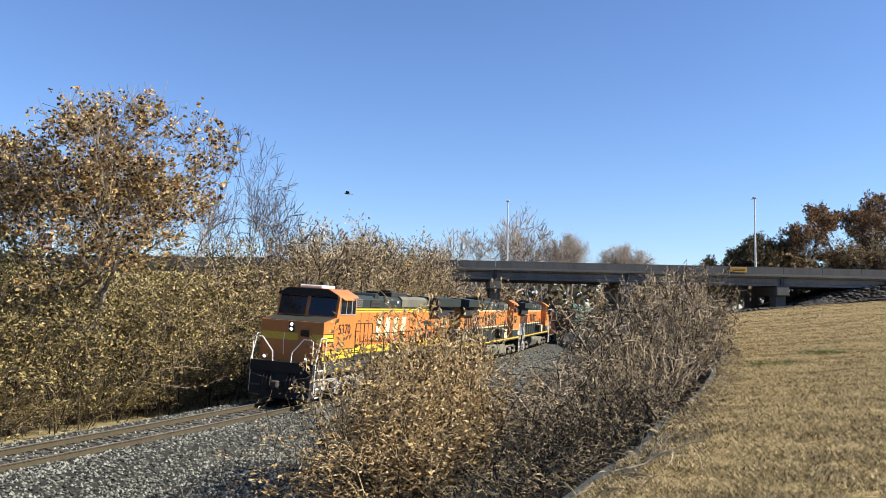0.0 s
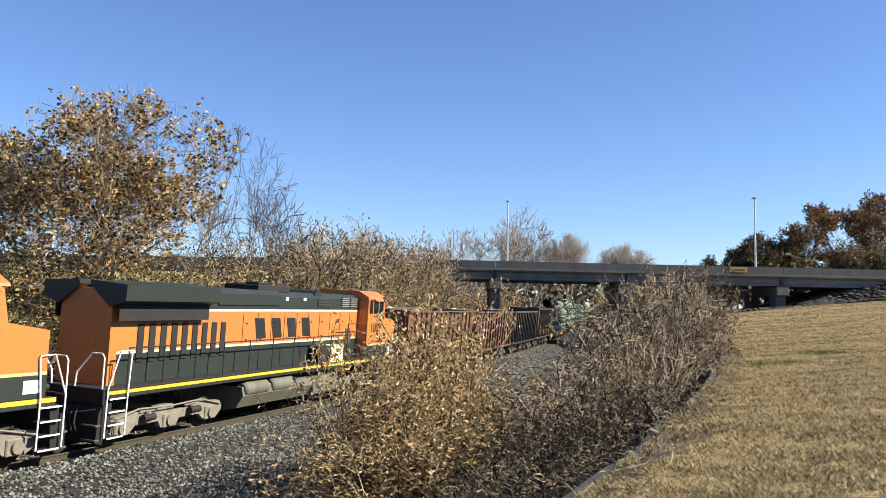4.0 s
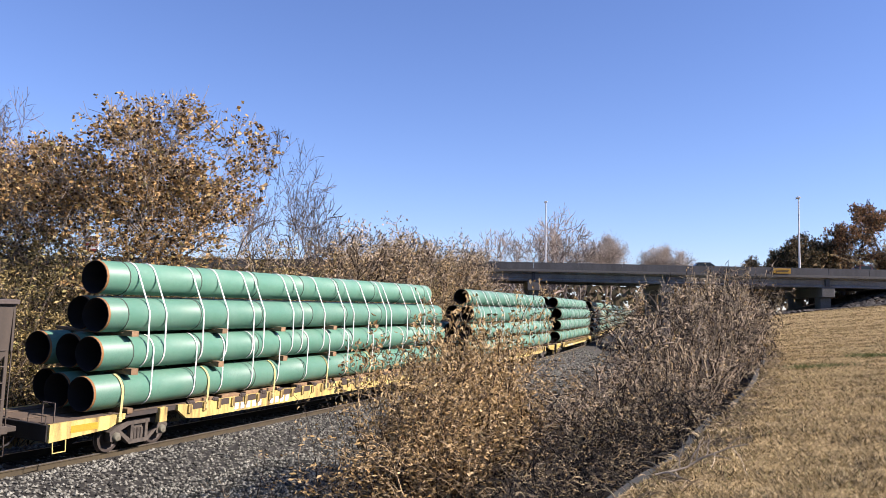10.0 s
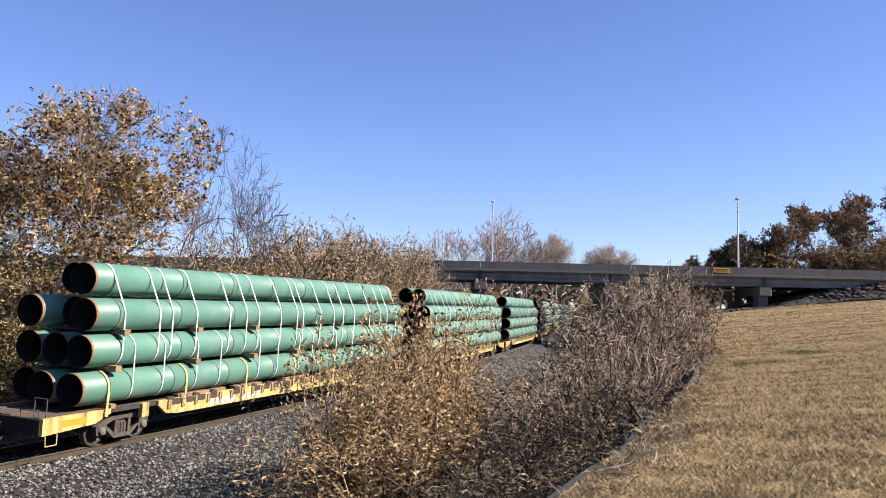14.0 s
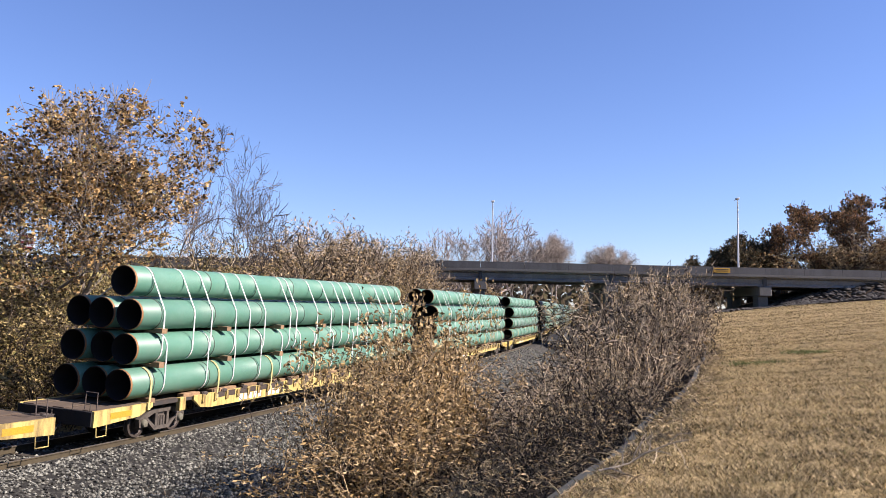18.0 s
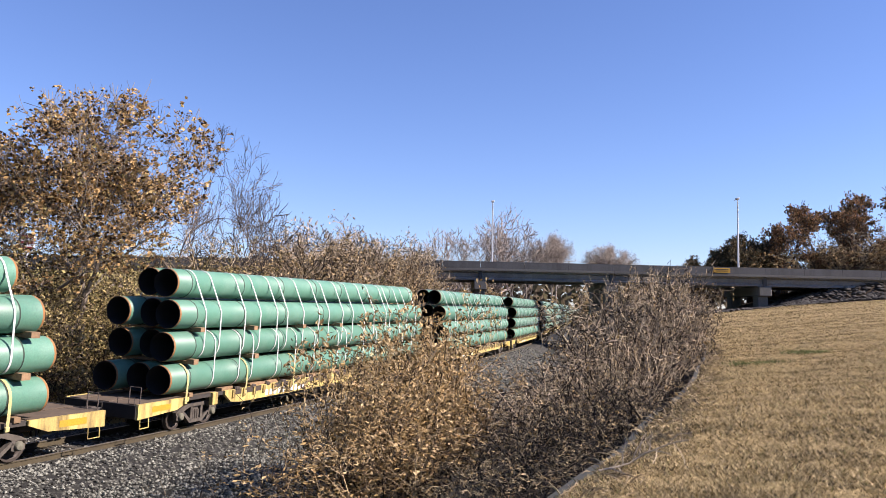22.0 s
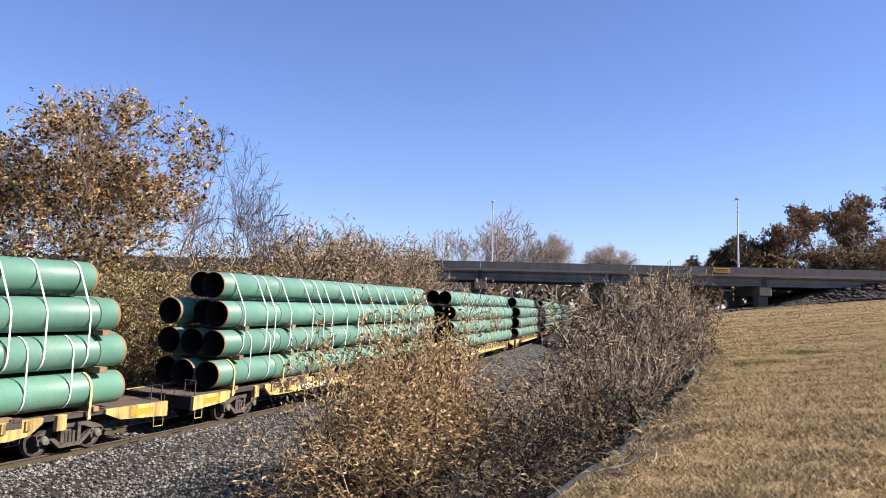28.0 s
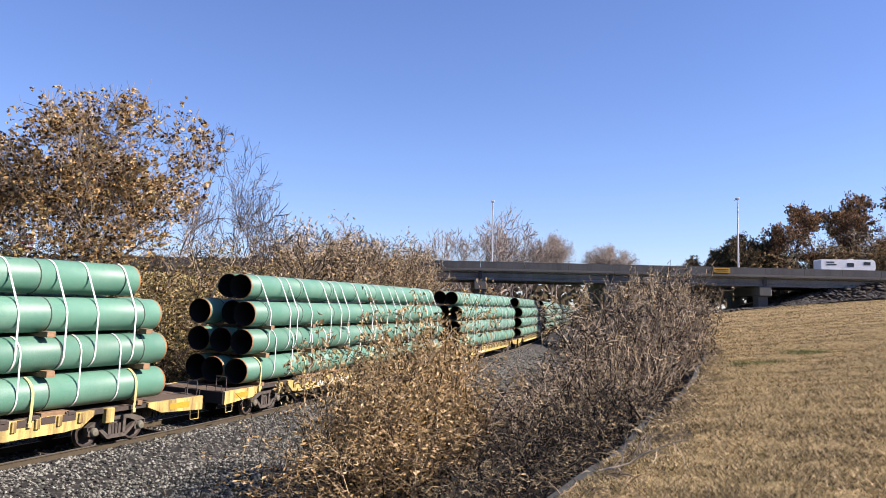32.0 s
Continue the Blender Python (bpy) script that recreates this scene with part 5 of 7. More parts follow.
def freight_truck(parent, x, mat):
    """A two-axle bogie with cast side frames."""
    t = Shape()
    for y in (-1.0, 1.0):
        a, b = y - 0.075, y + 0.075
        # arched top bar, bowed lower bar, columns and pedestals, open between
        t.prism([(-1.12, 0.60), (-0.95, 0.70), (-0.45, 0.86), (0.45, 0.86), (0.95, 0.70), (1.12, 0.60), (1.12, 0.50), (0.9, 0.55), (0.4, 0.72), (-0.4, 0.72), (-0.9, 0.55), (-1.12, 0.50)], "y", a, b)
        t.prism([(-0.75, 0.52), (-0.68, 0.58), (-0.30, 0.30), (0.30, 0.30), (0.68, 0.58), (0.75, 0.52), (0.36, 0.19), (-0.36, 0.19)], "y", a, b)
        for k in (-0.28, 0.28):
            t.box(k - 0.06, k + 0.06, a, b, 0.28, 0.74, 0.01)
        for k in (-0.89, 0.89):
            t.prism([(k - 0.2, 0.36), (k - 0.2, 0.6), (k + 0.2, 0.6), (k + 0.2, 0.36), (k + 0.12, 0.33), (k - 0.12, 0.33)], "y", a, b)
        for k in (-0.13, 0, 0.13):
            t.cyl((k, y, 0.29), (k, y, 0.6), 0.058, seg=8)
    t.box(-0.2, 0.2, -1.0, 1.0, 0.5, 0.8, 0.03)
    tr = part("truck", t, mat, parent, "cast steel two-axle truck", at=pose(x, 0, 0))
    for k in (-0.89, 0.89):
        wheelset(tr, k, 0.42)
        part("bearing_cap", CAP, None, tr, at=pose(k, 1.075, 0.46))
    return tr


def coupler(parent, x, way, mat, z=0.87):
    part("coupler", Shape().box(-0.1, 0.55, -0.09, 0.09, -0.08, 0.08, 0.02).box(0.42, 0.68, -0.14, 0.16, -0.14, 0.14, 0.04), mat, parent, at=pose(x, 0, z, 0, 0, 0 if way > 0 else 180))
    part("air_hose", Shape().tube([(0, 0.25, 0.05), (0.15, 0.27, -0.15), (0.35, 0.26, -0.33), (0.5, 0.2, -0.38)] if way > 0 else [(0, 0.25, 0.05), (-0.15, 0.27, -0.15), (-0.35, 0.26, -0.33), (-0.5, 0.2, -0.38)], 0.025, 6), M["black"], parent, at=pose(x, 0, z))


# --- flatcar with pipes ---
FLAT_L = 28.17
PIPE_R = 0.47
ROW_Z = (1.72, 2.77, 3.80, 4.80)
ROW_X = ((-11.55, 12.2), (-11.6, 12.05), (-11.3, 11.85), (-10.8, 11.45))


def pipe_mesh(x0, x1, seed):
    """A thick-walled pipe along x: green outside with dark spacer ropes round it, bare at its ends, shade painted black
    inside and on its end faces.
    """
    rr = random.Random(seed)
    r, t, seg = PIPE_R, 0.02, 20
    prof, slots = [(x0 + 0.08, r)], []
    for x in np.linspace(x0 + 0.95, x1 - 0.95, 8):
        x += rr.uniform(-0.3, 0.3)
        prof += [(x - 0.024, r), (x, r + 0.018), (x + 0.024, r)]
        slots += [0, 3, 3]
    prof.append((x1 - 0.08, r))
    slots.append(0)
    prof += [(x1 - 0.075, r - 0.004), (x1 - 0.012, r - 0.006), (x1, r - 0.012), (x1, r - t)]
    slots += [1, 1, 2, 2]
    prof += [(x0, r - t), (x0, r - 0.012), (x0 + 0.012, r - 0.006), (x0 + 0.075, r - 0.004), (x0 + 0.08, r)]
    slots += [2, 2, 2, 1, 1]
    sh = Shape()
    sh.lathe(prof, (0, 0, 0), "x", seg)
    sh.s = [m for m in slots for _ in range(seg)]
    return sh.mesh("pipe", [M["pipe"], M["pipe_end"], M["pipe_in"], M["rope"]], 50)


PIPE_ME = [[pipe_mesh(a, b, 10 * i + k) for k in range(3)] for i, (a, b) in enumerate(ROW_X)]


def band(sh, pts, x, w):
    """A flat strap of width w along x, laid over the (y, z) points."""
    n = len(pts)
    out = []
    for i, (y, z) in enumerate(pts):
        a, b = pts[max(i - 1, 0)], pts[min(i + 1, n - 1)]
        ty, tz = b[0] - a[0], b[1] - a[1]
        L = math.hypot(ty, tz) or 1
        ny, nz = tz / L * 0.006, -ty / L * 0.006
        out += [(x - w, y - ny, z - nz), (x + w, y - ny, z - nz), (x + w, y + ny, z + nz), (x - w, y + ny, z + nz)]
    F = []
    for i in range(n - 1):
        for k in range(4):
            F.append((4 * i + k, 4 * i + (k + 1) % 4, 4 * i + 4 + (k + 1) % 4, 4 * i + 4 + k))
    sh.add(out, F)


def arc(cy, cz, r, a0, a1, n=8):
    return [(cy + r * math.cos(radians(a0 + (a1 - a0) * i / n)), cz + r * math.sin(radians(a0 + (a1 - a0) * i / n))) for i in range(n + 1)]


POCKET = Shape().box(-0.07, 0.07, 1.371, 1.43, 0.86, 1.13, 0.01).mesh("stake_pocket", M["car_yellow"])
GAP = Shape().box(-0.22, 0.22, 1.371, 1.379, 0.95, 1.142).mesh("pocket_gap", M["steel_dark"])


STENCIL = Shape().box(0, 0.2, 1.372, 1.385, 0.72, 0.93).mesh("stencil_bar", M["mark_white"])
WINCH = Shape().box(-0.11, 0.11, 1.24, 1.40, 1.10, 1.22, 0.02).cyl((-0.16, 1.34, 1.16), (0.16, 1.34, 1.16), 0.045, seg=8).mesh("strap_winch", M["steel_dark"])
DUNNAGE = Shape().box(-0.42, 0.42, -0.13, 0.13, 0.0, 0.13, 0.012).mesh("dunnage_block", M["timber"])


def flatcar(top, third, seed):
    rr = random.Random(seed)
    car = thing("flatcar", "yellow railway flatcar carrying strapped green steel pipes", "flatcar", "cars of the train")
    h = FLAT_L / 2
    # frame
    part("deck", Shape().box(-13.5, 13.5, -1.28, 1.28, 1.02, 1.10, 0.01), M["deck_wood"], car, "worn board floor")
    part("centre_sill", Shape().box(-13.3, 13.3, -0.32, 0.32, 0.62, 1.02, 0.02), M["steel_dark"], car)
    for y in (-1.0, 1.0):
        side = part("side_sill", Shape().prism([(-8.9, 1.14), (-8.9, 1.0), (-8.5, 0.72), (-7.9, 0.66), (7.9, 0.66), (8.5, 0.72), (8.9, 1.0), (8.9, 1.14)], "y", y * 1.27, y * 1.37), M["car_yellow"], car, "rust-streaked yellow side sill")
        if y > 0:
            for x in np.arange(-8.4, 8.5, 0.7):
                part("stake_pocket", POCKET, None, side, at=pose(x, 0, 0))
            for x in np.arange(-8.05, 8.3, 0.7):
                if rr.random() < 0.75:
                    part("pocket_gap", GAP, None, side, at=pose(x + rr.uniform(-0.05, 0.05), 0, 0))
            for k in range(9):
                x0 = 3.0 + k * 0.32 + (0.4 if k > 3 else 0)
                part("stencil_bar", STENCIL, None, side, at=pose(x0, 0, 0))
        for x in (-1, 1):
            part("end_side_plate", Shape().prism([(x * 13.5, 1.13), (x * 13.5, 0.68), (x * 11.6, 0.78), (x * 11.0, 1.0), (x * 11.0, 1.13)], "y", y * 1.26, y * 1.36), M["car_yellow"], car, "yellow end side plate")
            part("end_marking", Shape().box(x * 12.4 - 0.45, x * 12.4 + 0.45, y * 1.361, y * 1.366, 0.84, 1.02), M["sign_yellow"], car)
            part("bolster_post", Shape().box(x * 9.5 - 0.16, x * 9.5 + 0.16, y * 1.22, y * 1.38, 0.72, 1.14, 0.015), M["car_yellow"], car)
            part("deck_edge", Shape().box(min(x * 8.9, x * 11.0), max(x * 8.9, x * 11.0), y * 1.25 - 0.04, y * 1.25 + 0.04, 1.0, 1.12), M["steel_dark"], car)
    for x in (-1, 1):
        part("end_sill", Shape().box(x * 13.5 - 0.05, x * 13.5 + 0.05, -1.3, 1.3, 0.70, 1.11, 0.01), M["black"], car)
        part("step", Shape().tube([(x * 13.35, 1.32, 0.72), (x * 13.35, 1.34, 0.4), (x * 12.95, 1.34, 0.4), (x * 12.95, 1.32, 0.74)], 0.02, 6), M["car_yellow"], car)
        part("grab_iron", Shape().tube([(x * 13.5, 1.2, 1.1), (x * 13.5, 1.2, 1.32), (x * 13.5, 0.6, 1.32), (x * 13.5, 0.6, 1.1)], 0.015, 6), M["steel_dark"], car)
        freight_truck(car, x * 10.1, M["truck_brown"])
        coupler(car, x * 13.4, x, M["steel_dark"])
    for x in np.arange(-8.2, 8.4, 1.17):
        part("strap_winch", WINCH, None, car, at=pose(x + rr.uniform(-0.15, 0.15), 0, 0))
        if rr.random() < 0.75:
            part("dunnage_block", DUNNAGE, None, car, at=pose(x + rr.uniform(0.3, 0.8), rr.uniform(1.08, 1.2), 1.1, 0, 0, rr.uniform(-9, 9)))
    for x in (-1, 1):
        for y in (-0.5, 0.0, 0.5):
            part("deck_plank", Shape().box(min(x * 11.1, x * 13.4), max(x * 11.1, x * 13.4), y * 2.1 - 0.2, y * 2.1 + 0.2, 1.101, 1.125, 0.006), M["deck_wood"], car)
        part("hand_brake_rail", Shape().tube([(x * 13.3, 1.25, 1.1), (x * 13.3, 1.25, 1.62), (x * 13.3, 0.85, 1.62), (x * 13.3, 0.85, 1.1)], 0.018, 6), M["steel_worn"], car)
    # load
    lat3 = (-0.945, 0.0, 0.945)
    rows = [lat3, lat3, lat3 if third == 3 else (-0.03, 0.915), (-0.47, 0.475) if top == 2 else (0.43,)]
    for k, ys in enumerate(rows):
        for j, y in enumerate(ys):
            part("pipe", PIPE_ME[k][(j + k) % 3], None, car, at=pose(rr.uniform(-0.12, 0.12) * (1 if k < 3 else 2) + (0 if j == len(ys) - 1 else rr.uniform(-0.6, 0.1)), y, ROW_Z[k], rr.uniform(0, 360)))
    xs = [10.9 - i * 3.6 for i in range(7)]
    for k in range(4):
        base = (1.10, ROW_Z[0] + PIPE_R, ROW_Z[1] + PIPE_R, ROW_Z[2] + PIPE_R)[k]
        up = ROW_Z[k] - PIPE_R
        half = 1.34 if k < 3 else 0.8
        me = Shape().box(-0.1, 0.1, -half, half, base, up - 0.003, 0.01).mesh("timber_bearer", M["timber"])
        wedge = Shape().prism([(half + 0.16, base + 0.0), (half + 0.16, up + 0.06), (half - 0.1, up + 0.06), (half - 0.24, base + 0.0)], "x", -0.13, 0.13).mesh("wedge", M["timber"])
        for x in xs:
            if k == 3:
                continue
            o = part("timber_bearer", me, None, car, at=pose(x + rr.uniform(-0.2, 0.2), 0, 0))
            if k:
                part("wedge", wedge, None, o)
    r = PIPE_R + 0.012
    # white straps: over the top rows and down the side, and inner loops round the lower rows
    ytop, zt = rows[3][-1], ROW_Z[3]
    y3 = rows[2][-1]
    for i in range(18):
        x = 10.7 - i * 1.23 + rr.uniform(-0.45, 0.45)
        sh = Shape()
        a = arc(ytop, zt, r, 100, 28) + arc(y3, ROW_Z[2], r, 28, 0, 3) + arc(0.945, ROW_Z[1], r, 0, -60, 5)
        far_y = rows[3][0]
        b = arc(-0.945, ROW_Z[1], r, 240, 180, 4) + arc(rows[2][0], ROW_Z[2], r, 180, 152, 3) + arc(far_y, zt, r, 152, 88, 6)
        band(sh, (b + a) if i % 3 != 2 else a, x, 0.028)
        part("strap", sh, M["strap"], car, "white webbing strap")
    for i in range(13):
        x = 10.3 - i * 1.66 + rr.uniform(-0.5, 0.5)
        sh = Shape()
        band(sh, arc(0.945, ROW_Z[1], r + 0.004, 80, 0, 6) + arc(0.945, ROW_Z[0], r + 0.004, 0, -65, 5), x, 0.024)
        part("strap", sh, M["strap"], car, "white webbing strap")
    for x in xs:
        sh = Shape()
        band(sh, arc(0.945, ROW_Z[0], r + 0.01, 75, 0, 6) + [(1.43, 1.3), (1.40, 1.0)], x + 0.35, 0.045)
        sh.box(x + 0.29, x + 0.41, 1.375, 1.44, 0.93, 1.06, 0.01)
        part("ratchet_strap", sh, M["strap_yellow"], car, "yellow ratchet strap")
    return car


# --- open hopper ---
HOP_L = 14.2


def hopper(colour, top, kind_label, marks, number, seed):
    rr = random.Random(seed)
    car = thing("hopper_car", kind_label, "hopper car", "cars of the train")
    m = M[colour]
    hx, yt, yb = 6.62, 1.53, 1.40
    wall = lambda z: yb + (yt - yb) * (z - 1.12) / (top - 1.12)
    for sd in (-1, 1):
        sh = Shape()
        poly = [(-hx, top - 0.12), (-hx, 3.0 * top / 4.2), (-5.55, 1.95), (-5.2, 1.2), (5.2, 1.2), (5.55, 1.95), (hx, 3.0 * top / 4.2), (hx, top - 0.12)]
        n = len(poly)
        out = [(x, sd * wall(z), z) for x, z in poly] + [(x, sd * (wall(z) - 0.03), z) for x, z in poly]
        sh.add(out, [tuple(range(n)), tuple(range(n, 2 * n))[::-1]] + [(i, n + i, n + (i + 1) % n, (i + 1) % n) for i in range(n)])
        part("side_panel", sh, m, car)
        part("top_chord", Shape().box(-hx - 0.06, hx + 0.06, sd * 1.55 - 0.07, sd * 1.55 + 0.07, top - 0.11, top, 0.015), M["steel_worn"], car, "worn grey top chord")
        part("side_sill", Shape().box(-6.75, 6.75, sd * 1.37 - 0.07, sd * 1.37 + 0.09, 1.05, 1.24, 0.015), m, car)
        for i in range(13):
            x = -5.52 + i * 0.92
            z0 = 1.2
            r = Shape().add([(x - 0.05, sd * wall(z0), z0), (x + 0.05, sd * wall(z0), z0), (x + 0.05, sd * (wall(z0) + 0.15), z0), (x - 0.05, sd * (wall(z0) + 0.15), z0),
                             (x - 0.05, sd * wall(top), top - 0.12), (x + 0.05, sd * wall(top), top - 0.12), (x + 0.05, sd * (wall(top) + 0.09), top - 0.12), (x - 0.05, sd * (wall(top) + 0.09), top - 0.12)],
                            [(0, 1, 5, 4), (1, 2, 6, 5), (2, 3, 7, 6), (3, 0, 4, 7), (4, 5, 6, 7), (3, 2, 1, 0)])
            part("rib", r, m, car)
        for x in (-1, 1):
            part("corner_post", Shape().box(x * 6.55 - 0.045, x * 6.55 + 0.045, sd * 1.42 - 0.045, sd * 1.42 + 0.045, 1.2, 3.2, 0.01), m, car)
    for x in (-1, 1):
        # end: upper vertical sheet, sloping floor sheet, ladder, platform
        part("end_sheet", Shape().box(x * hx - 0.03, x * hx + 0.03, -yt, yt, 3.0 * top / 4.2, top, 0.005), m, car)
        zs = 3.0 * top / 4.2
        part("slope_sheet", Shape().add([(x * hx, -1.46, zs), (x * hx, 1.46, zs), (x * 4.4, 1.40, 1.0), (x * 4.4, -1.40, 1.0), (x * (hx - 0.04), -1.46, zs + 0.03), (x * (hx - 0.04), 1.46, zs + 0.03), (x * 4.36, 1.40, 1.03), (x * 4.36, -1.40, 1.03)], [(0, 1, 2, 3), (7, 6, 5, 4), (0, 4, 5, 1), (2, 6, 7, 3), (1, 5, 6, 2), (3, 7, 4, 0)]), M["rib_shade"], car)
        part("end_platform", Shape().box(x * 6.75 - 0.25, x * 6.75 + 0.2, -1.4, 1.4, 1.08, 1.2, 0.01), m, car)
        part("end_beam", Shape().box(x * 6.2 - 0.05, x * 6.2 + 0.05, -1.2, 1.2, 1.2, 1.9), M["rib_shade"], car)
        lad = Shape()
        for y in (0.95, 1.38):
            lad.cyl((x * 6.72, y, 1.2), (x * 6.72, y, top - 0.2), 0.018, seg=6)
        for k in range(7):
            z = 1.45 + k * 0.4
            lad.cyl((x * 6.72, 0.95, z), (x * 6.72, 1.38, z), 0.014, seg=6)
        part("end_ladder", lad, m, car)
        lad = Shape()
        for k in range(5):
            z = 1.5 + k * 0.38
            lad.cyl((x * 6.5, 1.5, z), (x * 6.05, 1.5, z), 0.016, seg=6)
        lad.cyl((x * 6.05, 1.49, 1.2), (x * 6.05, 1.53, 3.1), 0.018, seg=6)
        part("side_ladder", lad, m, car)
        part("brake_rods", Shape().tube([(x * 6.4, 0.4, 1.2), (x * 6.0, 0.5, 1.7), (x * 5.6, 0.5, 1.75)], 0.04, 6).cyl((x * 6.3, -0.5, 1.25), (x * 6.3, 0.3, 1.25), 0.16, seg=10), M["steel_dark"], car)
        part("grab_iron", Shape().tube([(x * 6.68, 1.42, 1.0), (x * 6.68, 1.44, 0.55), (x * 6.3, 1.44, 0.55), (x * 6.3, 1.42, 1.0)], 0.018, 6), M["steel_dark"], car)
        freight_truck(car, x * 5.0, M["truck_brown"])
        coupler(car, x * 6.7, x, M["steel_dark"])
    for k in (-2.6, 0.0, 2.6):
        sh = Shape().add([(k - 1.25, -1.25, 1.15), (k + 1.25, -1.25, 1.15), (k + 1.25, 1.25, 1.15), (k - 1.25, 1.25, 1.15), (k - 0.35, -0.9, 0.42), (k + 0.35, -0.9, 0.42), (k + 0.35, 0.9, 0.42), (k - 0.35, 0.9, 0.42)],
                         [(0, 1, 5, 4), (1, 2, 6, 5), (2, 3, 7, 6), (3, 0, 4, 7), (4, 5, 6, 7)])
        # black here paints in the shade under the car
        part("chute", sh, M["black"], car)
        part("chute_gate", Shape().box(k - 0.5, k + 0.5, 0.9, 0.97, 0.36, 0.5, 0.01).cyl((k - 0.6, 1.0, 0.45), (k + 0.6, 1.0, 0.45), 0.03, seg=6), M["truck_brown"], car)
    if kind_label[0] != "t":
        part("top_patch", Shape().prism([(1.1, top - 0.01), (1.8, top - 0.01), (1.7, top + 0.03), (1.35, top + 0.05)], "y", -1.6, -1.4), M["cream"], car, "white patch on the rim")
    part("centre_sill", Shape().box(-6.6, 6.6, -0.25, 0.25, 0.75, 1.1, 0.02), M["steel_dark"], car)
    part("floor", Shape().box(-4.4, 4.4, -1.38, 1.38, 1.0, 1.06), M["rib_shade"], car)
    flat = lambda x, z, out=0.035: pose(x, wall(z) + out, z, 90, 0, 180)
    mark = M["mark_faded" if marks == "black" else "mark_white"]
    if number:
        lettering("car_number", number[0], 0.42, mark, car, flat(4.52, 1.97), "white stencilled number")
        lettering("car_number", number[1], 0.42, mark, car, flat(3.60, 1.97), "white stencilled number")
    for x0 in (3.74, 2.84):
        part("reporting_mark", Shape().box(x0, x0 + 0.2, wall(2.5) + 0.006, wall(2.5) + 0.012, 2.40, 2.66), mark, car, "stencilled block mark")
    sh = Shape()
    for x0, w, z in ((3.55, 0.55, 1.62), (3.55, 0.4, 1.5), (2.62, 0.6, 1.62), (2.62, 0.5, 1.5), (4.7, 0.35, 1.45)):
        sh.box(x0, x0 + w, wall(z) + 0.006, wall(z) + 0.011, z, z + 0.06)
    part("stencil_bars", sh, mark, car)
    sh = Shape()
    for x0, z, w, hh in ((-3.3, 1.9, 0.55, 0.5), (-1.0, 1.85, 0.5, 0.45)) if marks == "black" else ((-3.3, 1.9, 0.5, 0.5), (-4.15, 1.85, 0.38, 0.42)):
        sh.box(x0, x0 + w, wall(z) + 0.006, wall(z) + 0.011, z, z + 0.04).box(x0, x0 + w, wall(z) + 0.006, wall(z) + 0.011, z + hh, z + hh + 0.04)
        sh.box(x0, x0 + 0.04, wall(z) + 0.006, wall(z) + 0.011, z, z + hh).box(x0 + w - 0.04, x0 + w, wall(z) + 0.006, wall(z) + 0.011, z, z + hh)
        sh.box(x0 + 0.14, x0 + w - 0.14, wall(z) + 0.006, wall(z) + 0.011, z + 0.14, z + hh - 0.14)
    part("panel_marks", sh, mark, car, "white outlined panels")
    sh = Shape()
    if marks == "black":
        for x0, z, hh in ((5.12, 1.55, 0.95), (2.05, 1.42, 0.55), (-0.65, 1.38, 0.5), (-2.9, 1.38, 0.5), (-5.3, 1.8, 1.1)):
            sh.box(x0, x0 + 0.1, wall(z) + 0.166, wall(z) + 0.172, z, z + hh)
    else:
        for x0 in (5.0, 1.6, 0.3, -1.7, -3.9):
            sh.box(x0, x0 + 0.5, wall(1.42) + 0.006, wall(1.42) + 0.012, 1.36, 1.5)
        sh.box(-4.9, -4.45, wall(1.8) + 0.006, wall(1.8) + 0.012, 1.55, 1.95)
    part("reflective_strips", sh, M["yellow" if marks == "black" else "strip_orange"], car, "yellow reflective strips")
    if marks == "logo":
        for x0 in (-2.25, -3.2, -4.1, -5.0):
            part("emblem_underline", Shape().prism([(x0 - 0.08, 2.74), (x0 + 0.56, 2.74), (x0 + 0.62, 2.70), (x0 - 0.02, 2.70)][::-1], "y", wall(2.8) + 0.006, wall(2.8) + 0.012), mark, car)
            part("emblem_block", Shape().prism([(x0, 2.79), (x0 + 0.56, 2.79), (x0 + 0.44, 3.08), (x0 - 0.12, 3.08)], "y", wall(2.95) + 0.006, wall(2.95) + 0.012), mark, car, "white slanted emblem block")
    return car


# --- diesel locomotive ---
LOCO_L = 21.6


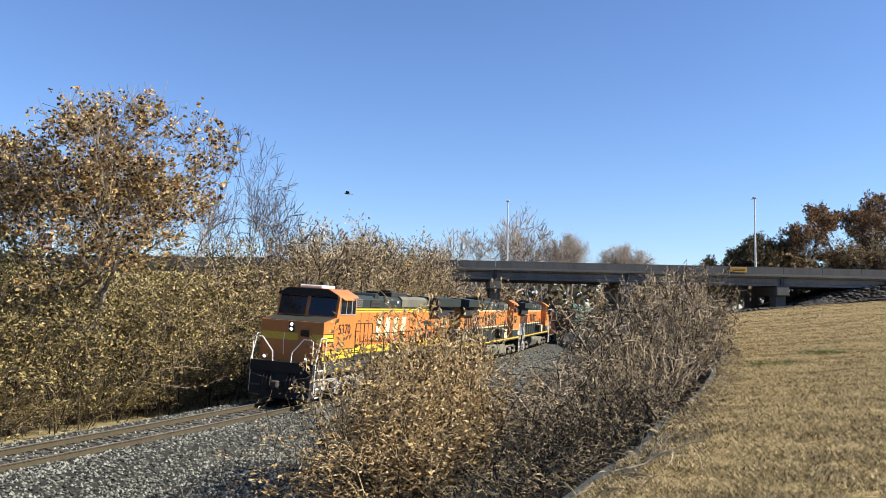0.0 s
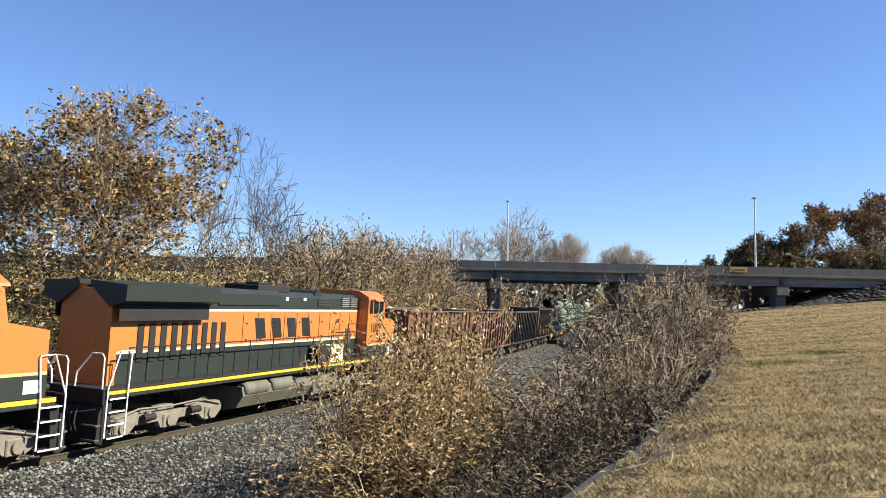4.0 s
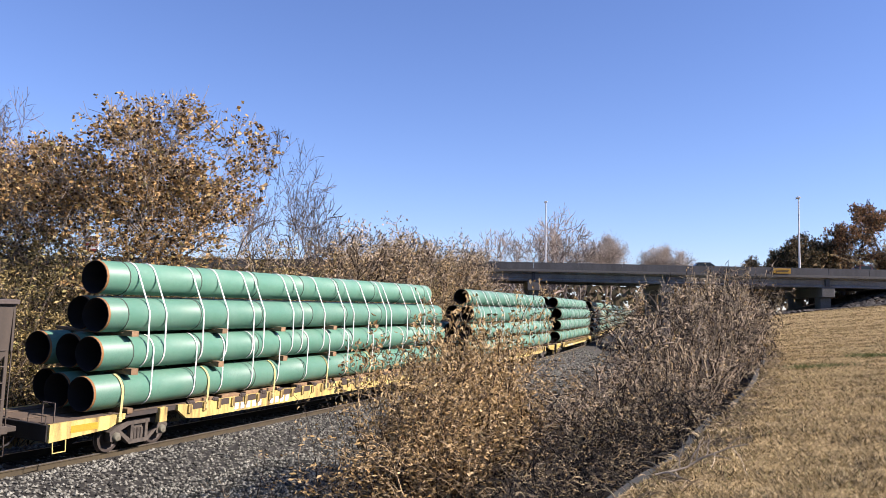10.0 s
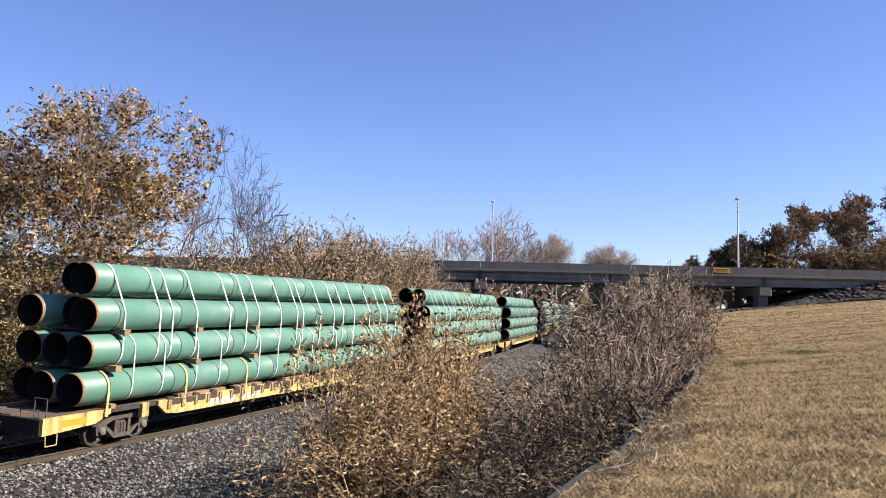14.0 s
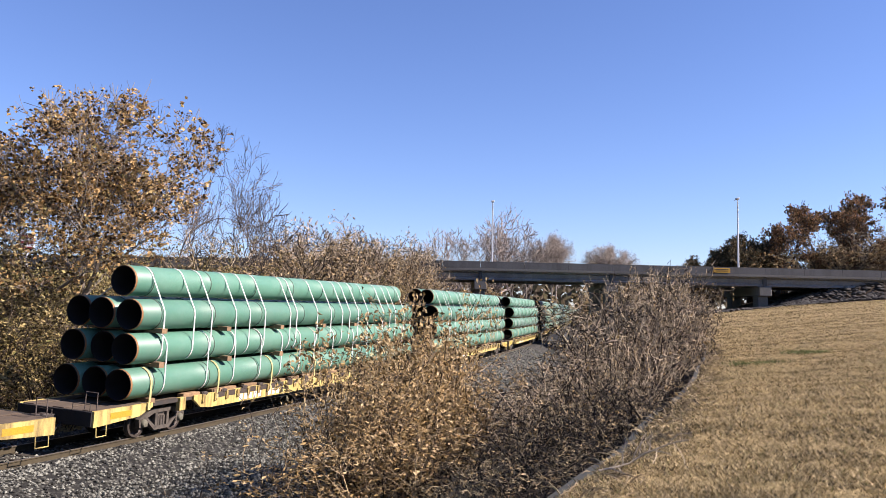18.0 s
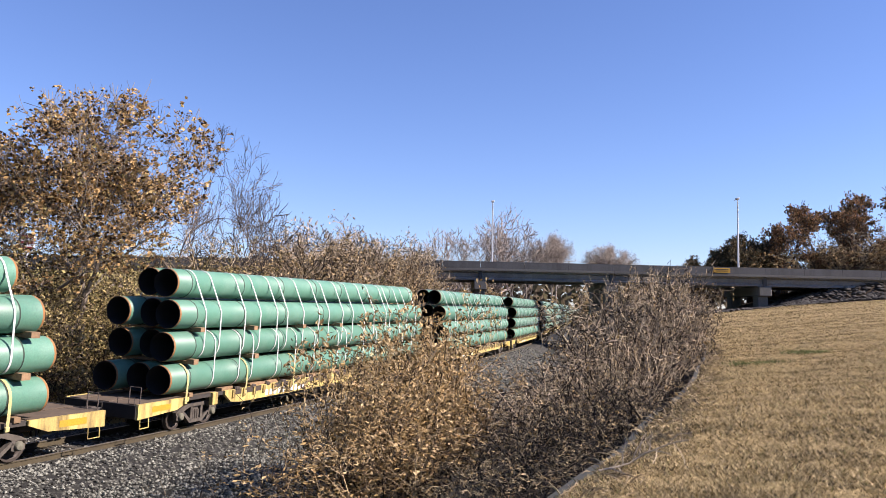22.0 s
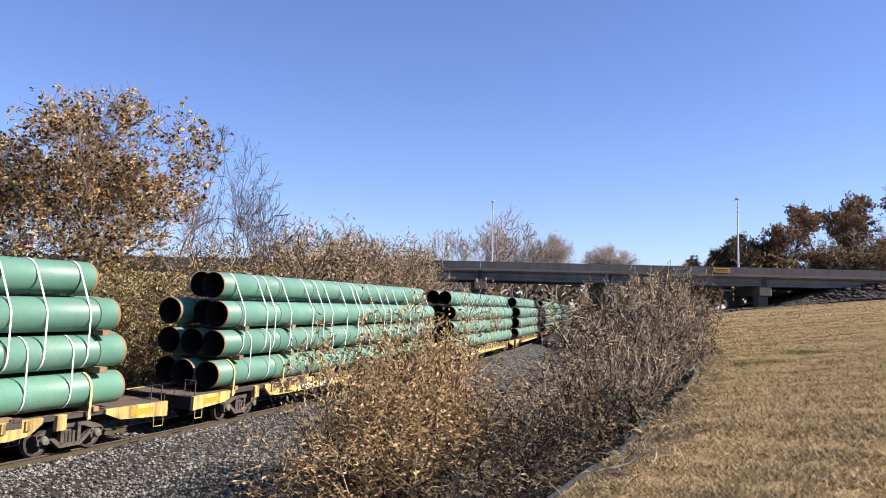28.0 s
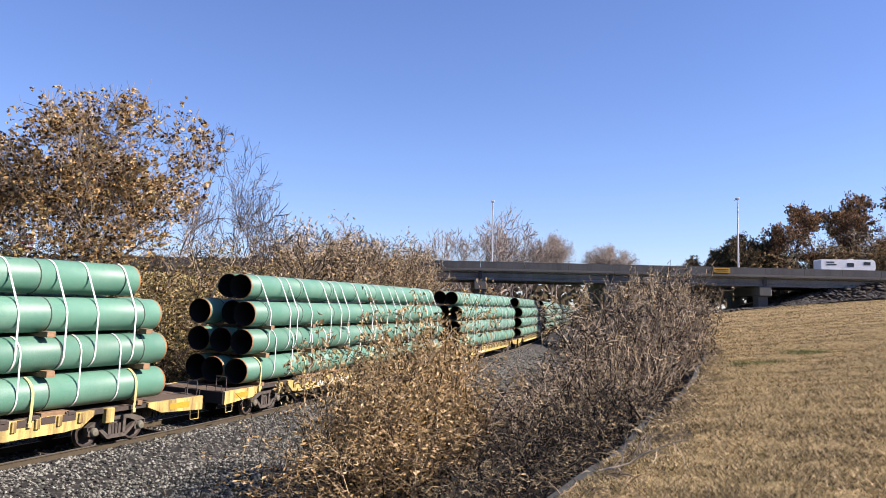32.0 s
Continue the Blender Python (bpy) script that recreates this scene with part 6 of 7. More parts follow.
def loco_truck(parent, x, mat):
    t = Shape()
    for y in (-1.05, 1.05):
        a, b = y - 0.09, y + 0.09
        t.prism([(-2.75, 0.66), (-2.6, 0.86), (-1.5, 0.92), (-1.1, 0.80), (1.1, 0.80), (1.5, 0.92), (2.6, 0.86), (2.75, 0.66), (2.7, 0.5), (2.45, 0.32), (1.75, 0.32), (1.5, 0.52), (0.5, 0.52), (0.35, 0.30), (-0.35, 0.30), (-0.5, 0.52), (-1.5, 0.52), (-1.75, 0.32), (-2.45, 0.32), (-2.7, 0.5)], "y", a, b)
        s_ = 1 if y > 0 else -1
        for k in (-2.1, 0.0, 2.1):
            t.cyl((k, y, 0.5), (k, y + s_ * 0.2, 0.5), 0.2, 0.17, 14)
            t.box(k - 0.3, k + 0.3, y - 0.05 + s_ * 0.05, y + 0.08 + s_ * 0.06, 0.28, 0.72, 0.03)
        for k in (-1.05, 1.05):
            t.cyl((k, y + s_ * 0.12, 0.55), (k, y + s_ * 0.12, 0.9), 0.12, seg=10)
            t.box(k - 0.35, k + 0.35, y + s_ * 0.1 - 0.03, y + s_ * 0.1 + 0.03, 0.86, 0.98, 0.01)
        t.tube([(-2.6, y + s_ * 0.13, 0.75), (-1.5, y + s_ * 0.16, 1.0), (0, y + s_ * 0.16, 0.95), (1.5, y + s_ * 0.16, 1.0), (2.6, y + s_ * 0.13, 0.75)], 0.03, 6)
    t.box(-0.4, 0.4, -1.0, 1.0, 0.6, 0.95, 0.03)
    tr = part("truck", t, mat, parent, "three-axle locomotive truck", at=pose(x, 0, 0))
    for k in (-2.1, 0.0, 2.1):
        wheelset(tr, k, 0.5)
        part("axle_cap", BOLT, None, tr, at=pose(k, 1.25, 0.5))
    for k in (1.1, -1.1):
        part("brake_cylinder", Shape().cyl((k + 0.25, 1.26, 0.72), (k - 0.25, 1.26, 0.72), 0.11, seg=12), M["black"], tr)
    return tr


def handrail(parent, pts, every, z0, mat, y):
    sh = Shape().tube([(x, y, z) for x, z in pts], 0.022, 6)
    part("handrail", sh, mat, parent)
    x0, x1 = pts[0][0], pts[-1][0]
    n = max(1, round(abs(x1 - x0) / every))
    for i in range(n + 1):
        x = x0 + (x1 - x0) * i / n
        part("stanchion", Shape().cyl((x, y, z0), (x, y, pts[0][1]), 0.022, seg=6), mat, parent)


def mirror(ob):
    """Turns a locomotive's fittings over to its other side."""
    flip = Matrix.Diagonal((1, -1, 1, 1))
    for o in ob.children_recursive:
        o.data.transform(flip)
        o.data.flip_normals()
        o.matrix_basis = flip @ o.matrix_basis @ flip


def locomotive(scheme, number, label):
    lo = thing("locomotive", label, "locomotive", "locomotives of the train")
    A = scheme == "striped"
    org, yel, grn, blk = M["orange"], M["yellow"], M["green_dark"], M["black"]
    tm = M["silver"] if A else M["truck_grey"]
    for x in (7.0, -7.0):
        loco_truck(lo, x, tm)
    # underframe and walkway
    part("frame", Shape().box(-10.1, 9.9, -1.45, 1.45, 1.22 if A else 1.46, 1.70, 0.02), M["frame_grey"] if A else grn, lo, "dark side frame")
    if not A:
        part("frame_stripe", Shape().box(-10.1, 9.9, 1.451, 1.465, 1.58, 1.70), yel, lo)
    for x in np.arange(-9.5, 9.6, 1.25):
        part("reflector", Shape().box(x - 0.18, x + 0.18, 1.452, 1.468, 1.34 if A else 1.48, 1.46 if A else 1.54, 0.004), yel if A else blk, lo)
    part("walkway", Shape().box(-10.2, 6.4, -1.5, 1.5, 1.70, 1.74, 0.01), blk, lo)
    # fuel tank and air reservoirs
    tank = Shape().prism([(-1.35, 1.22), (-1.42, 0.9), (-1.15, 0.46), (-0.9, 0.4), (0.9, 0.4), (1.15, 0.46), (1.42, 0.9), (1.35, 1.22)], "x", -3.4, 3.9 if A else 1.6)
    part("fuel_tank", tank, M["silver"] if A else M["tank_tan"], lo, "grimy fuel tank with sloping sides")
    if not A:
        for x0 in (-3.3, -1.5):
            part("air_reservoir", Shape().lathe([(0, 0.01), (0.02, 0.2), (0.1, 0.27), (1.5, 0.27), (1.58, 0.2), (1.6, 0.01)], (x0, 1.24, 1.12), "x", 16), M["tank_tan"], lo, "tan-grey air reservoir")
        part("equipment_box", Shape().box(1.7, 3.9, 0.8, 1.4, 0.5, 1.2, 0.03), M["tank_tan"], lo)
    # long hood
    y0 = 0.93
    def hood_band(name, x0, x1, z0, z1, mat, grow=0.0):
        part(name, Shape().box(x0, x1, -y0 - grow, y0 + grow, z0, z1, 0.008), mat, lo)
    if A:
        hood_band("hood_lower_stripe", -9.3, 6.4, 1.74, 1.86, grn)
        hood_band("hood_stripe", -9.3, 6.4, 1.86, 2.24, yel)
        hood_band("hood", -9.3, 6.4, 2.24, 3.82, org)
        hood_band("hood_upper_stripe", -9.3, 6.4, 3.82, 4.02, yel)
        part("pinstripe", Shape().box(-9.3, 6.4, y0 + 0.001, y0 + 0.006, 2.03, 2.06).box(-9.3, 6.4, y0 + 0.001, y0 + 0.006, 3.90, 3.925), grn, lo)
    else:
        hood_band("hood_lower", -9.3, 6.4, 1.74, 2.62, grn)
        hood_band("hood_stripe", -9.3, 6.4, 2.62, 2.70, M["cream"])
        hood_band("hood", -9.3, 6.4, 2.70, 3.86, org)
        hood_band("hood_upper_stripe", -9.3, 6.4, 3.86, 3.95, M["cream"])
    top = Shape().prism([(-0.94, 3.95 if not A else 4.02), (-0.94, 4.42), (-0.7, 4.62), (0.7, 4.62), (0.94, 4.42), (0.94, 3.95 if not A else 4.02)], "x", -9.3, 6.4)
    part("hood_top", top, grn, lo, "dark green hood roof")
    for x in np.arange(-3.0, 6.2, 0.95):
        part("door_seam", Shape().box(x - 0.012, x + 0.012, y0 + 0.001, y0 + 0.012, 2.3 if A else 2.72, 3.8), M["mark_black"], lo)
    for x in np.arange(-2.8, 6.2, 0.95):
        for z in (2.5 if A else 2.8, 3.4):
            part("door_latch", Shape().box(x, x + 0.06, y0 + 0.001, y0 + 0.03, z, z + 0.06), blk, lo)
    # grilles, inertial filter, exhaust, radiator wings
    for x0, x1, z0, z1 in ((4.6, 5.4, 4.04, 4.5), (5.45, 6.2, 4.04, 4.5), (2.4, 3.6, 4.05, 4.42)):
        fr = part("vent", Shape().box(x0, x1, 0.93, 0.965, z0, z1, 0.01), blk, lo)
        for k in range(5):
            z = z0 + 0.05 + k * (z1 - z0 - 0.1) / 4
            part("slat", Shape().box(x0 + 0.04, x1 - 0.04, 0.965, 0.985, z - 0.015, z + 0.015), M["steel_dark"] if x0 < 4 else M["tank_grey"], fr)
    for k, (x0, x1, z0, z1) in enumerate(((-5.0, -4.5, 3.0, 3.3), (-5.8, -5.3, 3.0, 3.3), (-5.0, -4.4, 2.35, 2.65), (-5.8, -5.25, 2.35, 2.65)) if A else ()):
        part("hood_window", Shape().box(x0, x1, y0, y0 + 0.02, z0, z1, 0.005), blk, lo)
    for k in range(4 if A else 9):
        x = -6.4 - k * 0.62 if A else -4.2 - k * 0.52
        part("louvre", Shape().box(x - 0.14, x + 0.14, y0, y0 + 0.03, 2.3 if A else 2.35, 3.25 if A else 3.5, 0.008), blk, lo)
    part("filter_box", Shape().prism([(-0.99, 4.1), (-0.99, 4.5), (-0.8, 4.66), (0.8, 4.66), (0.99, 4.5), (0.99, 4.1)], "x", -4.6, -0.6), M["tank_tan"] if A else grn, lo, "sloping filter housing")
    sh = Shape()
    for x in (-3.6, -2.6, -0.2, 1.2):
        sh.box(x, x + 0.22, 0.87, 0.985 if x < -0.6 else 0.96, 4.3, 4.42)
    part("roof_placards", sh, M["white"], lo)
    part("exhaust_box", Shape().box(-1.9, 0.4, -0.75, 0.75, 4.6, 4.86, 0.03), blk, lo)
    part("exhaust_stack", Shape().box(-1.2, -0.5, -0.3, 0.3, 4.86, 4.95, 0.02), blk, lo)
    part("blower_housing", Shape().cyl((2.6, -0.85, 4.45), (2.6, 0.85, 4.45), 0.32, seg=14), grn, lo)
    for sd in (-1, 1):
        wing = Shape().prism([(sd * 0.93, 4.0), (sd * 1.5, 4.2), (sd * 1.52, 4.66), (sd * 0.2, 4.74), (sd * 0.2, 4.6)], "x", -9.75, -5.3)
        part("radiator_wing", wing, grn, lo, "flared radiator wing")
        part("radiator_grille", Shape().box(-9.6, -5.4, sd * 1.16 - 0.02, sd * 1.16 + 0.02, 3.60, 4.08, 0.005), blk, lo, at=pose(0, 0, 0, 0, 0, 0))
    part("rear_hood_end", Shape().prism([(-0.93, 1.74), (-0.93, 3.95), (-0.5, 4.5), (0.5, 4.5), (0.93, 3.95), (0.93, 1.74)], "x", -9.62, -9.3), org if not A else grn, lo)
    # cab
    cab = part("cab", Shape().prism([(9.55, 1.72), (9.55, 3.42), (8.35, 3.62), (8.15, 4.55), (6.4, 4.55), (6.4, 1.72)], "y", -1.46, 1.46), org, lo, "orange cab and short nose")
    part("cab_roof", Shape().prism([(-1.5, 4.5), (-1.47, 4.58), (-0.95, 4.84), (0.95, 4.84), (1.47, 4.58), (1.5, 4.5)], "x", 6.3, 8.3), org, cab)
    if A:
        part("roof_cooler", Shape().box(6.8, 8.1, -0.55, 0.55, 4.84, 4.98, 0.04), M["white"], cab, "pale roof cooler")
    if A:
        part("cab_stripe", Shape().box(6.42, 9.56, 1.461, 1.468, 1.86, 2.24), yel, cab)
        part("cab_stripe_base", Shape().box(6.42, 9.56, 1.461, 1.466, 1.72, 1.86), grn, cab)
        part("pinstripe", Shape().box(6.42, 9.56, 1.469, 1.473, 2.03, 2.06).box(6.42, 9.56, 1.461, 1.473, 2.24, 2.275), grn, cab)
        part("nose_stripe", Shape().box(8.55, 9.56, 1.461, 1.469, 2.62, 2.92), yel, cab)
        part("nose_pinstripe", Shape().box(8.55, 9.56, 1.47, 1.473, 2.75, 2.785).box(8.5, 9.56, 1.461, 1.467, 2.58, 2.62).box(8.5, 9.56, 1.461, 1.467, 2.92, 2.955), grn, cab)
    else:
        part("cab_lower", Shape().box(6.42, 9.56, 1.461, 1.466, 1.72, 2.30), grn, cab)
        part("cab_stripe", Shape().box(6.42, 9.56, 1.461, 1.469, 2.30, 2.38), M["strap_yellow"], cab)
        part("cab_white_panel", Shape().box(8.9, 9.4, 1.466, 1.472, 1.85, 2.18), M["white"], cab)
    for x0, x1 in ((6.52, 6.85), (6.95, 8.05)):
        fr = part("side_window", Shape().box(x0 - 0.04, x1 + 0.04, 1.46, 1.48, 3.74, 4.5, 0.005), M["tank_grey"] if A else org, cab)
        part("pane", Shape().box(x0, x1, 1.481, 1.486, 3.8, 4.45), M["glass"], fr)
        if x1 > 7:
            part("mullion", Shape().box(7.48, 7.53, 1.487, 1.5, 3.8, 4.45), M["tank_grey"], fr)
    for y0_, y1_ in ((-1.35, -0.1), (0.1, 1.35)):
        ws = Shape().add([(8.40, y0_, 3.68), (8.40, y1_, 3.68), (8.215, y1_, 4.48), (8.215, y0_, 4.48), (8.36, y0_, 3.68), (8.36, y1_, 3.68), (8.17, y1_, 4.48), (8.17, y0_, 4.48)], [(0, 1, 2, 3), (7, 6, 5, 4), (0, 4, 5, 1), (2, 6, 7, 3), (1, 5, 6, 2), (3, 7, 4, 0)])
        part("windshield", ws, M["glass"], cab)
    part("number_board", Shape().box(8.16, 8.22, -0.6, 0.6, 4.56, 4.74, 0.01), M["mark_black"], cab)
    part("nose_top", Shape().add([(9.5, -1.4, 3.44), (9.5, 1.4, 3.44), (8.42, 1.4, 3.625), (8.42, -1.4, 3.625), (9.5, -1.4, 3.425), (9.5, 1.4, 3.425), (8.42, 1.4, 3.60), (8.42, -1.4, 3.60)], [(0, 1, 2, 3), (7, 6, 5, 4), (0, 4, 5, 1), (2, 6, 7, 3), (1, 5, 6, 2), (3, 7, 4, 0)]), M["frame_grey"], cab, "dark anti-glare nose top")
    part("roof_front", Shape().prism([(-1.44, 4.5), (-1.42, 4.6), (-0.93, 4.82), (0.93, 4.82), (1.42, 4.6), (1.44, 4.5)], "x", 8.3, 8.36), blk, cab)
    part("window_visor", Shape().prism([(1.5, 4.5), (1.62, 4.42), (1.62, 4.39), (1.48, 4.46)], "x", 6.95, 8.05), org, cab)
    part("horn", Shape().cyl((7.0, 0.2, 4.98), (7.5, 0.2, 5.06), 0.03, 0.09, 10), blk, cab)
    part("bell_antenna", Shape().cyl((7.9, -0.4, 4.84), (7.9, -0.4, 5.25), 0.012, seg=6), blk, cab)
    part("nose_door", Shape().box(9.55, 9.58, 0.3, 0.95, 1.8, 3.2, 0.01), org, cab)
    part("nose_grab_rail", Shape().tube([(9.62, -0.3, 2.0), (9.66, -0.3, 2.6), (9.62, -0.3, 2.9)], 0.016, 6), M["white"], cab)
    part("nose_window", Shape().box(9.58, 9.59, 0.42, 0.82, 2.8, 3.08), M["glass"], cab)
    if A:
        part("nose_band", Shape().box(9.551, 9.556, -1.4, 1.4, 2.62, 2.92), yel, cab)
    part("cab_door_window", Shape().box(5.2, 5.7, 0.931, 0.945, 2.4, 3.1), M["red_car"], lo, "dark red hood door")
    hl = part("headlight", Shape().box(9.56, 9.62, -0.13, 0.13, 2.96, 3.40, 0.02), blk, cab)
    for z in (3.08, 3.28):
        part("lamp_glass", Shape().cyl((9.62, 0, z), (9.63, 0, z), 0.06, seg=14), M["lamp"] if A else M["glass"], hl)
    for y in (-0.95, 0.95):
        dl = part("ditch_light", Shape().cyl((9.9, y, 1.9), (10.02, y, 1.9), 0.1, seg=12), blk, lo)
        part("lamp_glass", Shape().cyl((10.02, y, 1.9), (10.03, y, 1.9), 0.06, seg=12), M["lamp"] if A else M["glass"], dl)
    # block emblem on the hood
    sh = Shape()
    zb, zt = (2.62, 3.56) if A else (2.86, 3.62)
    for i in range(4):
        x0 = (2.75 if A else 2.0) - i * 1.14
        sh.prism([(x0, zb), (x0 - 0.64, zb), (x0 - 0.84, zt), (x0 - 0.2, zt)], "y", y0 + 0.003, y0 + 0.012)
    part("emblem", sh, M["cream"] if A else M["mark_black"], lo, "block emblem on the hood side")
    # ends: steps, handrails, pilots
    for x in (-1, 1):
        part("pilot", Shape().prism([(x * 10.05, 1.5), (x * 10.3, 1.1), (x * 10.35, 0.28), (x * 10.1, 0.22), (x * 9.9, 0.4), (x * 9.8, 1.5)], "y", -1.38, 1.38), blk, lo)
        part("end_plate", Shape().box(x * 10.2 - 0.06, x * 10.2 + 0.06, -1.45, 1.45, 1.3, 1.76, 0.02), blk, lo)
        for sd in (-1, 1):
            st = Shape()
            for k, z in enumerate((0.36, 0.72, 1.08, 1.44)):
                st.box(x * 9.75 - 0.3, x * 9.75 + 0.3, sd * 1.22, sd * 1.5, z, z + 0.03, 0.005)
            part("steps", st, blk, lo)
            st = Shape()
            for z in (0.36, 0.72, 1.08, 1.44):
                st.box(x * 9.75 - 0.31, x * 9.75 + 0.31, sd * 1.5, sd * 1.512, z, z + 0.045)
            part("step_edges", st, M["white"], lo)
            part("step_rail", Shape().tube([(x * 9.38, sd * 1.5, 0.4), (x * 9.38, sd * 1.52, 1.7), (x * 9.3, sd * 1.5, 2.75)], 0.024, 6).tube([(x * 10.15, sd * 1.48, 0.4), (x * 10.15, sd * 1.5, 1.75), (x * 9.75, sd * 1.5, 2.8), (x * 9.3, sd * 1.5, 2.78)], 0.024, 6), M["white"], lo, "white step handrails")
        for sd in (-1, 1):
            part("end_rail", Shape().tube([(x * 10.25, sd * 1.38, 1.75), (x * 10.25, sd * 1.38, 2.62), (x * 10.25, sd * 1.3, 2.72), (x * 10.25, sd * 0.95, 2.72), (x * 10.25, sd * 0.45, 2.15), (x * 10.25, sd * 0.42, 1.75)], 0.024, 6), M["white"], lo, "white end handrail")
            part("end_step_box", Shape().box(x * 10.3 - 0.1, x * 10.3 + 0.1, sd * 1.15 - 0.25, sd * 1.15 + 0.25, 0.32, 0.38, 0.01).box(x * 10.3 - 0.1, x * 10.3 + 0.1, sd * 1.15 - 0.25, sd * 1.15 + 0.25, 0.72, 0.78, 0.01), M["steel_worn"], lo)
            for k in range(3):
                y = sd * (0.38 + k * 0.16)
                part("air_hose", Shape().tube([(x * 10.26, y, 1.28), (x * 10.42, y, 1.1), (x * 10.5, y + 0.03, 0.8), (x * 10.42, y + 0.06, 0.55)], 0.028, 6), M["black"], lo)
            part("uncoupling_lever", Shape().tube([(x * 10.33, sd * 1.3, 1.2), (x * 10.4, sd * 0.9, 1.12), (x * 10.42, sd * 0.25, 1.0)], 0.018, 6), M["steel_worn"], lo)
        coupler(lo, x * 10.15, x, M["steel_dark"])
    handrail(lo, [(-9.4, 2.86), (-4.0, 2.86), (1.5, 2.86), (4.4, 2.86)], 1.55, 1.74, blk, 1.47)
    handrail(lo, [(4.4, 3.35), (6.3, 3.35)], 1.0, 1.74, blk, 1.47)
    if not A:
        part("battery_box", Shape().box(1.9, 2.9, 0.95, 1.46, 1.74, 2.45, 0.02), M["black"], lo)
        part("box_panel", Shape().box(2.9, 4.1, 0.95, 1.46, 1.72, 2.45, 0.01), M["cream"], lo, "cream equipment panel")
        mirror(lo)
    lettering("road_number", number, 0.62, M["mark_black"], cab, pose(8.15, 1.475, 2.92, 90, 0, 180) if A else pose(6.7, -1.475, 2.92, 90, 0, 0), "black cab number")
    return lo


# ---- make-up of the train: things and the line distance of each one's front coupler at 0 s ----
SPEED = 13.65
TRAIN = []
TRAIN.append((locomotive("striped", "5370", "orange locomotive with yellow and dark green stripes"), 19.6, LOCO_L, 7.0, 1))
TRAIN.append((locomotive("plain", "1063", "orange and dark green locomotive running cab last"), 41.2, LOCO_L, 7.0, -1))
TRAIN.append((locomotive("plain", "1003", "orange and dark green locomotive coupled before the hopper cars"), 62.8, LOCO_L, 7.0, -1))
TRAIN.append((hopper("red_car_bright", 3.95, "faded red open hopper car with rust streaks", "red", None, 1), 84.6, HOP_L, 5.0, 1))
TRAIN.append((hopper("red_car", 3.9, "oxide red open hopper car with white emblem", "logo", ("618", "333"), 2), 98.7, HOP_L, 5.0, 1))
TRAIN.append((hopper("black_car", 3.9, "weathered black open hopper car with orange marks", "red", ("540", "782"), 3), 113.0, HOP_L, 5.0, 1))
TRAIN.append((hopper("brown_car", 4.2, "tall weathered dark brown open hopper car", "black", ("514", "105"), 4), 127.35, HOP_L, 5.0, 1))
models = [flatcar(1, 2, 41), flatcar(2, 3, 42), flatcar(2, 3, 43), flatcar(1, 3, 44)]
order = [0, 0, 1, 2, 3, 1, 2, 1, 2, 1, 2, 1, 2, 1, 2, 1, 2, 1, 2, 1, 2]
used = set()
for i, k in enumerate(order):
    car = copy_thing(models[k], Matrix()) if k in used else models[k]
    used.add(k)
    TRAIN.append((car, 141.6 + i * FLAT_L, FLAT_L, 10.1, 1))


def train_pose(front, length, base, way, t):
    """Where a car stands at t: its two trucks on the line."""
    c = front + length / 2 - SPEED * t
    a, b = track(c - base), track(c + base)
    mid = (a + b) / 2
    d = a - b
    turn = math.degrees(math.atan2(d.y, d.x))
    if way < 0:
        return pose(mid.x, mid.y, mid.z, math.degrees(CANT), 0, turn + 180)
    return pose(mid.x, mid.y, mid.z, -math.degrees(CANT), 0, turn)


# ---- traffic on the overpass ----
def wheel(parent, x, y, r):
    w = part("wheel", Shape().lathe([(-0.1, 0.02), (-0.1, r - 0.04), (-0.07, r), (0.07, r), (0.1, r - 0.04), (0.1, r * 0.62)], (0, 0, 0), "y", 16), M["rubber"], parent, at=pose(x, y, r))
    part("rim", Shape().lathe([(-0.06, 0.02), (-0.06, r * 0.6), (0.09, r * 0.6), (0.07, r * 0.3), (0.08, 0.02)], (0, 0, 0), "y", 14), M["galv"], w)


def motor_car(name, label, paint, profile, glass, length, pickup=False):
    """x forwards; a body cut from its side outline, with windows and wheels."""
    c = thing(name, label, "car" if not pickup else "pickup truck", "traffic on the overpass")
    part("body", Shape().prism(profile, "y", -0.9, 0.9), M[paint], c)
    part("cabin", Shape().prism(glass, "y", -0.8, 0.8), M["glass"], c)
    top = max(z for _, z in glass)
    xs = [x for x, z in glass if z == top]
    part("roof", Shape().box(min(xs) - 0.08, max(xs) + 0.08, -0.78, 0.78, top, top + 0.05, 0.02), M[paint], c)
    for x in (min(xs), max(xs)):
        for y in (-0.79, 0.79):
            part("pillar", Shape().box(x - 0.05, x + 0.05, y - 0.03, y + 0.03, top - 0.5, top, 0.01), M[paint], c)
    for x in (-length * 0.31, length * 0.31):
        for y in (-0.8, 0.8):
            wheel(c, x, y, 0.34 if not pickup else 0.38)
    for y in (-0.65, 0.65):
        part("headlight", Shape().box(length / 2 - 0.06, length / 2 + 0.01, y - 0.16, y + 0.16, 0.62, 0.76, 0.02), M["white"], c)
        part("tail_light", Shape().box(-length / 2 - 0.01, -length / 2 + 0.05, y - 0.12, y + 0.12, 0.66, 0.86, 0.02), M["sign_red"], c)
    return c


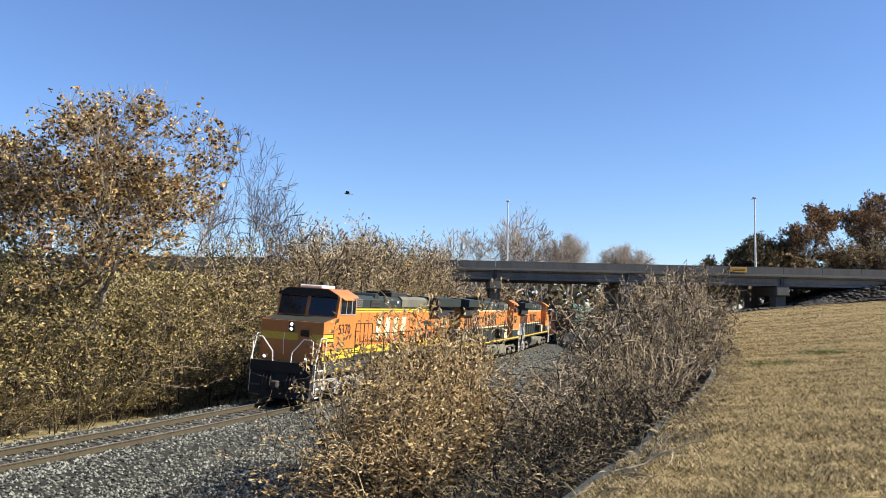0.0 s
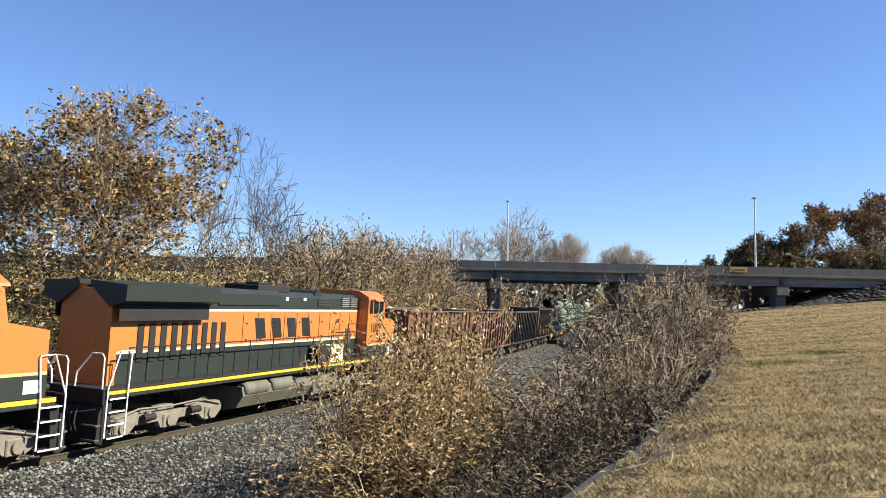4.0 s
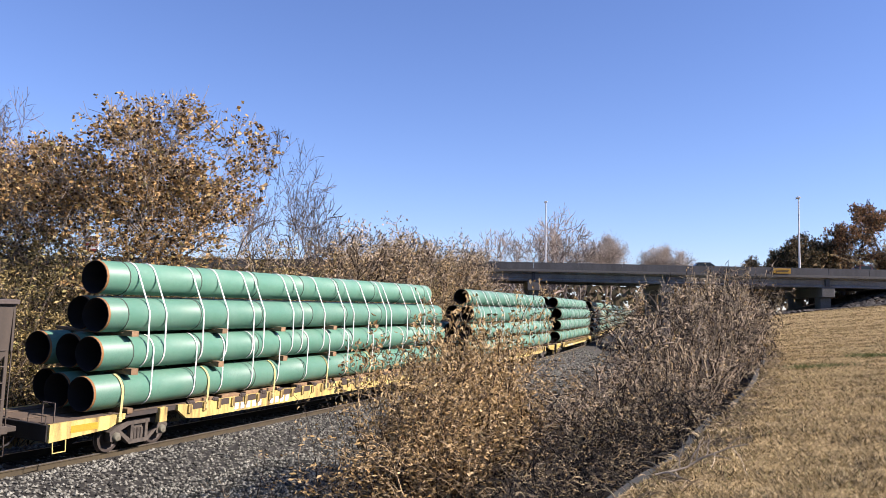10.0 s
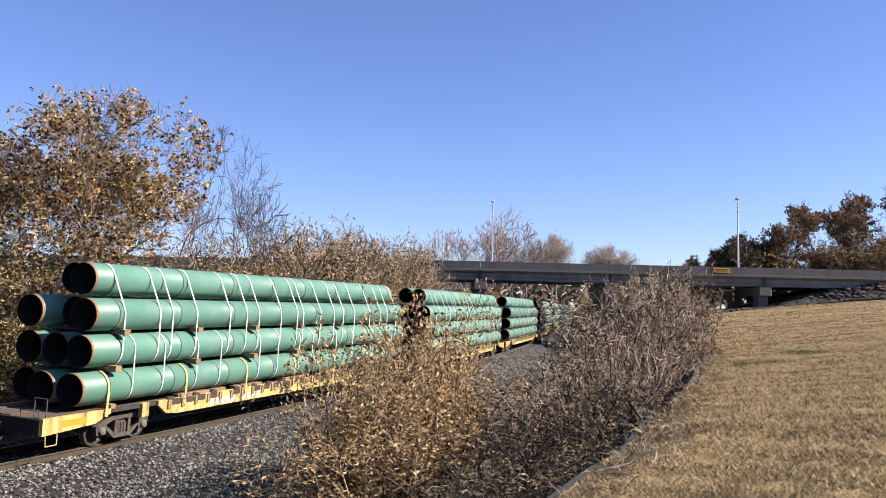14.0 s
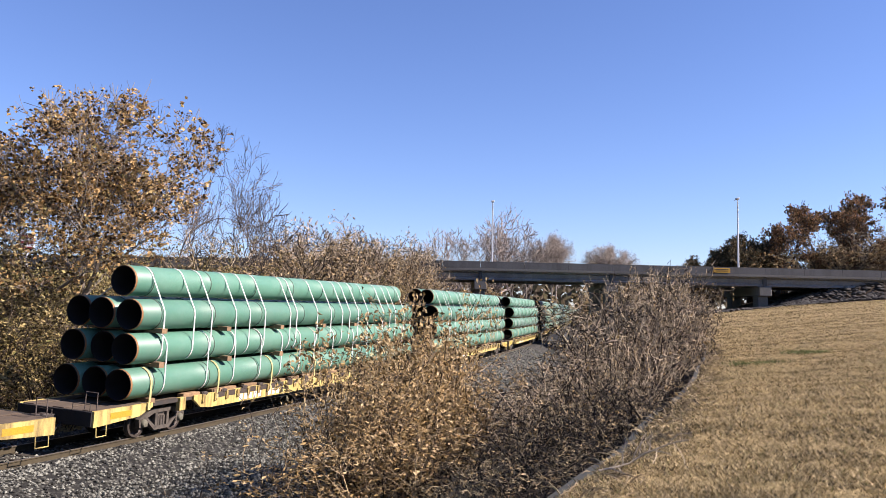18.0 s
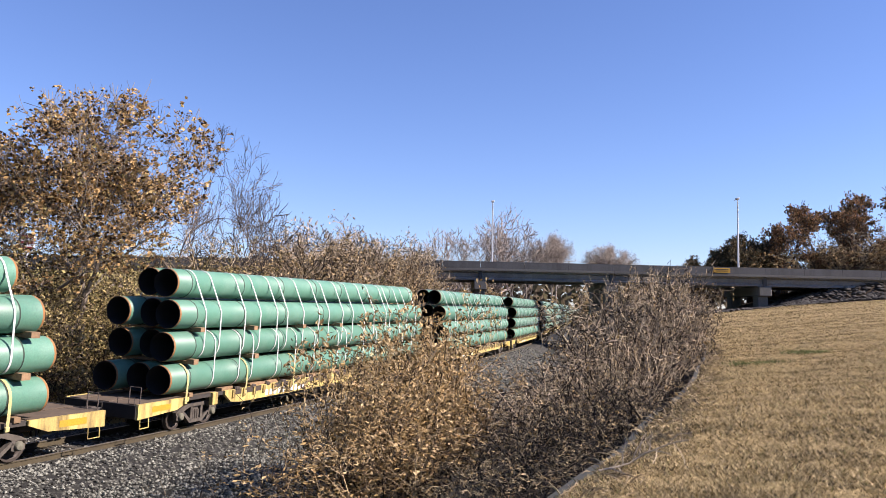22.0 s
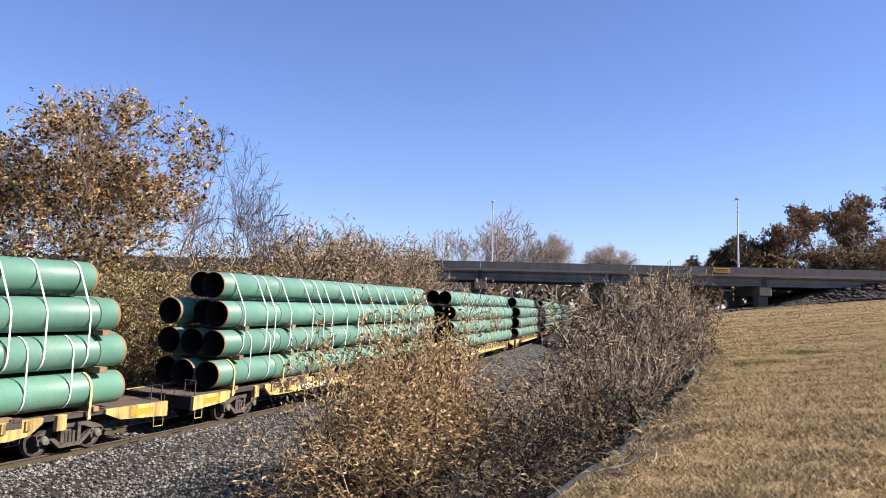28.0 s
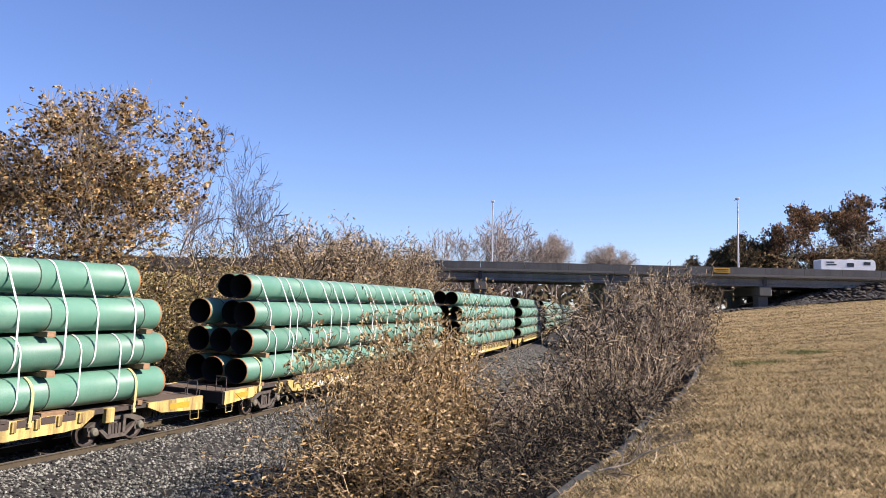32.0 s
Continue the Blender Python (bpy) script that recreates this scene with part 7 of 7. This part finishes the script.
SEDAN = [(-2.2, 0.35), (-2.25, 0.85), (-1.5, 0.95), (1.0, 0.95), (2.1, 0.78), (2.25, 0.4)]
SEDAN_GLASS = [(-1.7, 0.94), (-1.05, 1.4), (0.35, 1.4), (1.05, 0.94)]
TRUCK = [(-2.8, 0.5), (-2.8, 1.15), (-0.7, 1.15), (-0.7, 1.2), (1.4, 1.2), (2.65, 1.1), (2.8, 0.5)]
TRUCK_GLASS = [(-0.75, 1.18), (-0.62, 1.82), (0.75, 1.82), (1.4, 1.18)]
car_a = motor_car("car", "red sedan driving over the overpass", "car_red", SEDAN, SEDAN_GLASS, 4.5)
car_b = motor_car("car", "dark sedan driving over the overpass", "car_dark", SEDAN, SEDAN_GLASS, 4.5)
pickup = motor_car("pickup_truck", "dark pickup truck towing a white camping trailer", "car_dark", TRUCK, TRUCK_GLASS, 5.6, True)


def camping_trailer():
    t = thing("camping_trailer", "white camping trailer with dark windows towed over the overpass", "trailer", "traffic on the overpass")
    part("body", Shape().prism([(-3.6, 0.55), (-3.6, 2.6), (-3.45, 2.7), (3.2, 2.7), (3.55, 2.45), (3.6, 1.6), (3.2, 0.6)], "y", -1.15, 1.15), M["white_gel"], t, "white ribbed siding")
    part("side_stripe", Shape().box(-3.5, 3.3, -1.156, -1.151, 1.2, 1.3), M["tank_grey"], t)
    for x0, x1, z0, z1 in ((-0.2, 0.7, 1.75, 2.25), (2.0, 2.9, 2.0, 2.4), (-2.9, -1.9, 2.25, 2.4), (-2.9, -1.6, 1.95, 2.08)):
        f = part("window", Shape().box(x0 - 0.04, x1 + 0.04, -1.17, -1.15, z0 - 0.04, z1 + 0.04, 0.005), M["galv"], t)
        part("pane", Shape().box(x0, x1, -1.176, -1.171, z0, z1), M["glass"], f)
    part("roof_vent", Shape().box(0.5, 1.1, -0.3, 0.3, 2.7, 2.85, 0.03), M["white_gel"], t)
    part("drawbar", Shape().prism([(3.2, 0.5), (4.7, 0.5), (4.7, 0.62), (3.2, 0.68)], "y", -0.15, 0.15), M["steel_dark"], t)
    for x in (-0.6, 0.25):
        for y in (-1.05, 1.05):
            wheel(t, x, y, 0.34)
    return t


trailer = camping_trailer()


def bird():
    b = thing("bird", "small dark bird in flight against the sky", "bird", "birds in flight")
    part("body", Shape().lathe([(-0.16, 0.005), (-0.1, 0.03), (0.0, 0.045), (0.1, 0.035), (0.15, 0.02), (0.19, 0.004)], (0, 0, 0), "x", 8), M["feather"], b)
    part("tail", Shape().prism([(-0.12, -0.02), (-0.3, -0.05), (-0.3, 0.05), (-0.12, 0.02)], "z", -0.005, 0.005), M["feather"], b)
    for s_ in (-1, 1):
        part("wing", Shape().add([(0.09, 0.03 * s_, 0.0), (-0.05, 0.03 * s_, 0.0), (-0.1, 0.22 * s_, 0.09), (-0.02, 0.36 * s_, 0.08), (0.07, 0.2 * s_, 0.1), (0.09, 0.03 * s_, 0.008), (-0.05, 0.03 * s_, 0.008), (-0.1, 0.22 * s_, 0.098), (-0.02, 0.36 * s_, 0.088), (0.07, 0.2 * s_, 0.108)],
                                [(0, 1, 2, 4), (4, 2, 3), (9, 7, 6, 5), (8, 7, 9), (0, 5, 6, 1), (1, 6, 7, 2), (2, 7, 8, 3), (3, 8, 9, 4), (4, 9, 5, 0)]), M["feather"], b)
    return b


birds = [bird()]
birds += [copy_thing(birds[0], Matrix()) for _ in range(2)]

# ---- a far red and white sign among the trees ----
sg = thing("roadside_sign", "red and white roadside sign on a steel post", "sign", at=pose(-35.6, 70, ground_at(-35.6, 70)))
part("post", Shape().cyl((0, 0, -0.3), (0, 0, 11.2), 0.12, 0.1, 10), M["galv"], sg)
part("panel", Shape().box(-0.6, 0.6, -0.08, 0.08, 9.6, 11.2, 0.02), M["white"], sg)
for k in range(3):
    part("red_bar", Shape().box(-0.56, 0.56, -0.095, -0.082, 9.75 + k * 0.5, 10.0 + k * 0.5), M["sign_red"], sg)


def motions():
    for car, front, length, base, way in TRAIN:
        rows = []
        # close rows while the car is in view, wide ones on the straight
        c0 = front + length / 2
        times = set(np.arange(0, 32.01, 2.0).tolist())
        times |= {t for t in np.arange(0, 32.01, 0.5).tolist() if -40 < c0 - SPEED * t < 130}
        for t in sorted(times):
            rows.append((t, train_pose(front, length, base, way, t)))
        walk(car, rows)

    # traffic: x along the deck at a steady pace
    deck = lambda x: 9.86 - 0.0092 * max(x, 0) ** 1.02 - 0.838
    for ob, x0, t0, v, y in ((car_a, 12.2, 7.0, 11.0, 103.2), (car_b, 9.5, 8.5, 11.0, 103.2), (trailer, 37.1, 31.0, 16.5, 109.2), (pickup, 45.6, 31.0, 16.5, 109.2)):
        at = lambda t: min(max(x0 + v * (t - t0), -600.0), 600.0)
        walk(ob, [(t, pose(at(t), y, deck(at(t)))) for t in np.arange(0, 32.01, 1.0).tolist()])
    # birds crossing from right to left
    for ob, (t0, a), (t1, b), far in ((birds[0], (0.0, (-0.1371, 0.1385)), (0.2, (-0.262, 0.142)), 42.0), (birds[1], (5.5, (0.3708, 0.319)), (5.9, (0.3011, 0.3707)), 60.0), (birds[2], (5.9, (0.4798, 0.3307)), (6.5, (0.3313, 0.3703)), 60.0)):
        rows = []
        d = Vector(((b[0] - a[0]) * far, 0, (b[1] - a[1]) * far)) / (t1 - t0)
        turn = math.degrees(math.atan2(d.y, d.x))
        for t in np.arange(0, 32.01, 2.0).tolist():
            p = Vector((a[0] * far, far, EYE[2] + a[1] * far)) + d * (t - t0)
            rows.append((t, pose(p.x, p.y, p.z, 0, -8, turn)))
        walk(ob, rows)


motions()
